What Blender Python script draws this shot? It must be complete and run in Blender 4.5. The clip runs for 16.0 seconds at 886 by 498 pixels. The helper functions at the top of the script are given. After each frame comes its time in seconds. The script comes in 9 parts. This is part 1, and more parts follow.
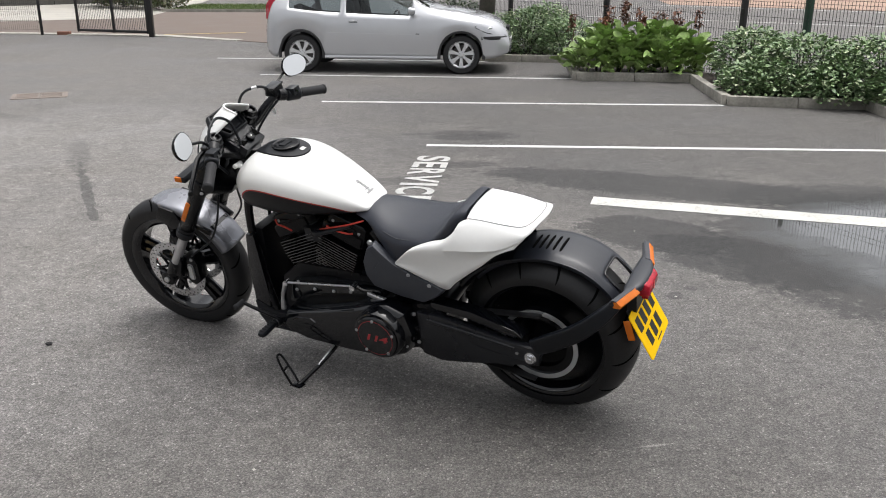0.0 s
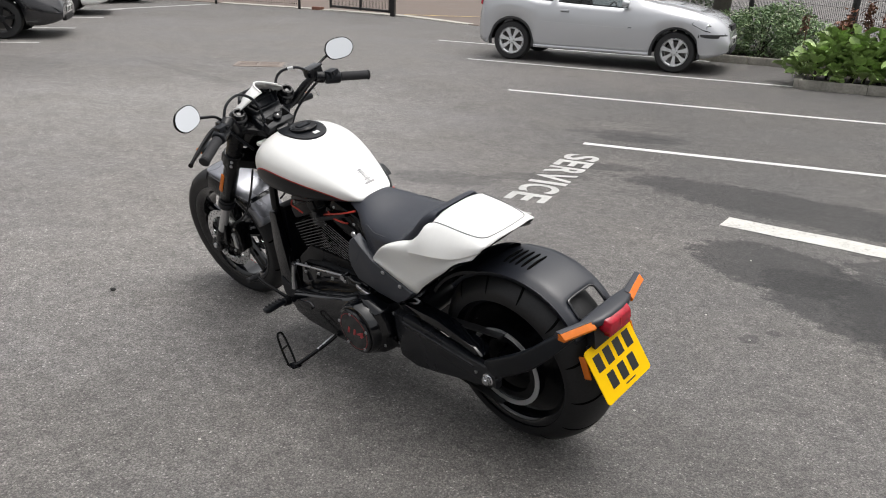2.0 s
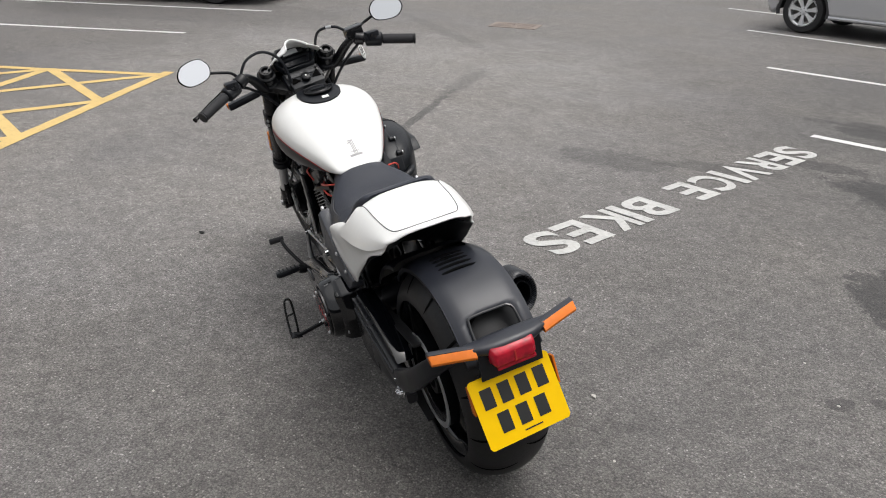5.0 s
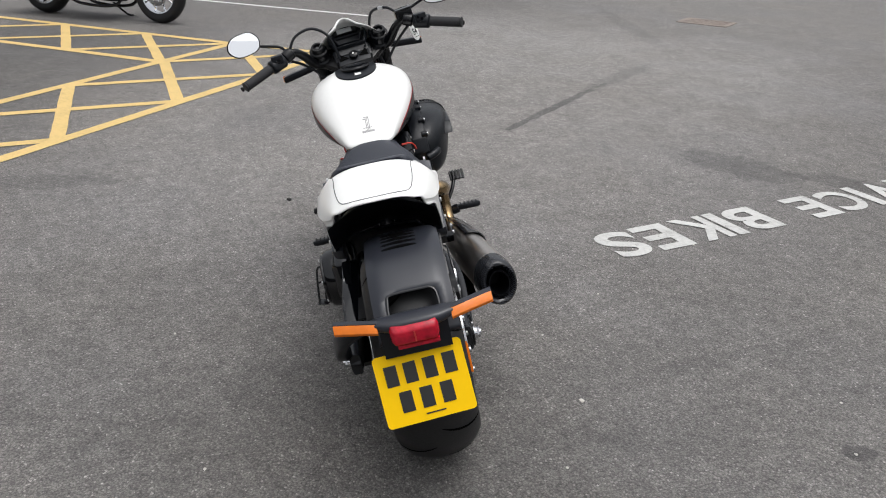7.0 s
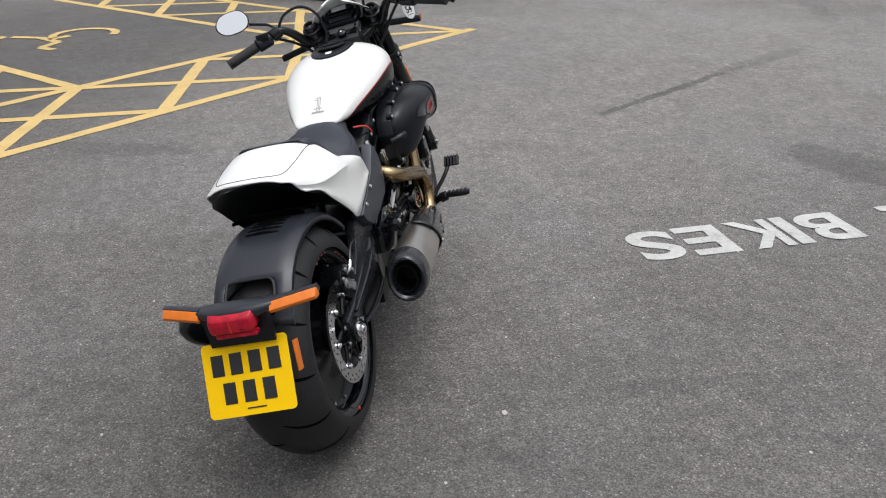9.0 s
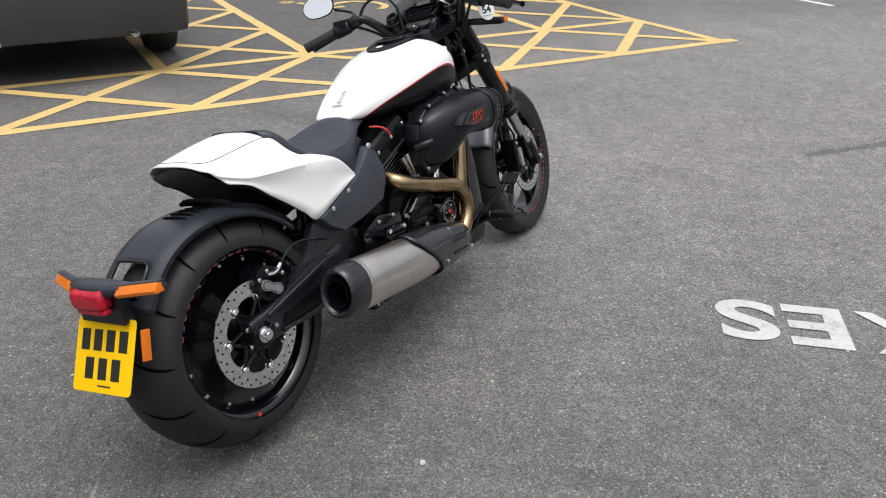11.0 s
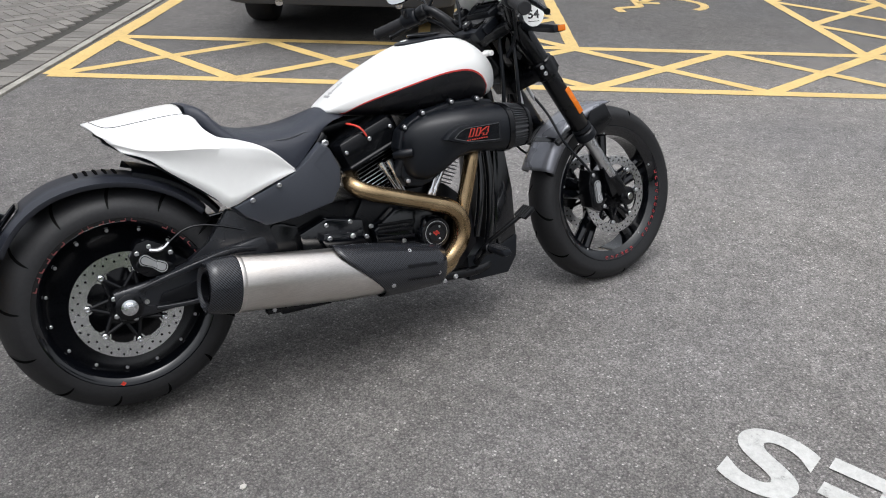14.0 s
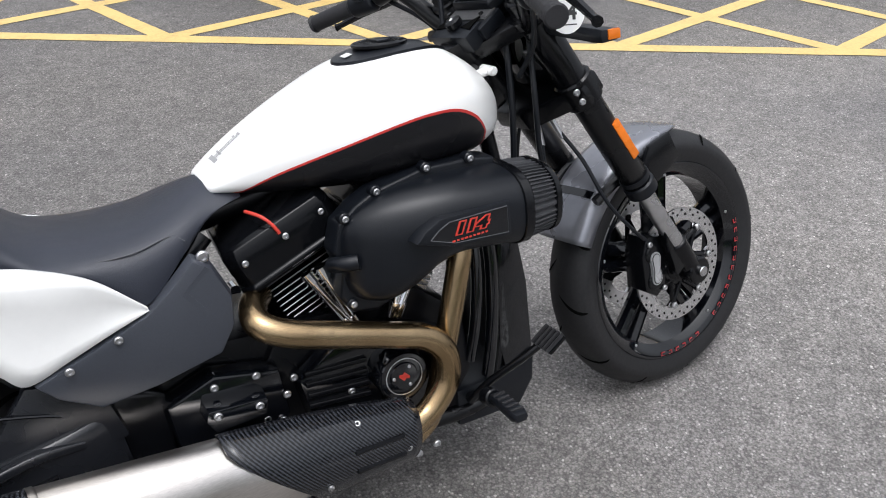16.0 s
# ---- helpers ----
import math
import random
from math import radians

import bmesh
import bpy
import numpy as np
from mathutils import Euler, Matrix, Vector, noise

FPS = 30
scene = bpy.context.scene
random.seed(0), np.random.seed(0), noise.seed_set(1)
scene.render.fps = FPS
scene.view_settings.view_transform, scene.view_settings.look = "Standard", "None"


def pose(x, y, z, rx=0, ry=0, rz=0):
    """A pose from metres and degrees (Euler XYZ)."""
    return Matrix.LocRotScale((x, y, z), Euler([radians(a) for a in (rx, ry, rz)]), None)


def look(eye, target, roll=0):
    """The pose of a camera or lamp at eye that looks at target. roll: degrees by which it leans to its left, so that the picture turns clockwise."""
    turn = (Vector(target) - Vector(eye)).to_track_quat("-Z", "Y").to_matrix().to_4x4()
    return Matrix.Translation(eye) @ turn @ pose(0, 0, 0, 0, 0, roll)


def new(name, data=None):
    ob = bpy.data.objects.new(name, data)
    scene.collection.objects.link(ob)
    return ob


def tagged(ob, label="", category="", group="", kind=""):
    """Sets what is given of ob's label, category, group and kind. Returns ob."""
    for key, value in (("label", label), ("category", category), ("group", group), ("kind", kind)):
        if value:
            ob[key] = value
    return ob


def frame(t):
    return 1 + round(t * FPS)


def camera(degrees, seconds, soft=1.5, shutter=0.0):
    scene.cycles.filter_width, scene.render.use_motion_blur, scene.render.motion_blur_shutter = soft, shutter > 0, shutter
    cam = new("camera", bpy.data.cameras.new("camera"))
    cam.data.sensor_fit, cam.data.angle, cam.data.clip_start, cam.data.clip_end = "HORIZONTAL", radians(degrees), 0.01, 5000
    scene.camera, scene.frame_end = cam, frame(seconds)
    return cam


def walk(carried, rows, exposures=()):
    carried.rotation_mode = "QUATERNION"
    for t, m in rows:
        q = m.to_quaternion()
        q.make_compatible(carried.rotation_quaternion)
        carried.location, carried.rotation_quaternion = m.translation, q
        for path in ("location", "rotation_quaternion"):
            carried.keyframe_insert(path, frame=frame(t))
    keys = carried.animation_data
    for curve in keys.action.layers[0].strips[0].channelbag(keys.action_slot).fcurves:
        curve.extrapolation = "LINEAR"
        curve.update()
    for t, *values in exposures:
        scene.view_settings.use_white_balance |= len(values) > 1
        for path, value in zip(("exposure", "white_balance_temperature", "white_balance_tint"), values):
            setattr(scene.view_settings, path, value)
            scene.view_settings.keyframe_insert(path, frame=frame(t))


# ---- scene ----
cam = camera(55.9, 16.0, soft=1.05)
METRES, EYE, TILT, LEAN, TURN = 7.696, 1.57, 0.0, 0.0, 0.0
ROWS = [
    (0.0, 0.0, 0.0, 0.0, 0.04, -18.67, -0.11),
    (0.5, 0.0285, 0.0137, 0.0025, 5.38, -18.23, -1.3),
    (1.0, 0.0652, 0.0114, 0.0028, 10.54, -18.03, -2.03),
    (1.5, 0.0945, 0.0146, 0.0037, 14.71, -18.95, -1.65),
    (2.0, 0.1122, 0.038, 0.0015, 18.0, -19.72, -1.89),
    (2.5, 0.1306, 0.0553, 0.0011, 22.17, -20.49, -2.02),
    (3.0, 0.1636, 0.0642, 0.0019, 27.98, -20.58, -1.77),
    (3.5, 0.1895, 0.0753, 0.0042, 31.84, -20.85, -1.54),
    (4.0, 0.1998, 0.1014, 0.0016, 34.84, -21.43, -1.5),
    (6.5, 0.2639, 0.1957, 0.0005, 51.25, -23.8, -1.54),
    (7.0, 0.2835, 0.2148, -0.0001, 56.29, -23.67, -1.56),
    (7.5, 0.305, 0.2394, 0.0015, 61.14, -23.85, -1.24),
    (8.0, 0.3095, 0.2666, -0.0018, 62.44, -24.39, -0.13),
    (8.5, 0.3082, 0.2994, -0.0007, 65.49, -25.0, 0.16),
    (9.0, 0.3186, 0.3296, -0.002, 71.19, -25.24, 0.86),
    (11.5, 0.2875, 0.4965, -0.004, 99.79, -26.66, -0.82),
    (12.0, 0.2669, 0.5222, -0.006, 104.23, -27.7, -1.0),
    (12.5, 0.2556, 0.549, -0.0057, 111.62, -27.77, -0.96),
    (13.0, 0.25, 0.5849, -0.0042, 118.4, -27.04, -0.47),
    (13.5, 0.2355, 0.6034, -0.0055, 121.89, -27.1, -0.44),
    (14.0, 0.2072, 0.6093, -0.005, 124.27, -26.94, -1.29),
    (14.5, 0.1817, 0.6154, -0.0046, 127.36, -26.87, -2.45),
    (15.0, 0.1498, 0.6135, -0.0051, 132.27, -28.38, -3.51),
    (15.5, 0.12, 0.5768, -0.0093, 129.25, -30.45, -2.73),
    (16.0, 0.0812, 0.5318, -0.0141, 123.89, -32.69, -0.93),
]
walk(cam, [(t, pose(0, 0, EYE, TILT, LEAN, TURN) @ pose(METRES * x, METRES * y, METRES * z, 90 + pitch, roll, yaw)) for t, x, y, z, yaw, pitch, roll in ROWS],
     exposures=[(0.0, 0.42, 6500, 10), (3.0, 0.30, 6600, 10), (6.5, 0.18, 6450, 10), (8.5, 0.12, 6330, 10), (10.0, 0.26, 6330, 10), (11.5, 0.36, 6320, 10), (12.5, 0.34, 6300, 10), (14.5, 0.38, 6250, 10), (16.0, 0.50, 6200, 11)])

# ---- light: a bright overcast sky with a broad, weak sun behind the cloud ----
SUN_UP, SUN_TURN = 78.0, 60.0
world = bpy.data.worlds.new("overcast_sky")
scene.world = world
world.use_nodes = True
wn, wl = world.node_tree.nodes, world.node_tree.links
sky = wn.new("ShaderNodeTexSky")
sky.sky_type, sky.sun_disc = "NISHITA", False
sky.sun_elevation, sky.sun_rotation = radians(SUN_UP), radians(SUN_TURN)
sky.air_density, sky.dust_density, sky.ozone_density = 1.0, 6.0, 1.0
cloud = wn.new("ShaderNodeHueSaturation")
cloud.inputs["Saturation"].default_value = 0.18
wl.new(sky.outputs["Color"], cloud.inputs["Color"])
# an overcast sky is brighter overhead than at the horizon
up = wn.new("ShaderNodeSeparateXYZ")
wl.new(wn.new("ShaderNodeTexCoord").outputs["Generated"], up.inputs["Vector"])
fall = wn.new("ShaderNodeMapRange")
fall.inputs["To Min"].default_value, fall.inputs["To Max"].default_value = 0.72, 0.97
wl.new(up.outputs["Z"], fall.inputs["Value"])
back = wn["Background"]
back.inputs["Strength"].default_value = 0.187
dome = wn.new("ShaderNodeVectorMath")
dome.operation = "SCALE"
wl.new(cloud.outputs["Color"], dome.inputs[0])
wl.new(fall.outputs["Result"], dome.inputs["Scale"])
wl.new(dome.outputs["Vector"], back.inputs["Color"])

sun = new("sun", bpy.data.lights.new("sun", "SUN"))
sun.data.energy, sun.data.angle, sun.data.color = 0.55, radians(100), (1.0, 0.985, 0.96)
sun_way = Vector((math.sin(radians(SUN_TURN)) * math.cos(radians(SUN_UP)), math.cos(radians(SUN_TURN)) * math.cos(radians(SUN_UP)), math.sin(radians(SUN_UP))))
sun.matrix_world = look(sun_way * 60, (0, 0, 0))


# ---- materials ----
def material(name):
    m = bpy.data.materials.new(name)
    m.use_nodes = True
    nt = m.node_tree
    return m, nt, nt.nodes, nt.links, nt.nodes["Principled BSDF"]


def ramp(nodes, stops):
    r = nodes.new("ShaderNodeValToRGB")
    e = r.color_ramp.elements
    while len(e) < len(stops):
        e.new(0.5)
    for k, (at, c) in zip(e, stops):
        k.position = at
        k.color = (*c, 1) if len(c) == 3 else c
    return r


def grey(v):
    return (v, v, v)


def tex(nodes, links, kind, scale, detail=4.0, rough=0.55, space="Object", vec=None):
    n = nodes.new(kind)
    n.inputs["Scale"].default_value = scale
    if kind == "ShaderNodeTexNoise":
        n.inputs["Detail"].default_value, n.inputs["Roughness"].default_value = detail, rough
    if vec is None:
        c = nodes.new("ShaderNodeTexCoord")
        vec = c.outputs[space]
    links.new(vec, n.inputs["Vector"])
    return n


def mix(nodes, links, kind, fac, a, b):
    n = nodes.new("ShaderNodeMix")
    n.data_type, n.blend_type = "RGBA", kind
    for sock, v in ((n.inputs["Factor"], fac), (n.inputs["A"], a), (n.inputs["B"], b)):
        if hasattr(v, "links"):
            links.new(v, sock)
        elif isinstance(v, (int, float)):
            sock.default_value = v
        else:
            sock.default_value = (*v, 1)
    return n.outputs["Result"]


def maths(nodes, links, op, a, b=0.5):
    n = nodes.new("ShaderNodeMath")
    n.operation = op
    for sock, v in zip(n.inputs, (a, b)):
        if hasattr(v, "links"):
            links.new(v, sock)
        else:
            sock.default_value = v
    return n.outputs[0]


def bump(nodes, links, height, strength, distance, into):
    b = nodes.new("ShaderNodeBump")
    b.inputs["Strength"].default_value, b.inputs["Distance"].default_value = strength, distance
    links.new(height, b.inputs["Height"])
    links.new(b.outputs["Normal"], into.inputs["Normal"])
    return b


def worn(name, colour, rough=0.5, metal=0.0, grain=60.0, vary=0.12, bumps=0.0, coat=0.0, large=3.0, rvary=0.15, spec=0.5):
    """A plain finish with dirt and grain at two scales."""
    m, nt, n, l, p = material(name)
    a, b = tex(n, l, "ShaderNodeTexNoise", large), tex(n, l, "ShaderNodeTexNoise", grain)
    f = maths(n, l, "ADD", maths(n, l, "MULTIPLY", a.outputs["Fac"], 0.6), maths(n, l, "MULTIPLY", b.outputs["Fac"], 0.4))
    dark, light = [c * (1 - vary) for c in colour], [min(1, c * (1 + vary)) for c in colour]
    r = ramp(n, [(0.35, dark), (0.65, light)])
    l.new(f, r.inputs["Fac"])
    l.new(r.outputs["Color"], p.inputs["Base Color"])
    rr = ramp(n, [(0.3, grey(max(0.02, rough - rvary))), (0.7, grey(min(1, rough + rvary)))])
    l.new(a.outputs["Fac"], rr.inputs["Fac"])
    l.new(rr.outputs["Color"], p.inputs["Roughness"])
    p.inputs["Metallic"].default_value = metal
    p.inputs["Coat Weight"].default_value = coat
    p.inputs["Coat Roughness"].default_value = 0.06
    p.inputs["Specular IOR Level"].default_value = spec
    if bumps:
        bump(n, l, b.outputs["Fac"], bumps, 0.002, p)
    return m


def asphalt_material(name, base=0.12, damp_dark=(), tone_areas=()):
    """Worn tarmac: pale and dark stone chips in a grey binder, patches, damp places."""
    m, nt, n, l, p = material(name)
    chips = tex(n, l, "ShaderNodeTexVoronoi", 165.0)
    fine = tex(n, l, "ShaderNodeTexVoronoi", 320.0)
    grit = tex(n, l, "ShaderNodeTexNoise", 70.0, 5.0, 0.7)
    patch = tex(n, l, "ShaderNodeTexNoise", 0.55, 6.0, 0.6)
    streak = tex(n, l, "ShaderNodeTexNoise", 4.0, 6.0, 0.65)
    tone = n.new("ShaderNodeSeparateColor")
    l.new(chips.outputs["Color"], tone.inputs["Color"])
    tint = (1.047, 1.0, 0.952)
    c = ramp(n, [(k, [base * v * q for q in tint]) for k, v in ((0.0, 0.62), (0.45, 0.90), (0.80, 1.02), (0.92, 1.08), (0.965, 1.3), (1.0, 2.1))])
    l.new(tone.outputs["Red"], c.inputs["Fac"])
    gap = ramp(n, [(0.0, grey(1.0)), (0.45, grey(0.95)), (0.75, grey(0.55))])
    l.new(chips.outputs["Distance"], gap.inputs["Fac"])
    col = mix(n, l, "MULTIPLY", 1.0, c.outputs["Color"], gap.outputs["Color"])
    t2 = n.new("ShaderNodeSeparateColor")
    l.new(fine.outputs["Color"], t2.inputs["Color"])
    f2 = ramp(n, [(0.0, grey(0.62)), (0.7, grey(0.98)), (0.92, grey(1.10)), (1.0, grey(1.5))])
    l.new(t2.outputs["Green"], f2.inputs["Fac"])
    col = mix(n, l, "MULTIPLY", 0.8, col, f2.outputs["Color"])
    g = ramp(n, [(0.3, grey(0.76)), (0.7, grey(1.24))])
    l.new(grit.outputs["Fac"], g.inputs["Fac"])
    col = mix(n, l, "MULTIPLY", 1.0, col, g.outputs["Color"])
    big = ramp(n, [(0.3, [0.84, 0.84, 0.86]), (0.7, [1.15, 1.13, 1.10])])
    l.new(patch.outputs["Fac"], big.inputs["Fac"])
    col = mix(n, l, "MULTIPLY", 1.0, col, big.outputs["Color"])
    st = ramp(n, [(0.35, grey(0.88)), (0.65, grey(1.1))])
    l.new(streak.outputs["Fac"], st.inputs["Fac"])
    col = mix(n, l, "MULTIPLY", 1.0, col, st.outputs["Color"])
    # broad paler or darker areas: x, y, half length, half width, turn, tone
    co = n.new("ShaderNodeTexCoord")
    for x, y, a, b, turn, tone_k in tone_areas:
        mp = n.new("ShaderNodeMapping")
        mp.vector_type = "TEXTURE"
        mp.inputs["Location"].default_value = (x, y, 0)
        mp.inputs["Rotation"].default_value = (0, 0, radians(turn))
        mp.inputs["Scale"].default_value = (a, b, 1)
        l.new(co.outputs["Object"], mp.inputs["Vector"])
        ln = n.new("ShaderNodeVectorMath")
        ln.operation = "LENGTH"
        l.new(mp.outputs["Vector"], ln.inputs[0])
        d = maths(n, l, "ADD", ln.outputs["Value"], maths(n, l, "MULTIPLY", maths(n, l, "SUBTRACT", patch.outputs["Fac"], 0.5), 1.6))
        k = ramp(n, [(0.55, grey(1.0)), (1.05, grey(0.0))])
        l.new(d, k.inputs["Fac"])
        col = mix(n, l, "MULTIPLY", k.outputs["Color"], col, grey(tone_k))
    # coarser, more open texture where the surface has lost its binder
    open_c = tex(n, l, "ShaderNodeTexVoronoi", 88.0)
    oc = n.new("ShaderNodeSeparateColor")
    l.new(open_c.outputs["Color"], oc.inputs["Color"])
    orr = ramp(n, [(0.0, grey(0.72)), (0.5, grey(0.97)), (0.90, grey(1.03)), (0.97, grey(1.25)), (1.0, grey(1.7))])
    l.new(oc.outputs["Blue"], orr.inputs["Fac"])
    where = ramp(n, [(0.44, grey(0.10)), (0.60, grey(0.50))])
    l.new(tex(n, l, "ShaderNodeTexNoise", 0.9, 5.0, 0.6).outputs["Fac"], where.inputs["Fac"])
    col = mix(n, l, "MULTIPLY", where.outputs["Color"], col, orr.outputs["Color"])
    mott = tex(n, l, "ShaderNodeTexNoise", 16.0, 4.0, 0.7)
    mr = ramp(n, [(0.32, grey(0.80)), (0.68, grey(1.16))])
    l.new(mott.outputs["Fac"], mr.inputs["Fac"])
    col = mix(n, l, "MULTIPLY", 1.0, col, mr.outputs["Color"])
    rough = ramp(n, [(0.3, grey(0.62)), (0.7, grey(0.85))])
    l.new(patch.outputs["Fac"], rough.inputs["Fac"])
    rough_out = rough.outputs["Color"]
    # damp and other darker places: x, y, half length, half width, turn, depth
    edge = tex(n, l, "ShaderNodeTexNoise", 5.0, 10.0, 0.82)
    speck = ramp(n, [(0.36, grey(0.42)), (0.58, grey(1.0))])
    l.new(grit.outputs["Fac"], speck.inputs["Fac"])
    for x, y, a, b, turn, deep in damp_dark:
        mp = n.new("ShaderNodeMapping")
        mp.vector_type = "TEXTURE"
        mp.inputs["Location"].default_value = (x, y, 0)
        mp.inputs["Rotation"].default_value = (0, 0, radians(turn))
        mp.inputs["Scale"].default_value = (a, b, 1)
        l.new(co.outputs["Object"], mp.inputs["Vector"])
        ln = n.new("ShaderNodeVectorMath")
        ln.operation = "LENGTH"
        l.new(mp.outputs["Vector"], ln.inputs[0])
        d = maths(n, l, "ADD", ln.outputs["Value"], maths(n, l, "MULTIPLY", maths(n, l, "SUBTRACT", edge.outputs["Fac"], 0.5), 0.55 if b > 1.0 else (1.5 if b > 0.3 else 2.6)))
        d = maths(n, l, "ADD", d, maths(n, l, "MULTIPLY", maths(n, l, "SUBTRACT", mott.outputs["Fac"], 0.5), 0.45 if b > 0.3 else 0.2))
        k = ramp(n, [(0.93, grey(1.0)), (1.0, grey(0.0))])
        l.new(d, k.inputs["Fac"])
        kk = maths(n, l, "MULTIPLY", maths(n, l, "MULTIPLY", k.outputs["Color"], deep), speck.outputs["Color"])
        col = mix(n, l, "MULTIPLY", kk, col, (0.17, 0.17, 0.18))
        rough_out = mix(n, l, "MIX", kk, rough_out, grey(0.58))
    l.new(col, p.inputs["Base Color"])
    l.new(rough_out, p.inputs["Roughness"])
    h = maths(n, l, "ADD", maths(n, l, "MULTIPLY", chips.outputs["Distance"], -0.7), maths(n, l, "MULTIPLY", grit.outputs["Fac"], 0.8))
    bump(n, l, h, 0.9, 0.004, p)
    return m


def paint_material(name, colour, wear=0.45, rough=0.6):
    """Road paint, scuffed down to the stone here and there."""
    m, nt, n, l, p = material(name)
    a = tex(n, l, "ShaderNodeTexNoise", 45.0, 6.0, 0.75)
    b = tex(n, l, "ShaderNodeTexNoise", 5.0, 5.0, 0.6)
    f = maths(n, l, "ADD", maths(n, l, "MULTIPLY", a.outputs["Fac"], 0.62), maths(n, l, "MULTIPLY", b.outputs["Fac"], 0.38))
    r = ramp(n, [(wear - 0.13, [0.17, 0.165, 0.155]), (wear - 0.03, [c * 0.8 for c in colour]), (wear + 0.12, colour)])
    l.new(f, r.inputs["Fac"])
    l.new(r.outputs["Color"], p.inputs["Base Color"])
    p.inputs["Roughness"].default_value = rough
    bump(n, l, a.outputs["Fac"], 0.5, 0.003, p)
    return m


def clear_glass(name, tint=(0.55, 0.6, 0.6)):
    m, nt, n, l, p = material(name)
    p.inputs["Base Color"].default_value = (*tint, 1)
    p.inputs["Roughness"].default_value = 0.02
    p.inputs["Transmission Weight"].default_value = 1.0
    p.inputs["IOR"].default_value = 1.45
    return m


def carbon_material(name):
    """Twill weave under clear lacquer: fine slanting bands, broken up by a second set."""
    m, nt, n, l, p = material(name)
    c = n.new("ShaderNodeTexCoord")
    bands = []
    for turn, scale in ((38, 62.0), (-52, 31.0)):
        mp = n.new("ShaderNodeMapping")
        mp.inputs["Rotation"].default_value = (0, radians(turn), 0)
        l.new(c.outputs["Object"], mp.inputs["Vector"])
        w = tex(n, l, "ShaderNodeTexWave", scale, vec=mp.outputs["Vector"])
        w.inputs["Distortion"].default_value = 0.4
        bands.append(w.outputs["Fac"])
    f = maths(n, l, "ADD", maths(n, l, "MULTIPLY", bands[0], 0.75), maths(n, l, "MULTIPLY", bands[1], 0.25))
    r = ramp(n, [(0.30, (0.0025, 0.0027, 0.0034)), (0.70, (0.026, 0.028, 0.034))])
    l.new(f, r.inputs["Fac"])
    l.new(r.outputs["Color"], p.inputs["Base Color"])
    p.inputs["Roughness"].default_value, p.inputs["Specular IOR Level"].default_value = 0.25, 0.25
    p.inputs["Coat Weight"].default_value, p.inputs["Coat Roughness"].default_value = 0.45, 0.03
    return m


def brushed_material(name, a, b, rough=0.28, bands=9.0):
    """Brushed and heat-tinted metal; the tint drifts along the part."""
    m, nt, n, l, p = material(name)
    c = n.new("ShaderNodeTexCoord")
    mp = n.new("ShaderNodeMapping")
    mp.inputs["Scale"].default_value = (6, 160, 160)
    l.new(c.outputs["Object"], mp.inputs["Vector"])
    g = tex(n, l, "ShaderNodeTexNoise", 3.0, 4.0, 0.6, vec=mp.outputs["Vector"])
    t = tex(n, l, "ShaderNodeTexNoise", bands, 3.0)
    r = ramp(n, [(0.35, a), (0.65, b)])
    l.new(t.outputs["Fac"], r.inputs["Fac"])
    gg = ramp(n, [(0.3, grey(0.82)), (0.7, grey(1.1))])
    l.new(g.outputs["Fac"], gg.inputs["Fac"])
    l.new(mix(n, l, "MULTIPLY", 0.7, r.outputs["Color"], gg.outputs["Color"]), p.inputs["Base Color"])
    p.inputs["Metallic"].default_value, p.inputs["Roughness"].default_value = 1.0, rough
    bump(n, l, g.outputs["Fac"], 0.04, 0.0004, p)
    return m


def leaf_material(name, dark, light, rim=None):
    m, nt, n, l, p = material(name)
    gm = n.new("ShaderNodeNewGeometry")
    r = ramp(n, [(0.0, dark), (0.75, light), (1.0, rim or light)])
    l.new(gm.outputs["Random Per Island"], r.inputs["Fac"])
    oi = n.new("ShaderNodeObjectInfo")
    k = ramp(n, [(0.0, grey(0.7)), (1.0, grey(1.25))])
    l.new(oi.outputs["Random"], k.inputs["Fac"])
    v = tex(n, l, "ShaderNodeTexNoise", 40.0)
    vv = ramp(n, [(0.3, grey(0.8)), (0.7, grey(1.15))])
    l.new(v.outputs["Fac"], vv.inputs["Fac"])
    col = mix(n, l, "MULTIPLY", 1.0, r.outputs["Color"], k.outputs["Color"])
    l.new(mix(n, l, "MULTIPLY", 1.0, col, vv.outputs["Color"]), p.inputs["Base Color"])
    p.inputs["Roughness"].default_value = 0.45
    p.inputs["Subsurface Weight"].default_value = 0.0
    return m


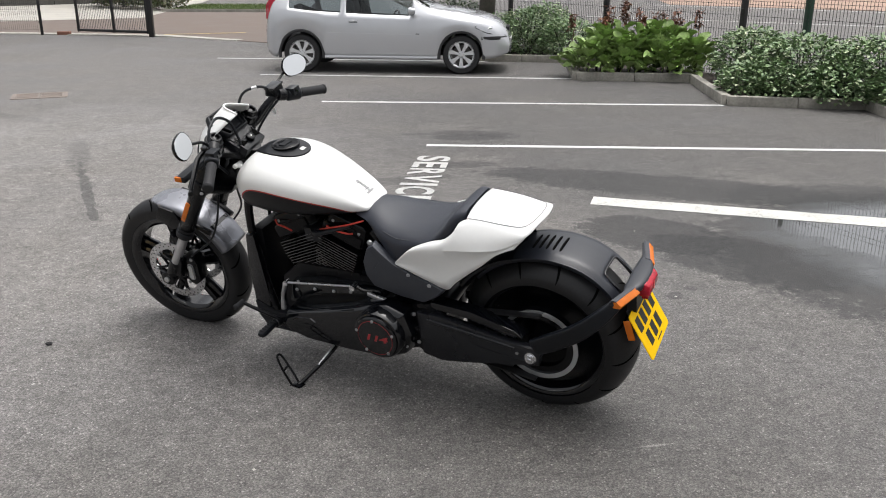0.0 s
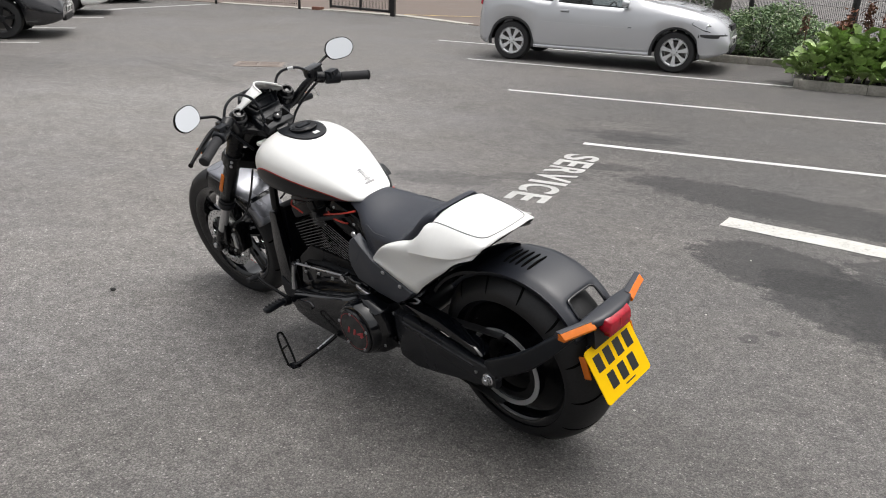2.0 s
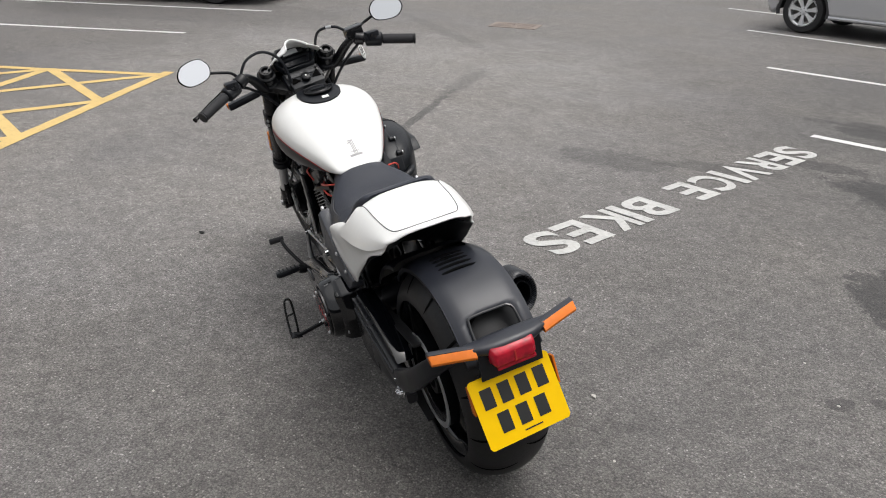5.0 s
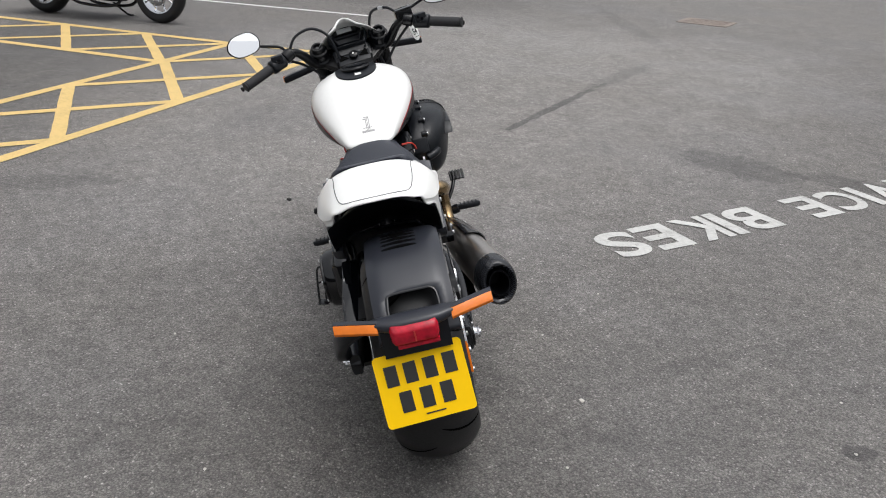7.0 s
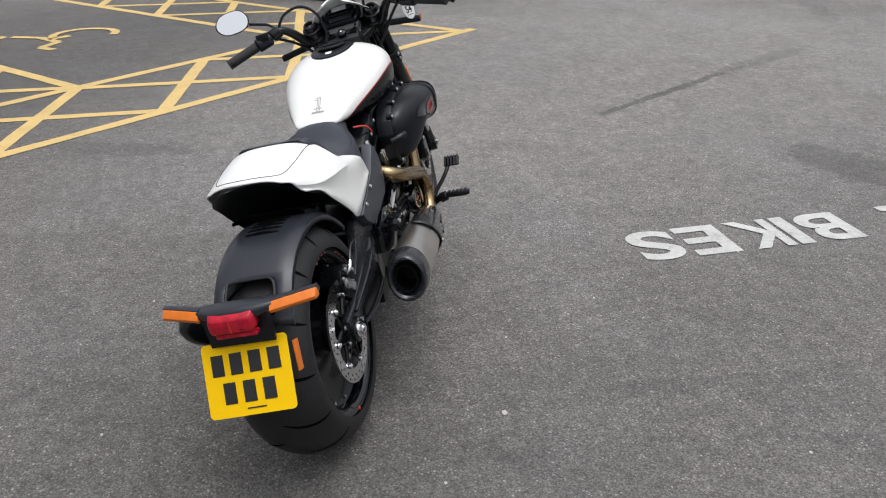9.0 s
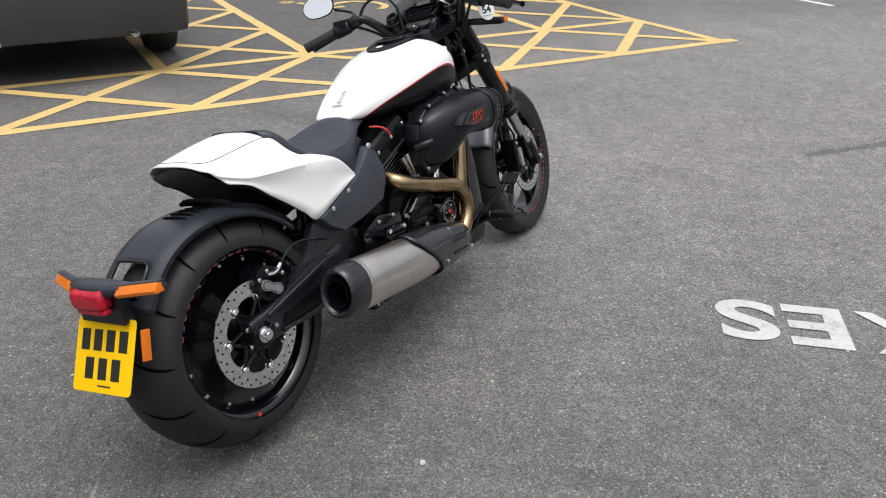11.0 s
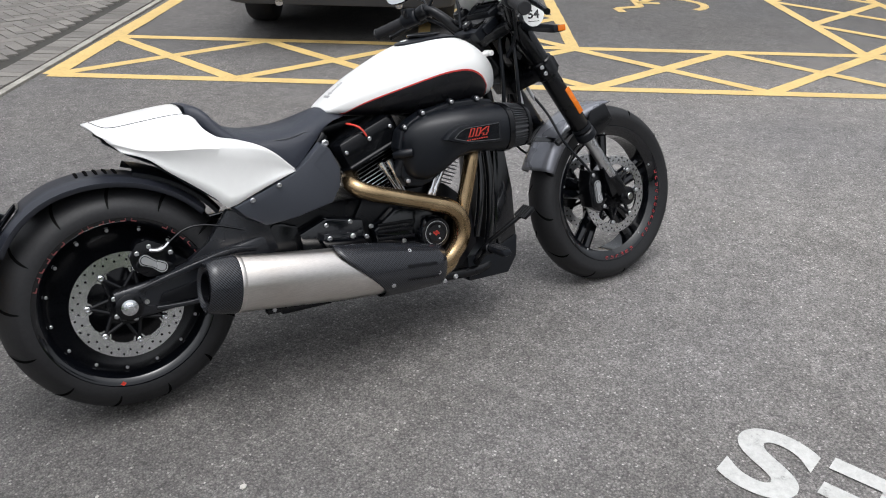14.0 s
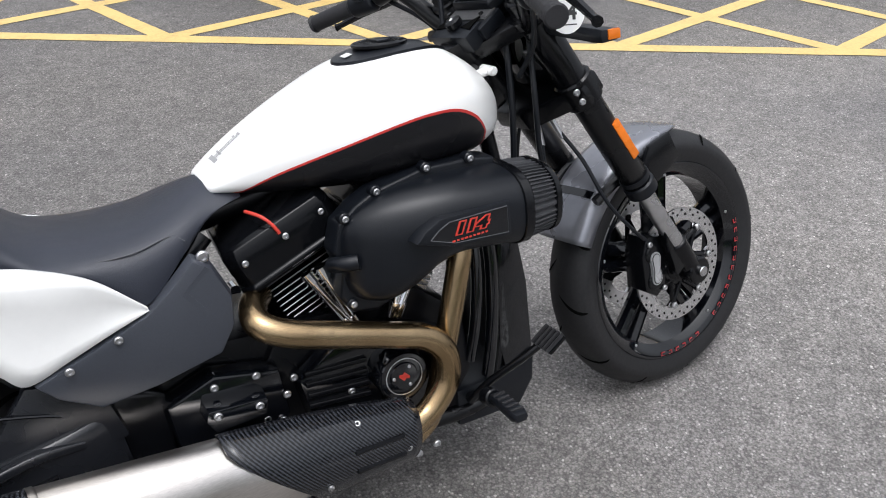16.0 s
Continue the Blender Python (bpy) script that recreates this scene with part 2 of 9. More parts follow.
# tones 1.38 and 1.20 paint sky sheen into the asphalt; 0.74 is damp
ASPHALT = asphalt_material("worn_asphalt", 0.182, damp_dark=[
    (3.5, 4.55, 2.0, 1.5, 0, 0.92), (1.75, 6.12, 1.55, 0.36, -20, 0.95), (3.2, 5.75, 1.3, 0.42, -8, 0.8), (1.32, 4.95, 0.50, 0.36, -40, 0.95), (1.75, 4.45, 0.60, 0.40, -40, 0.95), (0.28, 8.05, 0.42, 0.16, 0, 0.8), (-0.25, 8.2, 0.25, 0.06, 0, 0.6),
    (-0.9, 6.0, 0.45, 0.2, 10, 0.5), (-0.35, 6.3, 0.4, 0.12, 20, 0.5),
    (-2.62, 5.95, 1.0, 0.04, 115, 0.78), (-3.2, 7.2, 0.8, 0.10, 113, 0.40), (-2.7, 2.2, 0.5, 0.12, 60, 0.35), (-5.5, 9.6, 1.6, 0.12, 150, 0.25),
    # the last one darkens the ground under the crossover's tail
    (0.55, 3.9, 0.3, 0.05, 80, 0.25), (1.17, 3.92, 0.06, 0.035, 60, 0.7), (1.28, 4.02, 0.035, 0.03, 0, 0.7), (0.3, 8.25, 0.45, 0.14, -10, 0.7), (0.12, 6.85, 0.35, 0.12, 10, 0.7), (-9.2, 8.2, 2.4, 1.2, 33, 0.3), (-3.9, 0.1, 0.9, 0.7, 20, 0.25)],
    # tone 0.80 darkens the ground round the rear wheel
    tone_areas=[(3.6, 9.2, 5.5, 5.2, 0, 0.74), (-3.6, 5.6, 3.8, 4.6, 20, 1.38), (-6.5, 12.0, 6.0, 7.5, 25, 1.20), (-6.0, 1.0, 4.4, 3.6, 123, 0.70), (-1.35, 3.65, 1.7, 1.2, 0, 1.06), (0.5, 2.55, 0.95, 0.85, 0, 0.80), (0.74, 2.525, 0.09, 0.007, 10, 1.9), (0.515, 2.12, 0.06, 0.012, 70, 1.5)])
ROAD = asphalt_material("road_asphalt", 0.20)
WHITE_LINE = paint_material("white_road_paint", [0.66, 0.66, 0.64], 0.43)
THICK_LINE = paint_material("old_white_road_paint", [0.62, 0.61, 0.57], 0.47)
LETTERS = paint_material("letter_paint", [0.52, 0.52, 0.50], 0.46)
YELLOW_LINE = paint_material("yellow_road_paint", [0.62, 0.44, 0.165], 0.42)


# ---- shapes: vertices and faces, in the thing's own axes ----
class Geo:
    def __init__(self, v=(), f=()):
        self.v, self.f = [tuple(p) for p in v], [tuple(q) for q in f]

    def __add__(self, o):
        k = len(self.v)
        return Geo(self.v + o.v, self.f + [tuple(i + k for i in q) for q in o.f])

    def moved(self, m):
        return Geo([tuple(m @ Vector(p)) for p in self.v], self.f)


def joined(gs):
    out = Geo()
    v, f = [], []
    for g in gs:
        k = len(v)
        v += g.v
        f += [tuple(i + k for i in q) for q in g.f]
    out.v, out.f = v, f
    return out


def mesh_of(name, g, mat, bevel=0.0, sharp=38, seg=2, fix=True):
    me = bpy.data.meshes.new(name)
    me.from_pydata(g.v, [], g.f)
    if bevel or fix:
        bm = bmesh.new()
        bm.from_mesh(me)
        if fix:
            bmesh.ops.remove_doubles(bm, verts=bm.verts, dist=1e-6)
            bmesh.ops.recalc_face_normals(bm, faces=bm.faces)
        if bevel:
            ed = [e for e in bm.edges if len(e.link_faces) == 2 and e.calc_face_angle(0) > radians(28)]
            bmesh.ops.bevel(bm, geom=ed, offset=bevel, segments=seg, profile=0.6, affect="EDGES", clamp_overlap=True)
        bm.to_mesh(me)
        bm.free()
    me.materials.append(mat)
    me.shade_smooth()
    me.set_sharp_from_angle(angle=radians(sharp))
    return me


def part(name, g, mat, parent=None, label="", bevel=0.0, sharp=38, seg=2, fix=True):
    """One mesh object, a child of a thing or of a part."""
    ob = new(name, mesh_of(name, g, mat, bevel, sharp, seg, fix))
    if parent is not None:
        ob.parent = parent
    return tagged(ob, label)


def again(ob, m, parent):
    """The same piece once more, on the same mesh."""
    o = new(ob.name.split(".")[0], ob.data)
    o.parent = parent
    o.matrix_basis = m
    return o


def thing(name, m, label, category, group="", kind=""):
    ob = new(name)
    ob.empty_display_size = 0.1
    ob.matrix_basis = m
    return tagged(ob, label, category, group, kind)


def box(c, s, rot=None):
    x, y, z = [k / 2 for k in s]
    v = [(-x, -y, -z), (x, -y, -z), (x, y, -z), (-x, y, -z), (-x, -y, z), (x, -y, z), (x, y, z), (-x, y, z)]
    m = Matrix.Translation(c) @ (rot or Matrix())
    return Geo([tuple(m @ Vector(p)) for p in v], [(0, 3, 2, 1), (4, 5, 6, 7), (0, 1, 5, 4), (1, 2, 6, 5), (2, 3, 7, 6), (3, 0, 4, 7)])


def basis(way):
    way = Vector(way).normalized()
    a = Vector((0, 0, 1)) if abs(way.z) < 0.9 else Vector((1, 0, 0))
    u = way.cross(a).normalized()
    return u, way.cross(u), way


def rings(loops, closed=True, caps=True):
    """Skins loops of equal length."""
    n = len(loops[0])
    v = [p for lp in loops for p in lp]
    f = []
    for i in range(len(loops) - 1):
        for j in range(n if closed else n - 1):
            k = (j + 1) % n
            f.append((i * n + j, i * n + k, (i + 1) * n + k, (i + 1) * n + j))
    if caps and closed:
        f.append(tuple(range(n))[::-1])
        f.append(tuple(range((len(loops) - 1) * n, len(loops) * n)))
    return Geo(v, f)


def cyl(a, b, r0, r1=None, seg=20, chamfer=0.0):
    r1 = r0 if r1 is None else r1
    a, b = Vector(a), Vector(b)
    u, w, d = basis(b - a)
    length = (b - a).length
    prof = [(0, r0), (length, r1)] if not chamfer else [(0, r0 - chamfer), (chamfer, r0), (length - chamfer, r1), (length, r1 - chamfer)]
    return rings([[tuple(a + d * s + (u * math.cos(t) + w * math.sin(t)) * r) for t in [2 * math.pi * k / seg for k in range(seg)]] for s, r in prof])


def lathe(profile, a, way, seg=48, closed=False):
    """Turns (distance along way, radius) round the axis through a. closed: the profile is a ring section."""
    u, w, d = basis(way)
    a = Vector(a)
    prof = list(profile) + ([profile[0]] if closed else [])
    v, f = [], []
    n = len(profile)
    for k in range(seg):
        t = 2 * math.pi * k / seg
        for s, r in profile:
            v.append(tuple(a + d * s + (u * math.cos(t) + w * math.sin(t)) * r))
    for k in range(seg):
        k2 = (k + 1) % seg
        for j in range(n if closed else n - 1):
            j2 = (j + 1) % n
            f.append((k * n + j, k * n + j2, k2 * n + j2, k2 * n + j))
    return Geo(v, f)


def smooth_path(pts, per=6):
    p = [Vector(q) for q in pts]
    if len(p) < 3:
        return p
    out = []
    for i in range(len(p) - 1):
        a, b, c, d = p[max(i - 1, 0)], p[i], p[i + 1], p[min(i + 2, len(p) - 1)]
        for k in range(per):
            t = k / per
            out.append(0.5 * ((2 * b) + (c - a) * t + (2 * a - 5 * b + 4 * c - d) * t * t + (3 * b - a - 3 * c + d) * t ** 3))
    return out + [p[-1]]


def tube(pts, r, seg=12, per=6, radii=None):
    path = smooth_path(pts, per)
    loops, u = [], None
    for i, q in enumerate(path):
        d = (path[min(i + 1, len(path) - 1)] - path[max(i - 1, 0)]).normalized()
        if u is None:
            u = basis(d)[0]
        u = (u - d * u.dot(d)).normalized()
        w = d.cross(u)
        rr = r if radii is None else np.interp(i / (len(path) - 1), [k / (len(radii) - 1) for k in range(len(radii))], radii)
        loops.append([tuple(q + (u * math.cos(t) + w * math.sin(t)) * rr) for t in [2 * math.pi * k / seg for k in range(seg)]])
    return rings(loops)


def prism(outline, y0, y1, inset=0.0):
    """An x-z outline pushed along y; the y1 face may be drawn in by inset."""
    n = len(outline)
    cx, cz = sum(p[0] for p in outline) / n, sum(p[1] for p in outline) / n
    top = [(cx + (x - cx) * (1 - inset), y1, cz + (z - cz) * (1 - inset)) for x, z in outline]
    return rings([[(x, y0, z) for x, z in outline], top])


def slab(outline, z0, z1):
    """An x-y outline pushed up from z0 to z1."""
    return rings([[(x, y, z0) for x, y in outline], [(x, y, z1) for x, y in outline]])


def soft(xs, ys):
    """A smooth curve through the values."""
    path = smooth_path([(x, y, 0) for x, y in zip(xs, ys)], 8)
    px, py = [p.x for p in path], [p.y for p in path]
    return lambda x: float(np.interp(x, px, py))


def bolt_geo(r=0.006, h=0.004):
    return lathe([(0, r), (h * 0.7, r), (h, r * 0.75), (h, r * 0.5), (h * 0.35, r * 0.42), (h * 0.35, 0.0001)], (0, 0, 0), (0, 0, 1), 10)


def aim(p, way):
    u, w, d = basis(way)
    return Matrix.Translation(p) @ Matrix((u, w, d)).transposed().to_4x4()


# ---- finishes ----
WHITE_PAINT = worn("satin_white_paint", (0.83, 0.83, 0.81), 0.32, coat=0.35, vary=0.02, rvary=0.05)
BLACK_SATIN = worn("satin_black_paint", (0.003, 0.0033, 0.0043), 0.22, spec=0.32, vary=0.25, bumps=0.05, rvary=0.10)
BLACK_GLOSS = worn("gloss_black_paint", (0.0030, 0.0035, 0.0050), 0.08, spec=0.55, vary=0.2, coat=0.2, rvary=0.05)
ROCKER_BLACK = worn("wrinkle_black_paint", (0.003, 0.0033, 0.0042), 0.16, spec=0.20, vary=0.3, grain=14, bumps=0.25, rvary=0.08)
BLACK_MATT = worn("matt_black_plastic", (0.005, 0.0062, 0.0088), 0.36, spec=0.32, vary=0.25, grain=400, bumps=0.12, rvary=0.08)
BLACK_DEEP = worn("black_casting", (0.0028, 0.003, 0.0042), 0.32, spec=0.22, vary=0.3, grain=250, bumps=0.1)
GREY_FENDER = worn("grey_metallic_paint", (0.22, 0.225, 0.25), 0.28, 0.55, vary=0.08, coat=0.3)
TANK_BLACK = worn("denim_black_paint", (0.007, 0.007, 0.0085), 0.34, spec=0.35, vary=0.2, grain=500, bumps=0.04)
SEAT_VINYL = worn("black_seat_vinyl", (0.019, 0.022, 0.032), 0.40, spec=0.5, vary=0.2, grain=420, bumps=0.3)
RUBBER = worn("tyre_rubber", (0.014, 0.014, 0.015), 0.50, spec=0.32, vary=0.3, grain=120, bumps=0.2, rvary=0.1)
GRIP_RUBBER = worn("grip_rubber", (0.022, 0.022, 0.024), 0.65, spec=0.35, vary=0.2, grain=300, bumps=0.3)
CHROME = worn("chrome", (0.75, 0.76, 0.78), 0.09, 1.0, vary=0.04, rvary=0.04)
STEEL = worn("bright_steel", (0.55, 0.55, 0.56), 0.3, 1.0, vary=0.1)
DISC_STEEL = worn("brake_disc_steel", (0.72, 0.72, 0.73), 0.30, 1.0, vary=0.12, grain=180)
ALLOY = worn("silver_alloy", (0.55, 0.56, 0.57), 0.35, 0.7, vary=0.06)
FIN_EDGE = worn("machined_fin", (0.30, 0.30, 0.31), 0.36, 0.9, vary=0.2)
BRONZE = brushed_material("bronze_exhaust", (0.30, 0.208, 0.112), (0.43, 0.320, 0.185), 0.26, 7.0)
SATIN_STEEL = brushed_material("satin_stainless", (0.55, 0.51, 0.47), (0.68, 0.65, 0.62), 0.29, 3.0)
CARBON = carbon_material("carbon_weave")
AMBER = worn("amber_lens", (0.66, 0.16, 0.010), 0.16, vary=0.12, coat=0.15, spec=0.35)
RED_LENS = worn("red_lens", (0.38, 0.007, 0.022), 0.10, vary=0.35, coat=0.1, large=45.0, spec=0.35)
RED_PAINT = worn("red_stripe_paint", (0.50, 0.03, 0.025), 0.4, vary=0.05)
RED_CABLE = worn("red_cable", (0.52, 0.04, 0.025), 0.4, vary=0.08)
RIM_RED = worn("rim_print", (0.20, 0.045, 0.045), 0.5, vary=0.2)
PLATE_YELLOW = worn("yellow_plate", (0.92, 0.56, 0.002), 0.45, vary=0.02, spec=0.12)
PLATE_BLACK = worn("plate_black", (0.015, 0.015, 0.015), 0.4, vary=0.1)
PLATE_WHITE = worn("white_plate", (0.75, 0.75, 0.73), 0.4, vary=0.04)
LOGO_GREY = worn("tank_print_grey", (0.33, 0.33, 0.33), 0.4, vary=0.08)
SCREEN = worn("grey_display", (0.44, 0.45, 0.46), 0.15, vary=0.1, coat=0.4)
LABEL_WHITE = worn("paper_label", (0.7, 0.7, 0.68), 0.5, vary=0.03)

mirror_m, _, _, _, _p = material("mirror_glass")
_p.inputs["Base Color"].default_value = (0.95, 0.96, 0.97, 1)
_p.inputs["Metallic"].default_value, _p.inputs["Roughness"].default_value = 1.0, 0.015
MIRROR = mirror_m
STITCH = worn("grey_stitching", (0.06, 0.062, 0.068), 0.6, vary=0.1)
COVER_GREY = worn("satin_charcoal_cover", (0.034, 0.038, 0.048), 0.40, spec=0.5, vary=0.15, grain=400, bumps=0.06)
DERBY_RED = worn("cover_print_red", (0.38, 0.03, 0.035), 0.4, vary=0.1)
# near-black that paints in the shade of grooves, louvre slots and pockets
RECESS_SHADE = worn("recess_shade", (0.002, 0.002, 0.002), 0.9, spec=0.05, vary=0.2)
ARM_BLACK = worn("swingarm_black", (0.011, 0.012, 0.015), 0.30, spec=0.45, vary=0.2, grain=300, bumps=0.06, rvary=0.06)
FENDER_BLACK = worn("satin_fender_black", (0.018, 0.020, 0.027), 0.34, spec=0.5, vary=0.15, grain=400, bumps=0.05, rvary=0.05)


# ---- the motorcycle: x ahead, y to its left, z up; it leans on its side stand ----
BIKE = thing("motorcycle", Matrix.Translation((0.421, 2.843, 0.008)) @ pose(0, 0, 0, 0, 0.6, 152.75) @ pose(0, 0, 0, -12.6),
             "white and black cruiser motorcycle leaning on its side stand", "motorcycle")
STEER_AT, STEER_WAY = Vector((1.855, 0, 0)), Vector((-0.559, 0, 0.829))
STEER = Matrix.Translation(STEER_AT) @ Matrix.Rotation(radians(6.2), 4, STEER_WAY) @ Matrix.Translation(-STEER_AT)
FRONT, REAR = Vector((1.735, 0, 0.3255)), Vector((0, -0.028, 0.325))


def bolts(spots, parent, r=0.006, mat=None, steer=False):
    """Button-head bolts: (place, way)."""
    me = mesh_of("bolt", bolt_geo(r, r * 0.7), mat or STEEL, fix=False)
    for p, way in spots:
        o = new("bolt", me)
        o.parent = parent
        m = aim(p, way)
        o.matrix_basis = STEER @ m if steer else m


SHOULDER = 0.50


def tyre_geo(r, w, rim):
    """A rounded motorcycle tyre section round the y axis at the origin."""
    prof = []
    crown = w * 0.56
    for k in range(-8, 9):
        a = k / 8 * 1.25
        prof.append((math.sin(a) / math.sin(1.25) * w / 2, r - (1 - math.cos(a)) / (1 - math.cos(1.25)) * (crown * SHOULDER)))
    side = [(w / 2 * 0.985, r - crown * (SHOULDER + 0.16)), (w / 2 * 0.93, rim + 0.012), (w / 2 * 0.86, rim)]
    prof = [(-s, q) for s, q in side[::-1]] + prof + side
    prof += [(w * 0.3, rim + 0.012), (-w * 0.3, rim + 0.012)]
    return lathe(prof, (0, 0, 0), (0, 1, 0), 72, True)


def tread(wheel, m, r, w, count):
    """Sweeping strips from the crown to the shoulder, groove shade in their black, one piece each."""
    crown = w * 0.56
    for side in (-1, 1):
        me = None
        for k in range(count):
            if me is not None:
                ob = new("groove_shade_strip", me)
                ob.parent = wheel
                ob.matrix_basis = m @ Matrix.Rotation(2 * math.pi * k / count, 4, "Y")
                continue
            a0, pts, off = 0.0, [], (0.5 if side > 0 else 0) * 2 * math.pi / count
            for j in range(17):
                t = j / 16
                ang = 0.10 + t * 1.12
                s = math.sin(ang) / math.sin(1.25) * w / 2
                q = r - (1 - math.cos(ang)) / (1 - math.cos(1.25)) * (crown * SHOULDER) + 0.0016
                turn = a0 + off + 0.30 * t - 0.16 * t * t
                pts.append((q * math.cos(turn), side * s, q * math.sin(turn), turn))
            v, f = [], []
            for j, (x, y, z, turn) in enumerate(pts):
                hw = 0.0050 * (1 - abs(j / 8 - 1) ** 3 * 0.75) / r
                for sgn in (-1, 1):
                    c, s_ = math.cos(sgn * hw), math.sin(sgn * hw)
                    v.append((x * c - z * s_, y, x * s_ + z * c))
            for j in range(16):
                f.append((2 * j, 2 * j + 1, 2 * j + 3, 2 * j + 2))
            me = mesh_of("groove_shade_strip", Geo(v, f), RECESS_SHADE, fix=False)
            ob = new("groove_shade_strip", me)
            ob.parent = wheel
            ob.matrix_basis = m


def at_axle(g, p, spin=0.0):
    return g.moved(Matrix.Translation(p) @ Matrix.Rotation(spin, 4, "Y"))


def disc_geo(r0, r1, y, th, holes):
    """A floating brake disc with drilled holes read as dark cups on both faces."""
    ring = lathe([(y - th / 2, r0), (y - th / 2, r1), (y + th / 2, r1), (y + th / 2, r0)], (0, 0, 0), (0, 1, 0), 72, True)
    dots = []
    for k in range(holes):
        a = 2 * math.pi * k / holes
        for rr, da in ((r0 + (r1 - r0) * 0.48, 0.0), (r0 + (r1 - r0) * 0.80, math.pi / holes)):
            c = ((rr) * math.cos(a + da), y, rr * math.sin(a + da))
            dots.append(cyl((c[0], y - th / 2 - 0.0006, c[2]), (c[0], y + th / 2 + 0.0006, c[2]), 0.0034, seg=8))
    return ring, joined(dots)


def lobes_geo(r_bolt, r0, y, th, count, phase):
    """Rounded tabs on a disc's inner edge that take its bolts."""
    out = []
    for k in range(count):
        a = 2 * math.pi * k / count + phase
        loop = []
        for r, da in ((r0 + 0.004, -0.34), (r0 - 0.002, -0.26), (r_bolt + 0.004, -0.17), (r_bolt - 0.007, -0.12), (r_bolt - 0.012, 0.0), (r_bolt - 0.007, 0.12), (r_bolt + 0.004, 0.17), (r0 - 0.002, 0.26), (r0 + 0.004, 0.34)):
            loop.append((r * math.cos(a + da), r * math.sin(a + da)))
        out.append(prism(loop, y - th / 2, y + th / 2))
    return joined(out)


def carrier_geo(r_in, r_out, y, th, arms, phase=0.0):
    out = [lathe([(y - th / 2, r_in * 0.62), (y - th / 2, r_in), (y + th / 2, r_in), (y + th / 2, r_in * 0.62)], (0, 0, 0), (0, 1, 0), 40, True)]
    for k in range(arms):
        a = 2 * math.pi * k / arms + phase
        for da in (-0.2, 0.2):
            p = Vector((math.cos(a + da * 1.7), 0, math.sin(a + da * 1.7))) * r_in * 0.95
            q = Vector((math.cos(a), 0, math.sin(a))) * r_out
            out.append(tube([p + Vector((0, y, 0)), q + Vector((0, y, 0))], 0.0062, 8, 1))
        q = Vector((math.cos(a), 0, math.sin(a))) * r_out
        out.append(cyl((q.x, y - th, q.z), (q.x, y + th, q.z), 0.010, seg=10))
    return joined(out)


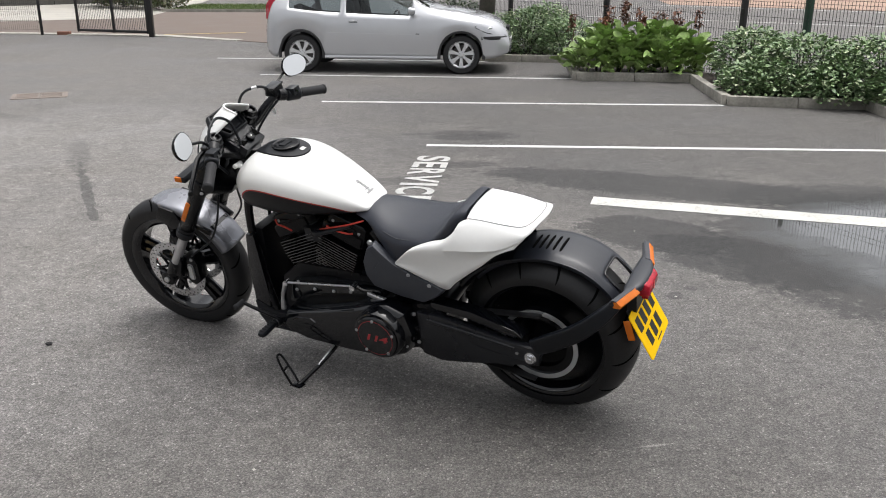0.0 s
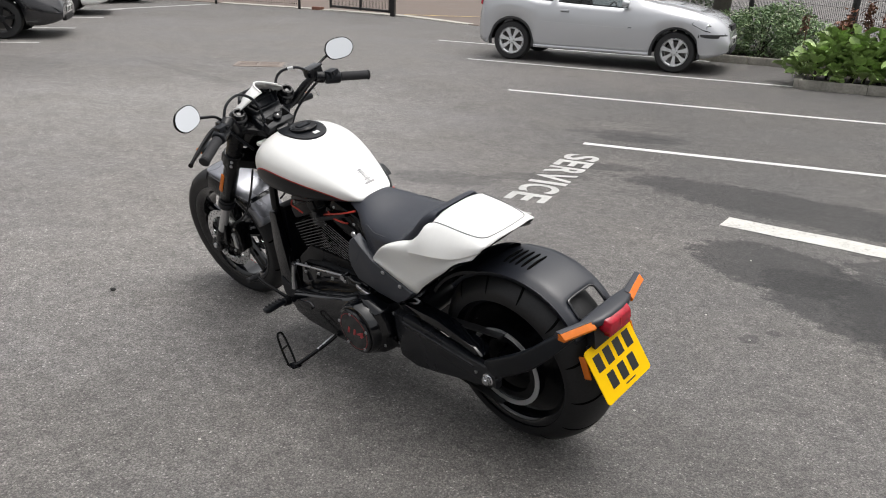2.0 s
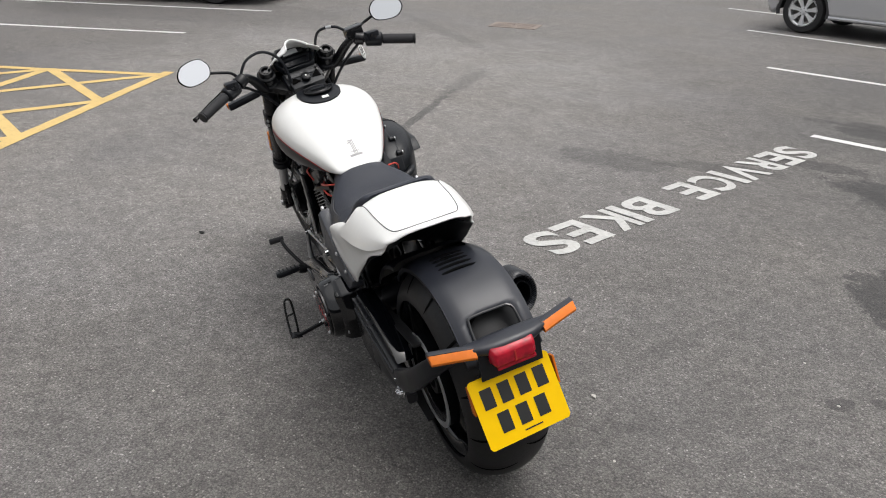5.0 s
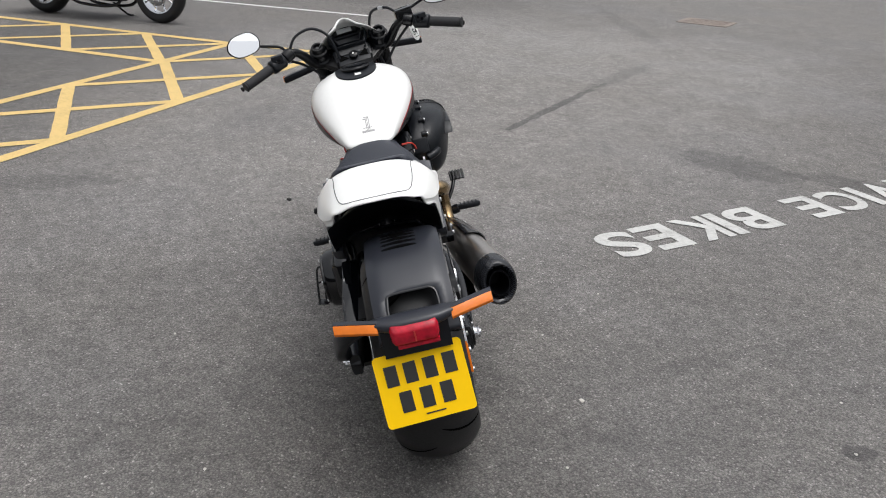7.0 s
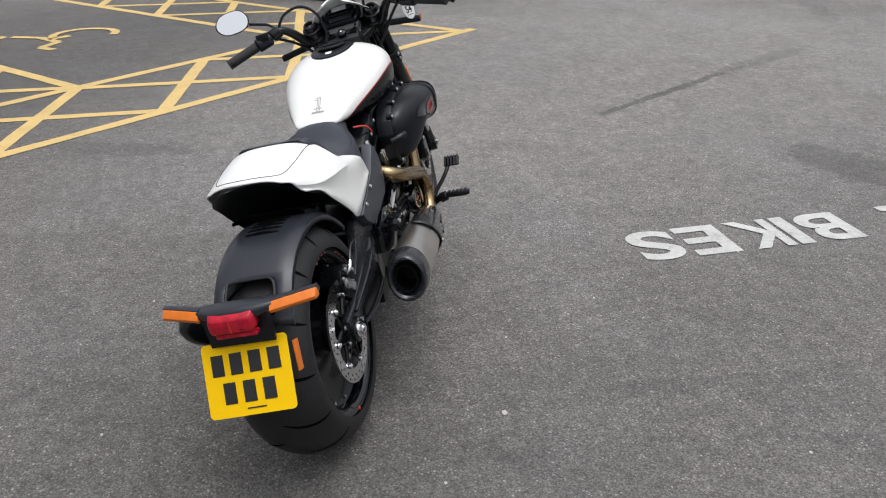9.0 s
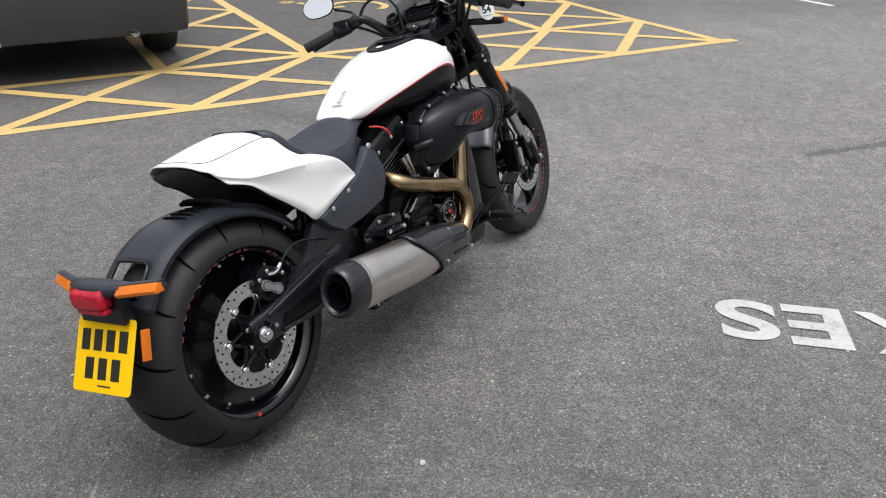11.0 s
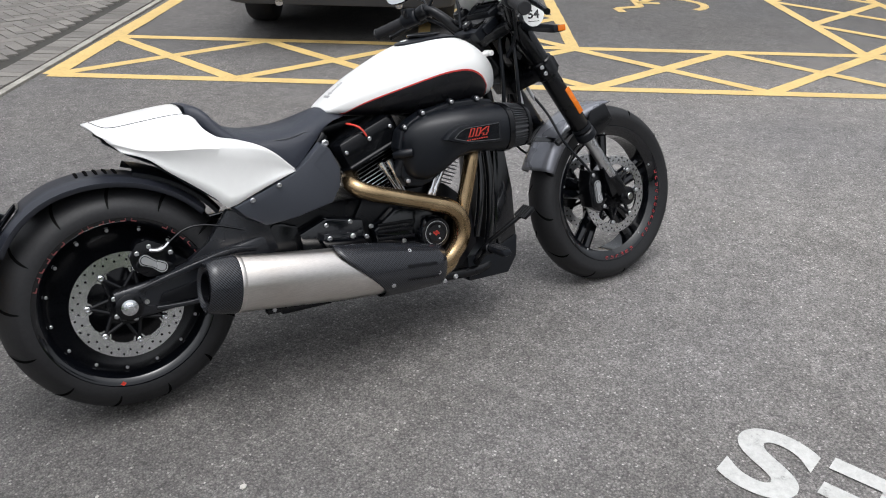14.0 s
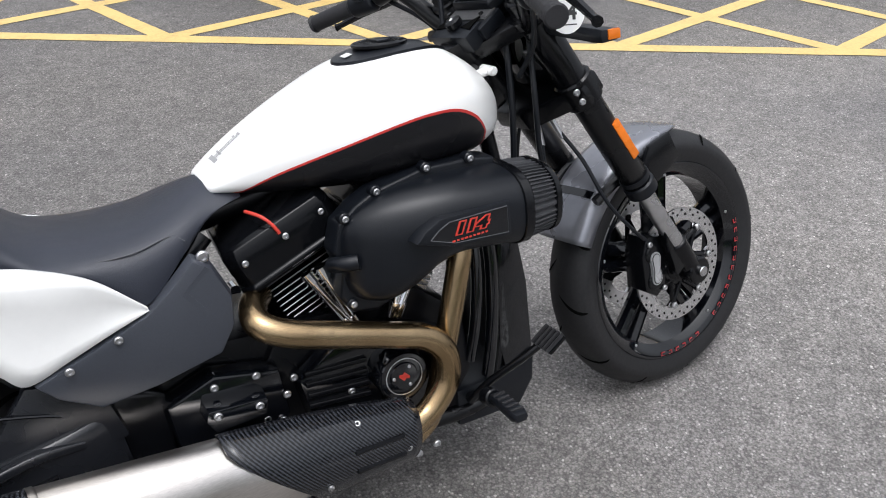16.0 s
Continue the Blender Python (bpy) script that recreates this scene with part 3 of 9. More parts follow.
def rear_wheel():
    w = part("rear_wheel", at_axle(tyre_geo(0.326, 0.240, 0.241), REAR), RUBBER, BIKE, "wide rear wheel with a low black tyre")
    tread(w, Matrix.Translation(REAR), 0.326, 0.240, 13)
    rim = [(-0.107, 0.244), (-0.111, 0.240), (-0.110, 0.231), (-0.104, 0.219), (-0.094, 0.213), (-0.085, 0.207), (0.085, 0.207), (0.098, 0.215), (0.110, 0.231), (0.111, 0.240), (0.107, 0.244), (0.07, 0.214), (-0.07, 0.214)]
    part("rim", at_axle(lathe(rim, (0, 0, 0), (0, 1, 0), 72, True), REAR), BLACK_GLOSS, w, "gloss black cast rim")
    dish = [(-0.075, 0.207), (-0.060, 0.19), (-0.052, 0.12), (-0.07, 0.06), (-0.07, 0.02), (0.05, 0.02), (0.05, 0.06), (0.03, 0.12), (0.045, 0.19), (0.06, 0.207)]
    part("wheel_dish", at_axle(lathe(dish, (0, 0, 0), (0, 1, 0), 64, True), REAR), BLACK_SATIN, w)
    part("hub", at_axle(lathe([(-0.135, 0.03), (-0.135, 0.045), (-0.07, 0.055), (0.07, 0.055), (0.12, 0.045), (0.12, 0.03)], (0, 0, 0), (0, 1, 0), 32, True), REAR), BLACK_DEEP, w)
    d, dots = disc_geo(0.106, 0.147, -0.128, 0.006, 26)
    bd = part("brake_disc", at_axle(d, REAR), DISC_STEEL, w, "drilled steel brake disc")
    for k in range(7):
        part("disc_tab", at_axle(lobes_geo(0.099, 0.106, -0.128, 0.006, 1, 0.35 + k * 0.8976), REAR), DISC_STEEL, bd)
    tagged(part("drilling", at_axle(dots, REAR), BLACK_DEEP, bd), kind="stuff")
    part("disc_carrier", at_axle(carrier_geo(0.055, 0.100, -0.128, 0.005, 7, 0.35), REAR), BLACK_SATIN, w)
    spots = []
    for k in range(7):
        a = 2 * math.pi * k / 7 + 0.35
        spots.append((REAR + Vector((0.103 * math.cos(a), -0.133, 0.103 * math.sin(a))), (0, -1, 0)))
    bolts(spots, w, 0.0085, CHROME)
    bolts([(REAR + Vector((0.042 * math.cos(k * 1.2566), -0.136, 0.042 * math.sin(k * 1.2566))), (0, -1, 0)) for k in range(5)], w, 0.007)
    # bolts round the rim well and print on the rim's flat
    bolts([(REAR + Vector((0.198 * math.cos(k * 0.4189 + 0.39), -0.070, 0.198 * math.sin(k * 0.4189 + 0.39))), (0, -1, 0)) for k in range(15)], w, 0.0048)
    marks = []
    for k in range(20):
        if k in (5, 6, 13):
            continue
        a = radians(28 + k * 6.9)
        m = Matrix.Translation(REAR + Vector((0.231 * math.cos(a), -0.1095, 0.231 * math.sin(a)))) @ Matrix.Rotation(-a, 4, "Y")
        marks.append(box((0, 0, 0), (0.0028, 0.0016, 0.016)).moved(m @ Matrix.Translation((0.005, 0, 0))))
        marks.append(box((0, 0, 0), (0.0028, 0.0016, 0.013)).moved(m @ Matrix.Translation((-0.005, 0, 0))))
        marks.append(box((0, 0, 0), (0.011, 0.0016, 0.0026)).moved(m @ Matrix.Translation((0, 0, 0.006 if k % 2 else -0.006))))
    tagged(part("rim_lettering", joined(marks), RIM_RED, w), "faded red lettering on the rim", kind="stuff")
    part("rim_emblem", box((0, 0, 0), (0.010, 0.003, 0.010), Matrix.Rotation(0.78, 4, "Y")).moved(Matrix.Translation(REAR + Vector((-0.047, -0.1105, -0.226)))), RED_CABLE, w)
    # belt pulley on the other side
    part("belt_pulley", at_axle(lathe([(0.095, 0.10), (0.095, 0.142), (0.128, 0.142), (0.128, 0.132), (0.122, 0.125), (0.122, 0.10)], (0, 0, 0), (0, 1, 0), 64, True), REAR), BLACK_SATIN, w)
    part("pulley_ring", at_axle(lathe([(0.127, 0.128), (0.127, 0.1445), (0.131, 0.1445), (0.131, 0.128)], (0, 0, 0), (0, 1, 0), 64, True), REAR), ALLOY, w, "pale machined pulley edge")
    return w


def front_wheel():
    def st(g):
        return at_axle(g, FRONT).moved(STEER)
    w = part("front_wheel", st(tyre_geo(0.3265, 0.124, 0.252)), RUBBER, BIKE, "front wheel with a black road tyre")
    tread(w, STEER @ Matrix.Translation(FRONT), 0.3265, 0.124, 12)
    rim = [(-0.052, 0.255), (-0.056, 0.251), (-0.055, 0.243), (-0.048, 0.230), (-0.036, 0.217), (0.036, 0.217), (0.048, 0.230), (0.055, 0.243), (0.056, 0.251), (0.052, 0.255), (0.03, 0.225), (-0.03, 0.225)]
    part("rim", st(lathe(rim, (0, 0, 0), (0, 1, 0), 72, True)), BLACK_GLOSS, w, "gloss black cast rim")
    part("hub", st(lathe([(-0.075, 0.018), (-0.075, 0.040), (-0.04, 0.056), (0.04, 0.056), (0.075, 0.040), (0.075, 0.018)], (0, 0, 0), (0, 1, 0), 28, True)), BLACK_DEEP, w)
    for k in range(5):
        a = 2 * math.pi * k / 5 + 0.35
        for da in (-0.11, 0.11):
            p = Vector((0.04 * math.cos(a + da * 3), 0, 0.04 * math.sin(a + da * 3)))
            q = Vector((0.219 * math.cos(a + da), 0, 0.219 * math.sin(a + da)))
            g = tube([p, p.lerp(q, 0.5), q], 0.01, 8, 3, radii=[0.024, 0.018, 0.019])
            part("spoke", st(g), BLACK_GLOSS, w)
    for y in (-0.072, 0.072):
        d, dots = disc_geo(0.111, 0.143, y, 0.005, 28)
        bd = part("brake_disc", st(d), DISC_STEEL, w, "drilled steel brake disc")
        for k in range(7):
            part("disc_tab", st(lobes_geo(0.104, 0.111, y, 0.005, 1, k * 0.8976)), DISC_STEEL, bd)
        tagged(part("drilling", st(dots), BLACK_DEEP, bd), kind="stuff")
        part("disc_carrier", st(carrier_geo(0.05, 0.101, y, 0.0045, 7)), BLACK_SATIN, w)
        bolts([(FRONT + Vector((0.104 * math.cos(k * 0.8976), y + (0.006 if y > 0 else -0.006), 0.104 * math.sin(k * 0.8976))), (0, 1 if y > 0 else -1, 0)) for k in range(7)], w, 0.008, STEEL, True)
    bolts([(FRONT + Vector((0.226 * math.cos(k * 1.2566 + 0.35), -0.044, 0.226 * math.sin(k * 1.2566 + 0.35))), (0, -1, 0)) for k in range(5)], w, 0.004, STEEL, True)
    marks = []
    for k in range(19):
        if k in (6, 7):
            continue
        a = radians(-100 + k * 6.2)
        m = Matrix.Translation(FRONT + Vector((0.241 * math.cos(a), -0.0545, 0.241 * math.sin(a)))) @ Matrix.Rotation(-a, 4, "Y")
        for dx, ln in ((0.0045, 0.014), (-0.0045, 0.011)):
            marks.append(box((dx, 0, 0), (0.0026, 0.0016, ln)).moved(m))
        marks.append(box((0, 0, 0.005 if k % 2 else -0.005), (0.010, 0.0016, 0.0024)).moved(m))
    tagged(part("rim_lettering", joined(marks).moved(STEER), DERBY_RED, w), "red lettering on the rim", kind="stuff")
    part("axle", st(cyl((0, -0.15, 0), (0, 0.15, 0), 0.0125, seg=14)), STEEL, w)
    return w


REAR_WHEEL, FRONT_WHEEL = rear_wheel(), front_wheel()

# ---- tank ----
T_TOP = soft([0.650, 0.70, 0.77, 0.864, 0.938, 1.03, 1.12, 1.18, 1.215, 1.235, 1.244], [0.772, 0.812, 0.855, 0.901, 0.931, 0.950, 0.944, 0.912, 0.875, 0.835, 0.800])
T_BOT = soft([0.650, 0.70, 0.76, 0.866, 0.93, 1.04, 1.14, 1.19, 1.22, 1.244], [0.752, 0.742, 0.733, 0.722, 0.720, 0.724, 0.733, 0.745, 0.760, 0.785])
T_WID = soft([0.650, 0.66, 0.70, 0.77, 0.85, 0.93, 1.0, 1.08, 1.14, 1.19, 1.22, 1.244], [0.060, 0.078, 0.098, 0.128, 0.158, 0.181, 0.192, 0.190, 0.175, 0.140, 0.105, 0.040])


def tank_y(x, z):
    """Half the tank's width at height z."""
    t, b, w = T_TOP(x), T_BOT(x), T_WID(x)
    zc = b + (t - b) * 0.52
    h = (t - zc) if z > zc else (zc - b)
    k = min(1.0, abs(z - zc) / max(h, 1e-4))
    return w * max(0.0, 1 - k ** (2.35 if z > zc else 3.2)) ** (1 / (2.1 if z > zc else 2.8))


def tank_geo():
    loops = []
    xs = [0.650 + (1.244 - 0.650) * (0.5 - 0.5 * math.cos(math.pi * k / 44)) for k in range(45)]
    for x in xs:
        t, b, w = T_TOP(x), T_BOT(x), T_WID(x)
        zc = b + (t - b) * 0.52
        lp = []
        for j in range(40):
            a = 2 * math.pi * j / 40
            c, s = math.cos(a), math.sin(a)
            e1, e2 = (2 / 2.1, 2 / 2.35) if s > 0 else (2 / 2.8, 2 / 3.2)
            lp.append((x, w * math.copysign(abs(c) ** e1, c), zc + (t - zc if s > 0 else zc - b) * math.copysign(abs(s) ** e2, s)))
        loops.append(lp)
    return rings(loops)


def tank_patch(x0, x1, top, side, lift, nx=36, nz=10):
    """A panel that follows the tank's flank between its lower edge and a line."""
    v, f = [], []
    for i in range(nx + 1):
        x = x0 + (x1 - x0) * i / nx
        lo, hi = T_BOT(x) + 0.004, max(T_BOT(x) + 0.006, top(x))
        for j in range(nz + 1):
            z = lo + (hi - lo) * j / nz
            v.append((x, side * (tank_y(x, z) + lift), z))
    for i in range(nx):
        for j in range(nz):
            a = i * (nz + 1) + j
            f.append((a, a + 1, a + nz + 2, a + nz + 1))
    return Geo(v, f)


tank = part("fuel_tank", tank_geo(), WHITE_PAINT, BIKE, "satin white teardrop fuel tank", sharp=60)
STRIPE = soft([0.70, 0.756, 0.862, 0.973, 1.04, 1.09, 1.13, 1.155, 1.168, 1.174], [0.752, 0.779, 0.812, 0.841, 0.850, 0.847, 0.828, 0.800, 0.775, 0.752])
for s in (-1, 1):
    part("stripe", tank_patch(0.690, 1.1745, lambda x: STRIPE(x) + 0.0005, s, 0.0012), RED_PAINT, tank, "thin red pinstripe", fix=False)
    part("side_panel", tank_patch(0.700, 1.166, lambda x: STRIPE(min(1.174, x + 0.003)) - 0.0043, s, 0.0022), TANK_BLACK, tank, "matt black lower tank panel", fix=False)


def on_tank(x, y, lift=0.001):
    lo, hi = T_BOT(x) + (T_TOP(x) - T_BOT(x)) * 0.52, T_TOP(x)
    for _ in range(30):
        m = (lo + hi) / 2
        if tank_y(x, m) > abs(y):
            lo = m
        else:
            hi = m
    return Vector((x, y, lo + lift))


def on_tank_patch(cx, cy, outline_xy, lift):
    """A flat print laid on the tank's top: a strip of quads given as x and y ranges."""
    x0, x1, y0, y1 = outline_xy
    v = [tuple(on_tank(cx + x0 + (x1 - x0) * i / 4, cy + y0 + (y1 - y0) * j / 2, lift)) for i in range(5) for j in range(3)]
    f = [(i * 3 + j, i * 3 + j + 1, (i + 1) * 3 + j + 1, (i + 1) * 3 + j) for i in range(4) for j in range(2)]
    return Geo(v, f)


one = [(-0.028, -0.021, -0.022, 0.022), (-0.021, 0.028, 0.002, 0.005), (-0.021, 0.028, -0.0025, 0.0), (-0.021, 0.030, -0.008, -0.005), (0.018, 0.022, 0.005, 0.014), (0.026, 0.030, -0.008, 0.010), (-0.014, -0.011, -0.016, 0.016)]
part("tank_print", joined([on_tank_patch(0.706, -0.004, q, 0.0015) for q in one]), LOGO_GREY, tank, "grey outlined numeral one", fix=False)
# filler cap and its black surround
sur = []
for j in range(28):
    a = 2 * math.pi * j / 28
    ex = 0.122 if math.cos(a) > 0 else 0.112
    sur.append((1.045 + ex * math.copysign(abs(math.cos(a)) ** 0.8, math.cos(a)), 0.078 * (1 - 0.25 * max(0, math.cos(a))) * math.sin(a)))
sv = [(1.045, 0, T_TOP(1.045) + 0.007)] + [tuple(on_tank(x * 0.55 + 1.045 * 0.45, y * 0.55, 0.007)) for x, y in sur] + [tuple(on_tank(x, y, 0.005)) for x, y in sur] + [tuple(on_tank(x * 1.02 - 1.045 * 0.02, y * 1.02, -0.004)) for x, y in sur]
sf = [(0, 1 + j, 1 + (j + 1) % 28) for j in range(28)]
for k in (0, 28):
    sf += [(1 + k + j, 29 + k + j, 29 + k + (j + 1) % 28, 1 + k + (j + 1) % 28) for j in range(28)]
console = part("tank_console", Geo(sv, sf), BLACK_MATT, tank, "matt black filler surround", sharp=50)
cap_m = Matrix.Translation((1.03, 0, T_TOP(1.03) + 0.004)) @ Matrix.Rotation(radians(-1), 4, "Y")
cap = part("filler_cap", lathe([(0, 0.0), (0, 0.054), (0.005, 0.054), (0.007, 0.050), (0.0045, 0.045), (0.0045, 0.040), (0.007, 0.037), (0.008, 0.0001)], (0, 0, 0), (0, 0, 1), 36).moved(cap_m), BLACK_SATIN, console)
part("cap_lever", box((0, 0, 0.009), (0.026, 0.052, 0.004)).moved(cap_m), BLACK_MATT, cap, bevel=0.0015)
part("warning_label", box((0, 0, 0), (0.016, 0.024, 0.001)).moved(Matrix.Translation((0.958, -0.006, T_TOP(0.958) + 0.0075)) @ Matrix.Rotation(radians(-16), 4, "Y")), LABEL_WHITE, console, "small white label")
for s in (-1, 1):
    part("tank_mount", joined([cyl((1.222, s * 0.055, 0.885), (1.222, s * 0.100, 0.885), 0.0095, seg=14, chamfer=0.003), cyl((1.17, s * 0.08, 0.875), (1.222, s * 0.08, 0.885), 0.009, seg=10)]), WHITE_PAINT, tank)

# ---- seat ----
S_TOP = soft([0.236, 0.262, 0.289, 0.314, 0.357, 0.434, 0.532, 0.635, 0.70], [0.826, 0.824, 0.808, 0.780, 0.753, 0.741, 0.744, 0.768, 0.776])
S_BOT = soft([0.236, 0.262, 0.296, 0.346, 0.403, 0.446, 0.498, 0.58, 0.64, 0.70], [0.785, 0.765, 0.735, 0.722, 0.700, 0.670, 0.622, 0.685, 0.728, 0.745])
S_WID = soft([0.236, 0.262, 0.30, 0.35, 0.42, 0.50, 0.58, 0.64, 0.70], [0.104, 0.120, 0.142, 0.157, 0.166, 0.168, 0.140, 0.104, 0.084])


def seat_geo():
    loops = []
    for k in range(33):
        x = 0.236 + (0.70 - 0.236) * k / 32
        t, b, w = S_TOP(x), S_BOT(x), S_WID(x)
        dip = 0.010 * math.sin(math.pi * min(1, max(0, (x - 0.30) / 0.33)))
        lp = []
        for y, z in [(-1.0, 0.0), (-1.0, 0.30), (-0.985, 0.62), (-0.93, 0.86), (-0.82, 0.97), (-0.6, 1.0), (-0.3, 1.0), (0, 1.0), (0.3, 1.0), (0.6, 1.0), (0.82, 0.97), (0.93, 0.86), (0.985, 0.62), (1.0, 0.30), (1.0, 0.0), (0.5, -0.05), (-0.5, -0.05)]:
            # the top falls away towards the flanks as it widens
            zz = b + (t - b) * z - (abs(y) ** 3) * 0.035 * z * min(1, max(0, (x - 0.27) / 0.1)) - dip * (1 - y * y) * (1 if z >= 0.97 else 0)
            lp.append((x, y * w, zz))
        loops.append(lp)
    return rings(loops)


seat = part("seat", seat_geo(), SEAT_VINYL, BIKE, "black stitched vinyl solo seat", sharp=70)
for s in (-1, 1):
    part("seam", tube([(x, s * S_WID(x) * 0.90, S_TOP(x) - 0.012 - 0.02 * min(1, max(0, (x - 0.27) / 0.1))) for x in (0.30, 0.36, 0.43, 0.50, 0.56)] + [(0.585, s * 0.137, 0.705)], 0.0014, 6), STITCH, seat)

# ---- tail cowl: a thin white shell ----
CT = [(0.002, 0.104, 0.779), (0.11, 0.117, 0.796), (0.215, 0.121, 0.806), (0.248, 0.134, 0.797), (0.268, 0.147, 0.766), (0.300, 0.157, 0.740), (0.346, 0.165, 0.728), (0.403, 0.173, 0.706), (0.446, 0.176, 0.678), (0.500, 0.176, 0.622)]
CC = [(0.022, 0.127, 0.758), (0.098, 0.161, 0.730), (0.170, 0.180, 0.722), (0.250, 0.187, 0.716), (0.300, 0.189, 0.709), (0.340, 0.192, 0.703), (0.377, 0.193, 0.697), (0.420, 0.192, 0.683), (0.452, 0.187, 0.664), (0.501, 0.178, 0.620)]
CL = [(0.052, 0.141, 0.729), (0.110, 0.160, 0.706), (0.159, 0.166, 0.664), (0.200, 0.169, 0.632), (0.235, 0.171, 0.604), (0.270, 0.173, 0.574), (0.304, 0.176, 0.545), (0.370, 0.181, 0.570), (0.430, 0.183, 0.594), (0.502, 0.179, 0.618)]


def cowl_geo():
    t, c, lo = smooth_path(CT, 5), smooth_path(CC, 5), smooth_path(CL, 5)
    n = len(t)
    cut = 11
    v, f = [], []

    def grid(rows):
        k, m = len(v), len(rows[0])
        for r in rows:
            v.extend(tuple(q) for q in r)
        for i in range(len(rows) - 1):
            for j in range(m - 1):
                a = k + i * m + j
                f.append((a, a + 1, a + m + 1, a + m))
    for s in (-1, 1):
        rows = []
        for i in range(n):
            a, b, d = [Vector((q.x, q.y * s, q.z)) for q in (t[i], c[i], lo[i])]
            row = []
            for k in range(6):
                w = k / 5
                q = a.lerp(b, w)
                q.y += s * 0.007 * math.sin(math.pi * w) * min(1, (a - b).length / 0.03)
                q.z += 0.004 * math.sin(math.pi * w)
                row.append(q)
            for k in range(1, 6):
                w = k / 5
                q = b.lerp(d, w)
                q.y -= s * 0.006 * math.sin(math.pi * w) * min(1, (b - d).length / 0.05)
                row.append(q)
            rows.append(row)
        grid(rows)
    rows = []
    for i in range(cut + 1):
        q = t[i]
        rows.append([Vector((q.x - 0.024 * (1 - (k / 6) ** 2) * max(0, 1 - i / 5), q.y * k / 6, q.z + 0.021 * (1 - abs(k / 6) ** 3))) for k in range(-6, 7)])
    grid(rows)
    return Geo(v, f)


cowl = part("tail_cowl", cowl_geo(), WHITE_PAINT, BIKE, "white angular tail cowl", sharp=32)
sol = cowl.modifiers.new("shell", "SOLIDIFY")
sol.thickness, sol.offset = 0.004, -1
_t = smooth_path(CT, 5)


def on_cowl(i, u):
    """A point of the cowl's top: i along it from the tail, u across it from -1 to 1."""
    k = min(int(i), len(_t) - 2)
    q = _t[k].lerp(_t[k + 1], i - k)
    return (q.x - 0.024 * (1 - u * u) * max(0, 1 - i / 5), q.y * u, q.z + 0.021 * (1 - abs(u) ** 3) + 0.0004)


pad = [on_cowl(i, u) for i, u in ((11.5, 0.98), (10, 0.965), (8, 0.96), (6, 0.955), (4, 0.945), (2.6, 0.92), (1.7, 0.84), (1.3, 0.68), (1.15, 0.5), (1.1, 0.34), (1.1, 0.17), (1.1, 0.0))]
pad += [(x, -y, z) for x, y, z in pad[-2::-1]]
part("pad_joint", tube(pad, 0.0012, 6, 3), STITCH, cowl, "fine joint line of the pillion cover")
# dark underside of the tail
part("tail_underside", rings([[(x, y * w, z0 + h * (1 - y * y)) for y in (-1, -0.6, 0, 0.6, 1)] for x, w, z0, h in ((0.012, 0.112, 0.756, 0.028), (0.06, 0.142, 0.722, 0.060), (0.12, 0.160, 0.690, 0.070), (0.20, 0.168, 0.625, 0.10), (0.30, 0.172, 0.548, 0.13), (0.36, 0.170, 0.52, 0.10), (0.44, 0.166, 0.50, 0.06))], closed=False), BLACK_MATT, cowl)
# ---- side covers ----
for s in (-1, 1):
    out = [(0.304, 0.541), (0.40, 0.578), (0.495, 0.614), (0.545, 0.652), (0.585, 0.690), (0.616, 0.668), (0.640, 0.61), (0.636, 0.555), (0.606, 0.508), (0.49, 0.482), (0.395, 0.472), (0.335, 0.508)]
    g = prism(out, s * 0.150, s * 0.186, 0.05)
    sc = part("side_cover", g, COVER_GREY, BIKE, "matt black angular side cover", bevel=0.006)
    part("recess", prism([(0.60, 0.672), (0.555, 0.632), (0.588, 0.585), (0.594, 0.590), (0.566, 0.632), (0.604, 0.664)], s * 0.1840, s * 0.1866), COVER_GREY, sc)
    bolts([((0.446, s * 0.187, 0.586), (0, s, 0)), ((0.366, s * 0.187, 0.556), (0, s, 0))], sc, 0.0075)
    bolts([((0.602, s * 0.165, 0.682), (0, s, 0))], sc, 0.011)

# ---- rear fender on the swingarm ----
def fender_geo(centre, span, radius, half, hole=None, drop=0.03, step=3.0, y0=0.0, skirt=None):
    """A strip round the wheel: angles in degrees from straight ahead; rounded shoulders and short skirts."""
    a0, a1 = span
    n = int((a1 - a0) / step)
    cols = [(-1.0, -drop), (-1.0, -drop * 0.45), (-0.97, -0.010), (-0.86, -0.001), (-0.6, 0.003), (-0.3, 0.004), (0, 0.004), (0.3, 0.004), (0.6, 0.003), (0.86, -0.001), (0.97, -0.010), (1.0, -drop * 0.45), (1.0, -drop)]
    v, f = [], []
    for i in range(n + 1):
        a = a0 + (a1 - a0) * i / n
        r, h = radius(a), half(a)
        for c, d in cols:
            q = r + d * (skirt(a) if skirt else 1.0)
            v.append((centre.x + q * math.cos(radians(a)), y0 + c * h, centre.z + q * math.sin(radians(a))))
    m = len(cols)
    for i in range(n):
        for j in range(m - 1):
            am, cm = a0 + (a1 - a0) * (i + 0.5) / n, (cols[j][0] + cols[j + 1][0]) / 2
            if hole and hole[0] < am < hole[1] and abs(cm) < hole[2]:
                continue
            k = i * m + j
            f.append((k, k + 1, k + m + 1, k + m))
    return Geo(v, f)


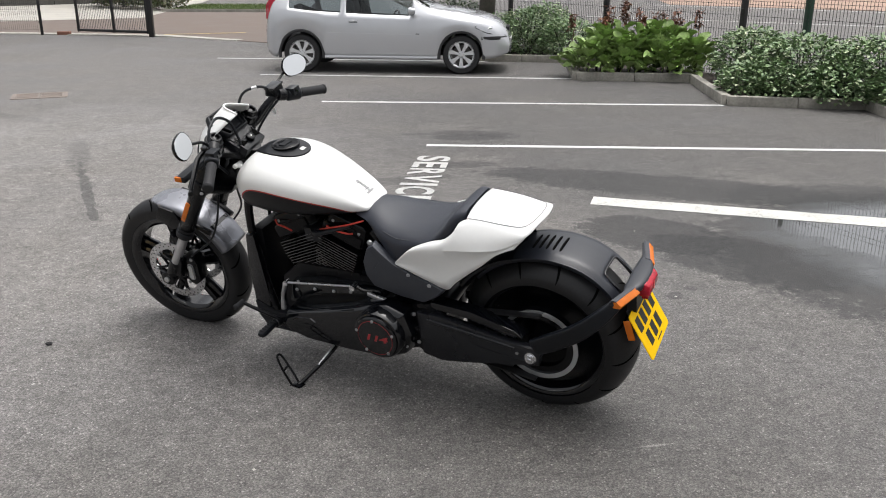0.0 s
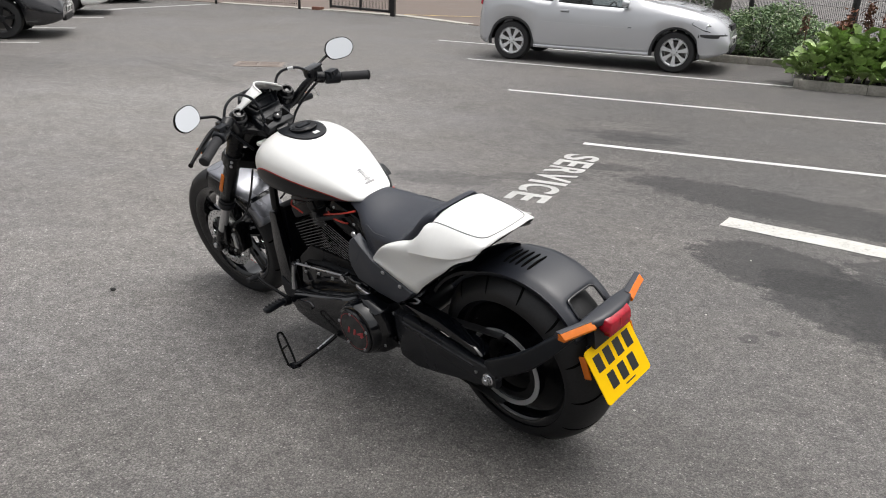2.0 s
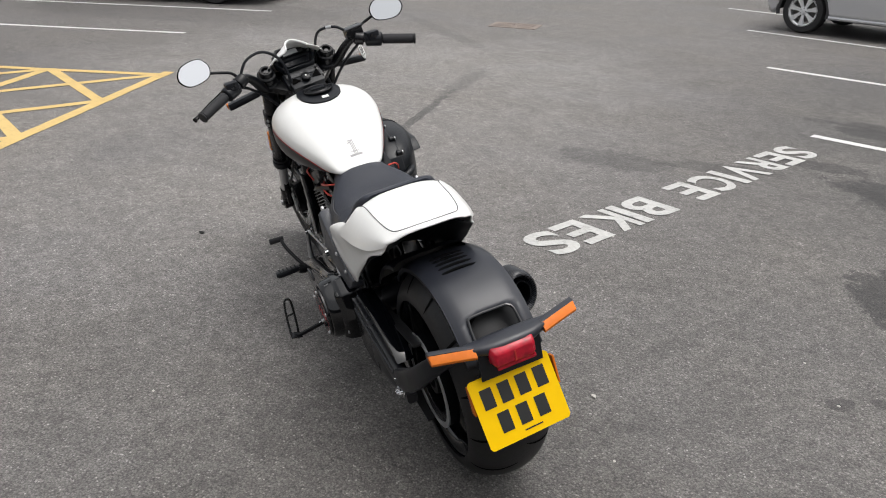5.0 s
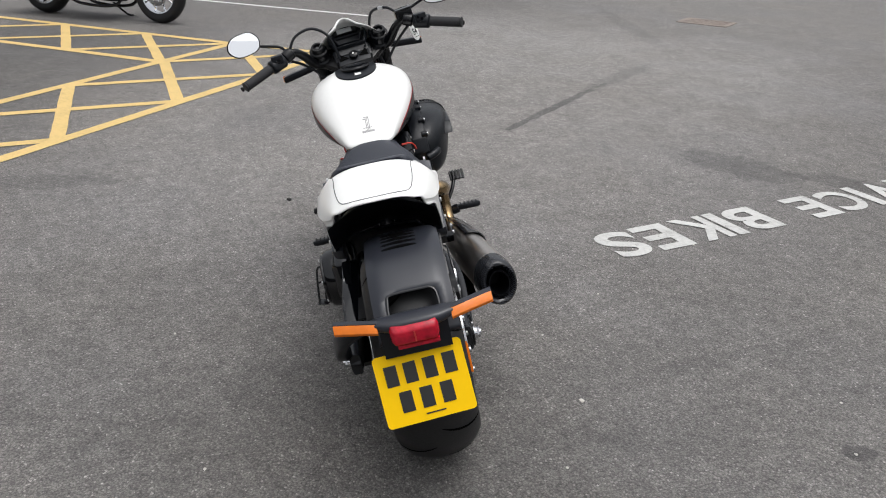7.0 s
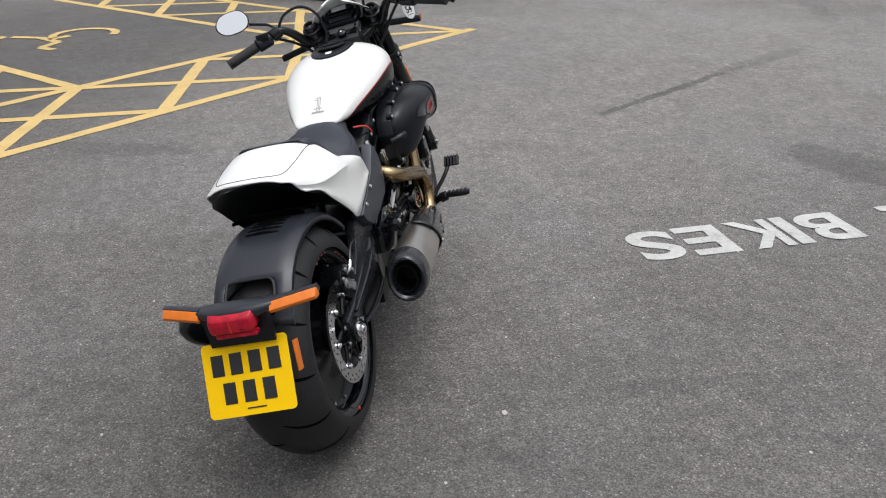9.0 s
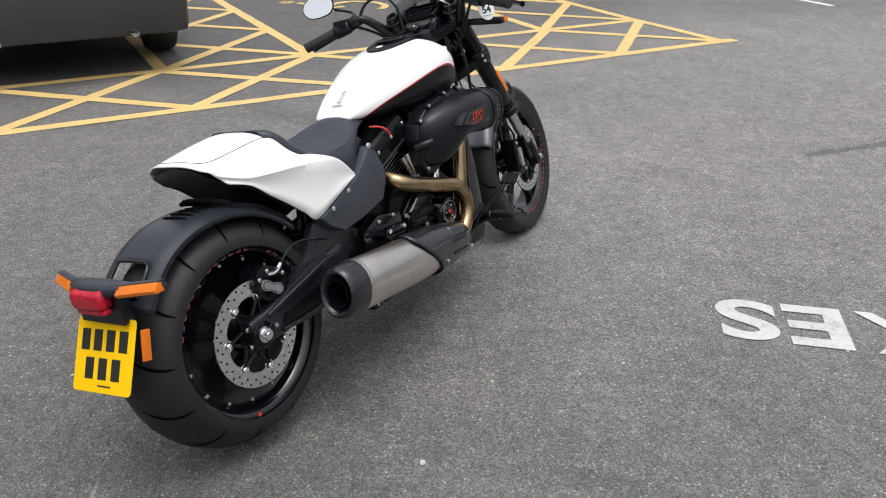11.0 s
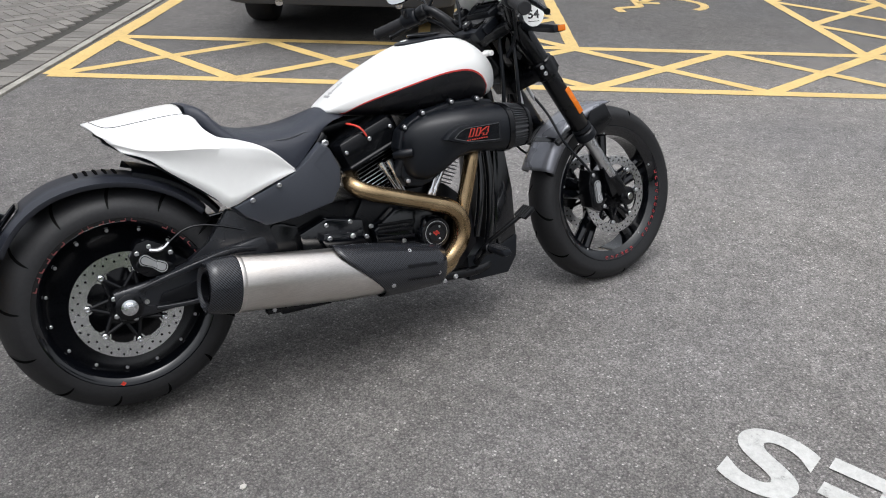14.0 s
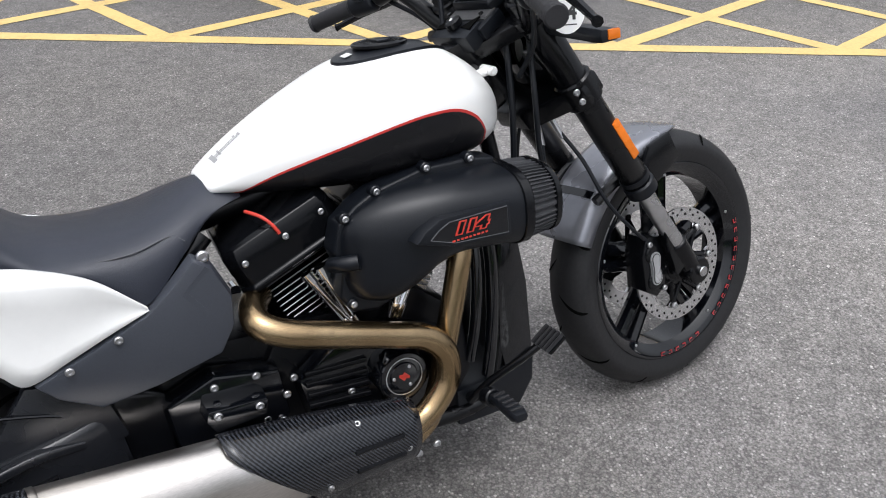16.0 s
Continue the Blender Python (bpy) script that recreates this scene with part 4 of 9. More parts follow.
RF_R = soft([40, 60, 80, 95, 105, 115, 127, 140, 148], [0.335, 0.337, 0.340, 0.345, 0.349, 0.353, 0.354, 0.350, 0.346])
fender = part("rear_fender", fender_geo(REAR, (42, 147), RF_R, lambda a: 0.105, (127, 142, 0.60), 0.024, 2.5, -0.040), FENDER_BLACK, BIKE, "short matt black rear fender over the tyre", sharp=50)
sol = fender.modifiers.new("shell", "SOLIDIFY")
sol.thickness, sol.offset = 0.005, -1
for k in range(5):
    a = 84 + k * 4.0
    p = [(REAR.x + (RF_R(a) + 0.006) * math.cos(radians(a)), -0.033 + 0.050 * u, REAR.z + (RF_R(a) + 0.006 - 0.004 * abs(u)) * math.sin(radians(a))) for u in (-1, -0.8, 0, 0.8, 1)]
    part("louvre", tube(p, 0.0042, 8, 3, radii=[0.001, 0.0045, 0.0045, 0.0045, 0.001]), RECESS_SHADE, fender)
rim_pts = []
for a, c in ((127, -0.45), (127, 0.45), (129.5, 0.60), (139, 0.62), (142, 0.5), (142, -0.5), (139, -0.62), (129.5, -0.60), (127, -0.45)):
    rim_pts.append((REAR.x + (RF_R(a) + 0.004) * math.cos(radians(a)), -0.040 + 0.105 * c, REAR.z + (RF_R(a) + 0.004) * math.sin(radians(a))))
part("opening_rim", tube(rim_pts, 0.004, 8, 3), BLACK_GLOSS, fender)
# inner guard under the tail
part("inner_guard", fender_geo(REAR, (35, 78), lambda a: 0.36, lambda a: 0.11, None, 0.02, 4.0), BLACK_MATT, BIKE)

def beam(pts, hy, hz, n=10):
    """A box-section beam along points, rounded."""
    path = smooth_path(pts, 4)
    loops = []
    for i, q in enumerate(path):
        d = (path[min(i + 1, len(path) - 1)] - path[max(i - 1, 0)]).normalized()
        side = Vector((0, 1, 0))
        up = d.cross(side).normalized()
        t = i / (len(path) - 1)
        a, b = np.interp(t, [k / (len(hy) - 1) for k in range(len(hy))], hy), np.interp(t, [k / (len(hz) - 1) for k in range(len(hz))], hz)
        loops.append([tuple(q + side * a * math.copysign(abs(math.cos(w)) ** 0.45, math.cos(w)) + up * b * math.copysign(abs(math.sin(w)) ** 0.45, math.sin(w))) for w in [2 * math.pi * (k + 0.5) / 16 for k in range(16)]])
    return rings(loops)


# ---- tail light carrier on the left arm ----
TY = -0.031
carrier = part("tail_light_carrier", beam([(-0.015, 0.182, 0.375), (-0.08, 0.186, 0.412), (-0.18, 0.178, 0.474), (-0.262, 0.148, 0.545), (-0.308, 0.088, 0.584)], [0.013, 0.015, 0.015, 0.014, 0.010], [0.030, 0.033, 0.031, 0.025, 0.014]), BLACK_MATT, BIKE, "black arm that carries the lights and plate", bevel=0.002)
wing = []
for y, z, x, hx, hz in ((0.200, 0.593, -0.284, 0.008, 0.007), (0.115, 0.590, -0.310, 0.012, 0.009), (0.096, 0.589, -0.316, 0.022, 0.012), (0.062, 0.587, -0.322, 0.030, 0.016), (0.03, 0.585, -0.324, 0.033, 0.020), (-0.03, 0.585, -0.324, 0.033, 0.020), (-0.062, 0.587, -0.322, 0.030, 0.016), (-0.096, 0.589, -0.316, 0.022, 0.012), (-0.115, 0.590, -0.310, 0.012, 0.009), (-0.200, 0.593, -0.284, 0.008, 0.007)):
    wing.append([(x + hx * math.copysign(abs(math.cos(a)) ** 0.7, math.cos(a)), y + TY - 0.005, z + hz * math.copysign(abs(math.sin(a)) ** 0.7, math.sin(a))) for a in [2 * math.pi * k / 16 for k in range(16)]])
part("light_bar", rings(wing), FENDER_BLACK, carrier, "black bar across the tail")
for s in (-1, 1):
    ends = ((-0.330, 0.092, 0.588), (-0.318, 0.130, 0.590), (-0.304, 0.176, 0.592), (-0.297, 0.200, 0.593))
    g = rings([[(x + dx, TY - 0.005 + s * y, z + dz) for dx, dz in ((0.010, 0.0110), (-0.002, 0.0120), (-0.018, -0.005), (-0.014, -0.0140), (0.010, -0.0140))] for x, y, z in ends])
    ind = part("indicator", g, AMBER, carrier, "slim amber indicator lens", bevel=0.002)
    part("indicator_hood", rings([[(x + dx, TY - 0.005 + s * y, z + dz) for dx, dz in ((0.016, 0.002), (0.015, 0.0140), (0.000, 0.0142), (-0.0025, 0.0132), (-0.0025, 0.0105))] for x, y, z in ends]), FENDER_BLACK, ind, "black hood over the lens")
lamp = part("tail_lamp", rings([[(x, TY + y * w, z + h * q) for y, q in ((-1, -0.55), (-0.9, -1), (0.9, -1), (1, -0.55), (1, 0.55), (0.92, 1), (-0.92, 1), (-1, 0.55))] for x, w, z, h in ((-0.330, 0.058, 0.572, 0.024), (-0.352, 0.061, 0.570, 0.025), (-0.366, 0.056, 0.567, 0.020), (-0.370, 0.050, 0.566, 0.015))]), RED_LENS, carrier, "red tail lamp", bevel=0.003)
part("lamp_divider", box((-0.3705, TY, 0.566), (0.002, 0.004, 0.028)), RED_PAINT, lamp)
part("lower_lens", box((-0.352, TY - 0.005, 0.539), (0.022, 0.105, 0.012)), RED_LENS, lamp, bevel=0.003)
part("plate_hanger", rings([[(x, TY + y, z) for y, z in ((-hw, z0), (hw, z0), (hw, z1), (-hw, z1))] for x, hw, z0, z1 in ((-0.30, 0.075, 0.50, 0.585), (-0.335, 0.085, 0.50, 0.58))]), BLACK_MATT, carrier)
part("hanger_back", box((-0.337, TY + 0.006, 0.432), (0.012, 0.16, 0.15), Matrix.Rotation(radians(26.5), 4, "Y")), BLACK_MATT, carrier, bevel=0.003)
# plate: tilted, with plain bars for its characters
PM = Matrix.Translation((-0.3575, TY + 0.006, 0.423)) @ Matrix.Rotation(radians(26.5), 4, "Y") @ Matrix.Rotation(radians(-2.0), 4, "X")
pl = [(0.114 * math.copysign(1, c) - math.copysign(0.012, c) + 0.012 * math.cos(a), 0.091 * math.copysign(1, s_) - math.copysign(0.012, s_) + 0.012 * math.sin(a)) for c, s_, a in [(math.cos(q), math.sin(q), q) for q in [math.pi / 4 * k + d for k in (1, 3, 5, 7) for d in (-0.6, -0.2, 0.2, 0.6)]]]
plate = part("number_plate", rings([[(0.0015, y, z) for y, z in pl], [(-0.0015, y, z) for y, z in pl]]).moved(PM), PLATE_YELLOW, carrier, "yellow plate with plain black bars")
bars = [(y, 0.036) for y in (0.075, 0.026, -0.024, -0.074)] + [(y, -0.033) for y in (0.052, 0.0, -0.052)]
for y, z in bars:
    part("character_bar", box((-0.0022, y, z), (0.0014, 0.032, 0.052)).moved(PM), PLATE_BLACK, plate)
part("maker_bar", box((-0.0022, -0.012, -0.074), (0.0014, 0.05, 0.0035)).moved(PM), PLATE_BLACK, plate)
for s in (-1, 1):
    part("side_reflector", box((-0.320, TY + s * 0.118, 0.446), (0.024, 0.006, 0.076), Matrix.Rotation(radians(14), 4, "Y")), AMBER, carrier, "amber side reflector", bevel=0.002)

# ---- swingarm ----
swing = part("swingarm", joined([
    beam([(0.44, 0.15, 0.36), (0.30, 0.158, 0.365), (0.15, 0.165, 0.345), (-0.03, 0.165, 0.325)], [0.022, 0.020, 0.019, 0.016], [0.055, 0.045, 0.035, 0.036]),
    beam([(0.42, -0.13, 0.395), (0.34, -0.155, 0.385), (0.20, -0.165, 0.362), (0.08, -0.168, 0.338), (-0.03, -0.168, 0.328)], [0.024, 0.022, 0.020, 0.016, 0.013], [0.060, 0.056, 0.056, 0.048, 0.040]),
    beam([(0.36, 0.145, 0.455), (0.22, 0.155, 0.432), (0.06, 0.155, 0.388)], [0.012, 0.012, 0.010], [0.012, 0.011, 0.009]),
    cyl((0.40, -0.14, 0.42), (0.40, 0.15, 0.40), 0.05, seg=20)]), ARM_BLACK, BIKE, "satin black swingarm", sharp=45)
part("swingarm_plate", prism([(0.44, 0.24), (0.445, 0.425), (0.36, 0.424), (0.29, 0.412), (0.09, 0.374), (-0.015, 0.362), (-0.038, 0.328), (-0.012, 0.288), (0.12, 0.266), (0.255, 0.238), (0.36, 0.222)], 0.150, 0.181, 0.02), ARM_BLACK, swing, "broad black left side of the swingarm", bevel=0.006)
part("plate_rib", beam([(0.40, 0.181, 0.400), (0.25, 0.183, 0.382), (0.06, 0.181, 0.352)], [0.006, 0.008, 0.005], [0.006, 0.008, 0.005]), ARM_BLACK, swing)
part("swingarm_web", prism([(0.15, 0.395), (0.235, 0.455), (0.297, 0.535), (0.40, 0.51), (0.43, 0.40), (0.30, 0.37)], -0.160, -0.132), ARM_BLACK, swing, bevel=0.004)
# pocket drawn as a raised panel, its shade put into a darker black
part("arm_recess_shade", prism([(0.075, 0.322), (0.088, 0.345), (0.175, 0.362), (0.31, 0.385), (0.31, 0.33), (0.18, 0.315)], -0.1925, -0.1800), BLACK_DEEP, swing, bevel=0.0015)
part("arm_lip", beam([(0.068, -0.186, 0.308), (0.18, -0.191, 0.306), (0.32, -0.185, 0.322)], [0.006, 0.010, 0.010], [0.005, 0.007, 0.007]), ARM_BLACK, swing)
part("arm_ridge", beam([(0.03, -0.183, 0.366), (0.10, -0.187, 0.385), (0.20, -0.188, 0.410), (0.29, -0.178, 0.424), (0.36, -0.165, 0.415)], [0.006, 0.010, 0.012, 0.012, 0.010], [0.005, 0.008, 0.009, 0.009, 0.008]), ARM_BLACK, swing)
part("axle_plate", lathe([(0, 0.036), (0.004, 0.036), (0.006, 0.033), (0.006, 0.0001)], (REAR.x, -0.181, REAR.z), (0, -1, 0), 28), BLACK_SATIN, swing, "black axle plate")
part("belt_guard", prism([(0.38, 0.474), (0.22, 0.462), (0.06, 0.418), (0.03, 0.392), (0.20, 0.428), (0.38, 0.448)], 0.120, 0.172), BLACK_GLOSS, swing, bevel=0.003)
part("lower_belt_guard", prism([(0.43, 0.30), (0.25, 0.275), (0.08, 0.262), (0.08, 0.248), (0.26, 0.25), (0.43, 0.27)], 0.130, 0.160), ARM_BLACK, swing, bevel=0.004)
part("drive_belt", joined([box((0.22, 0.112, 0.434), (0.48, 0.030, 0.006), Matrix.Rotation(radians(6), 4, "Y")), box((0.24, 0.112, 0.212), (0.46, 0.030, 0.006), Matrix.Rotation(radians(-8), 4, "Y"))]), RUBBER, swing)
for s, y in ((1, 0.182), (-1, -0.188)):
    nut = lathe([(0, 0.022), (0.003, 0.022), (0.004, 0.017), (0.009, 0.017), (0.010, 0.014), (0.017, 0.014), (0.018, 0.009), (0.021, 0.009), (0.021, 0.0001)], (REAR.x, y, REAR.z), (0, s, 0), 24)
    ax = part("axle_nut", nut, CHROME, swing, "bright axle nut")
    part("hex", lathe([(0.004, 0.0165), (0.014, 0.0165), (0.016, 0.014)], (REAR.x, y, REAR.z), (0, s, 0), 6), STEEL, ax)
part("adjuster", cyl((0.045, -0.186, 0.332), (0.045, -0.192, 0.332), 0.007, seg=12), STEEL, swing)
part("adjuster", cyl((0.05, 0.180, 0.335), (0.05, 0.187, 0.335), 0.006, seg=12), STEEL, swing)
# rear caliper and hose
def peanut(c, way, half, r, y0, y1, waist=0.74):
    """A bone-shaped plate in the x-z plane."""
    c, d = Vector((c[0], 0, c[1])), Vector((way[0], 0, way[1])).normalized()
    n = Vector((-d.z, 0, d.x))
    loop = []
    for s in (1, -1):
        for k in range(9):
            a = -math.pi / 2 + math.pi * k / 8
            q = c + d * s * (half + r * math.cos(a)) + n * s * r * math.sin(a)
            loop.append((q.x, q.z))
        q = c + n * s * r * waist
        loop.append((q.x, q.z))
    return prism(loop, y0, y1)


cal = part("rear_caliper", joined([prism([(0.022, 0.455), (0.045, 0.488), (0.075, 0.494), (0.135, 0.462), (0.142, 0.425), (0.108, 0.388), (0.06, 0.392), (0.028, 0.420)], -0.170, -0.105), prism([(0.06, 0.40), (0.13, 0.445), (0.18, 0.41), (0.12, 0.36)], -0.150, -0.125), cyl((0.055, -0.172, 0.425), (0.055, -0.110, 0.425), 0.022, seg=16, chamfer=0.003), cyl((0.112, -0.172, 0.405), (0.112, -0.110, 0.405), 0.022, seg=16, chamfer=0.003)]), BLACK_SATIN, swing, "black rear brake caliper", bevel=0.006)
badge = part("caliper_badge", peanut((0.080, 0.428), (0.85, -0.52), 0.024, 0.0155, -0.1755, -0.165), ALLOY, cal, "bright maker's plate on the caliper")
part("badge_groove", peanut((0.080, 0.428), (0.85, -0.52), 0.024, 0.0125, -0.1762, -0.170), BLACK_DEEP, badge)
part("badge_face", peanut((0.080, 0.428), (0.85, -0.52), 0.024, 0.0105, -0.1769, -0.170), ALLOY, badge)
part("brake_hose", tube([(0.085, -0.168, 0.462), (0.112, -0.172, 0.466), (0.134, -0.172, 0.482), (0.177, -0.17, 0.506), (0.231, -0.17, 0.507), (0.317, -0.160, 0.480), (0.36, -0.15, 0.455), (0.40, -0.12, 0.44)], 0.0032, 8), BLACK_GLOSS, cal)
part("hose_fitting", tube([(0.075, -0.170, 0.466), (0.095, -0.172, 0.462), (0.112, -0.173, 0.466), (0.128, -0.173, 0.478)], 0.0055, 8), CHROME, cal, "bright hose fitting")
bolts([((0.075, -0.171, 0.476), (0, -1, 0)), ((0.128, -0.171, 0.450), (0, -1, 0)), ((0.042, -0.171, 0.462), (0, -1, 0))], cal, 0.0065)

# ---- engine ----
CRANK = Vector((0.895, 0, 0.365))
engine = part("engine", joined([prism([(0.70, 0.26), (0.66, 0.40), (0.72, 0.50), (0.86, 0.50), (1.0, 0.50), (1.10, 0.42), (1.11, 0.28), (1.05, 0.205), (0.80, 0.195)], -0.125, 0.11),
                                prism([(0.42, 0.24), (0.41, 0.46), (0.55, 0.50), (0.72, 0.49), (0.74, 0.215), (0.55, 0.21)], -0.11, 0.11)]), BLACK_DEEP, BIKE, "black V-twin engine", bevel=0.015)
for ang, nm in ((22.5, "rear"), (-22.5, "front")):
    d = Vector((-math.sin(radians(ang)), 0, math.cos(radians(ang))))
    m = Matrix.Translation(CRANK) @ Matrix.Rotation(radians(-ang), 4, "Y")
    barrel = part("cylinder", cyl((0, 0, 0.10), (0, 0, 0.275), 0.068, seg=24).moved(m), BLACK_DEEP, engine)
    for k in range(15):
        z = 0.092 + k * 0.0120
        hw = 0.088 + 0.010 * min(1, k / 9)
        oc = [(hw * sx * (0.90 if cut else 1), hw * 1.06 * sy * (1 if cut else 0.84)) for sx, sy, cut in ((1, -1, 0), (1, 1, 0), (1, 1, 1), (-1, 1, 1), (-1, 1, 0), (-1, -1, 0), (-1, -1, 1), (1, -1, 1))]
        fin = part("cooling_fin", slab(oc, z, z + 0.0034).moved(m), BLACK_SATIN, barrel)
        for s, r in ((-1, 0.0011), (1, 0.0012)):
            part("fin_edge", tube([(-hw * 0.89, s * hw * 1.064, z + 0.0017), (hw * 0.89, s * hw * 1.064, z + 0.0017)], r, 5, 1).moved(m), FIN_EDGE, fin, "machined bright fin edge" if k == 0 else "")
    head = part("cylinder_head", joined([box((0, 0, 0.305), (0.175, 0.19, 0.05)), box((0, -0.09, 0.30), (0.08, 0.06, 0.05))]).moved(m), BLACK_DEEP, engine, bevel=0.01)
    rk = part("rocker_cover", rings([[(x * sx, y * sy, z) for x, y in ((-0.108, -0.143), (0.072, -0.143), (0.092, -0.115), (0.092, 0.06), (0.070, 0.086), (-0.090, 0.086), (-0.112, 0.06), (-0.126, -0.115))] for z, sx, sy in ((0.278, 0.97, 0.97), (0.284, 1.02, 1.015), (0.292, 1.02, 1.015), (0.296, 0.985, 0.98), (0.325, 1.005, 1.005), (0.354, 1.0, 0.998), (0.368, 0.95, 0.955), (0.374, 0.84, 0.88))]).moved(m), ROCKER_BLACK, engine, "gloss black rocker cover", bevel=0.004)
    bolts([(m @ Vector((x, -0.142, 0.340)), m.to_3x3() @ Vector((0, -1, 0.1))) for x in (-0.098, -0.014, 0.062)] + [(m @ Vector((x, 0.085, 0.345)), m.to_3x3() @ Vector((0, 1, 0.1))) for x in (-0.065, 0.05)], rk, 0.0062)
    s = 1 if ang > 0 else -1
    for dx in (0.0, 0.028):
        a, b = CRANK + Vector((-s * (0.120 - dx), -0.150, 0.235 + dx * 0.2)), CRANK + Vector((-s * (0.045 - dx * 0.3), -0.150, 0.100))
        part("pushrod_tube", joined([cyl(a, b, 0.0085, seg=12), cyl(a, a.lerp(b, 0.16), 0.012, seg=12), cyl(a.lerp(b, 0.80), b, 0.0115, seg=12)]), CHROME, engine, "chrome pushrod tube")
# intake between the cylinders
part("intake", joined([cyl((0.895, -0.16, 0.60), (0.895, 0.06, 0.60), 0.034, seg=18), box((0.895, 0.04, 0.625), (0.09, 0.10, 0.06))]), BLACK_DEEP, engine, bevel=0.004)
part("cam_cover", prism([(0.74, 0.30), (0.72, 0.40), (0.80, 0.455), (0.92, 0.465), (1.03, 0.42), (1.05, 0.32), (0.98, 0.25), (0.82, 0.23)], -0.135, -0.165, 0.06), BLACK_GLOSS, engine, "gloss black cam cover", bevel=0.006)
part("transmission_cover", prism([(0.50, 0.33), (0.49, 0.43), (0.58, 0.465), (0.70, 0.44), (0.71, 0.34), (0.62, 0.29)], -0.12, -0.165, 0.05), BLACK_GLOSS, engine, bevel=0.006)
for k in range(4):
    part("cover_rib", beam([(0.74, -0.166, 0.345 + k * 0.022), (0.86, -0.170, 0.335 + k * 0.024)], [0.005, 0.005], [0.005, 0.005]), BLACK_DEEP, engine)
box_ = part("solenoid_box", prism([(0.545, 0.405), (0.552, 0.425), (0.66, 0.418), (0.655, 0.385), (0.56, 0.378)], -0.15, -0.212, 0.05), BLACK_GLOSS, engine, bevel=0.004)
bolts([((0.568, -0.213, 0.412), (0, -1, 0)), ((0.640, -0.213, 0.407), (0, -1, 0))], box_, 0.008)
bolts([((x, -0.166, z), (0, -1, 0)) for x, z in ((0.578, 0.441), (0.653, 0.440), (0.702, 0.385), (0.719, 0.414), (0.825, 0.348), (0.82, 0.30), (0.74, 0.30), (0.688, 0.335))], engine, 0.0075)
filt = part("oil_filter_cap", lathe([(0, 0.052), (0.035, 0.052), (0.042, 0.047), (0.042, 0.040), (0.039, 0.038), (0.039, 0.029), (0.042, 0.027), (0.042, 0.0001)], (0.921, -0.160, 0.362), (0, -1, 0), 40), BLACK_GLOSS, engine, "round gloss black timer cover")
part("cover_ring", lathe([(0.0425, 0.0385), (0.0428, 0.0365)], (0.921, -0.160, 0.362), (0, -1, 0), 40), ALLOY, filt)
part("cover_emblem", joined([box((0.921, -0.2028, 0.362), (0.022, 0.0012, 0.0055), Matrix.Rotation(radians(18), 4, "Y")), box((0.921, -0.2028, 0.362), (0.011, 0.0012, 0.014), Matrix.Rotation(radians(45), 4, "Y"))]), RED_CABLE, filt, "red emblem plate")
bolts([((0.921 + 0.022 * math.cos(a), -0.2025, 0.362 + 0.022 * math.sin(a)), (0, -1, 0)) for a in (1.0, 3.1, 5.2)], filt, 0.0035)
# primary side
PRIMARY = [(1.062, 0.280), (1.030, 0.328), (0.93, 0.356), (0.80, 0.388), (0.69, 0.418), (0.63, 0.440), (0.55, 0.452), (0.48, 0.425), (0.455, 0.33), (0.49, 0.24), (0.57, 0.200), (0.76, 0.196), (0.95, 0.206), (1.035, 0.232)]
prim = part("primary_cover", rings([[(0.76 + (x - 0.76) * k, y, 0.315 + (z - 0.315) * k2) for x, z in PRIMARY] for y, k, k2 in ((0.09, 1.015, 1.03), (0.175, 1.0, 1.0), (0.205, 0.985, 0.955), (0.222, 0.94, 0.84))]), BLACK_GLOSS, engine, "gloss black primary cover", bevel=0.006)
part("cover_crease", tube([(1.02, 0.211, 0.318), (0.93, 0.213, 0.343), (0.80, 0.214, 0.373), (0.69, 0.214, 0.402)], 0.006, 8, 4), BLACK_GLOSS, prim)
part("inspection_cover", prism([(1.000, 0.300), (0.97, 0.322), (0.90, 0.330), (0.875, 0.312), (0.90, 0.290), (0.97, 0.284)], 0.212, 0.228, 0.10), BLACK_GLOSS, prim, bevel=0.006)
part("gear_case", prism([(1.06, 0.33), (1.03, 0.43), (0.90, 0.455), (0.70, 0.468), (0.60, 0.47), (0.58, 0.43), (0.70, 0.40), (0.92, 0.345)], 0.10, 0.150, 0.04), BLACK_GLOSS, engine, bevel=0.008)
part("case_lever", beam([(0.655, 0.160, 0.452), (0.60, 0.168, 0.444), (0.555, 0.166, 0.438)], [0.006, 0.008, 0.006], [0.008, 0.010, 0.008]), STEEL, engine, "bright cast lever on the gearbox")
bolts([((x, 0.151, z), (0, 1, 0)) for x, z in ((1.000, 0.400), (0.91, 0.418), (0.82, 0.425), (0.74, 0.437), (0.985, 0.438))], engine, 0.0075)
bolts([((x, 0.156, z), (0, 1, 0)) for x, z in ((0.466, 0.395), (0.462, 0.270))], engine, 0.008)
part("clutch_dome", lathe([(0, 0.106), (0.036, 0.101), (0.047, 0.096), (0.050, 0.090)], (0.581, 0.205, 0.335), (0, 1, 0), 44), BLACK_GLOSS, prim)
derby = part("derby_cover", lathe([(0, 0.088), (0.006, 0.088), (0.010, 0.083), (0.011, 0.0001)], (0.581, 0.255, 0.335), (0, 1, 0), 44), BLACK_GLOSS, prim, "round black cover with a red ring")
part("red_ring", lathe([(0.0112, 0.0740), (0.0116, 0.0722)], (0.581, 0.255, 0.335), (0, 1, 0), 48), DERBY_RED, derby)
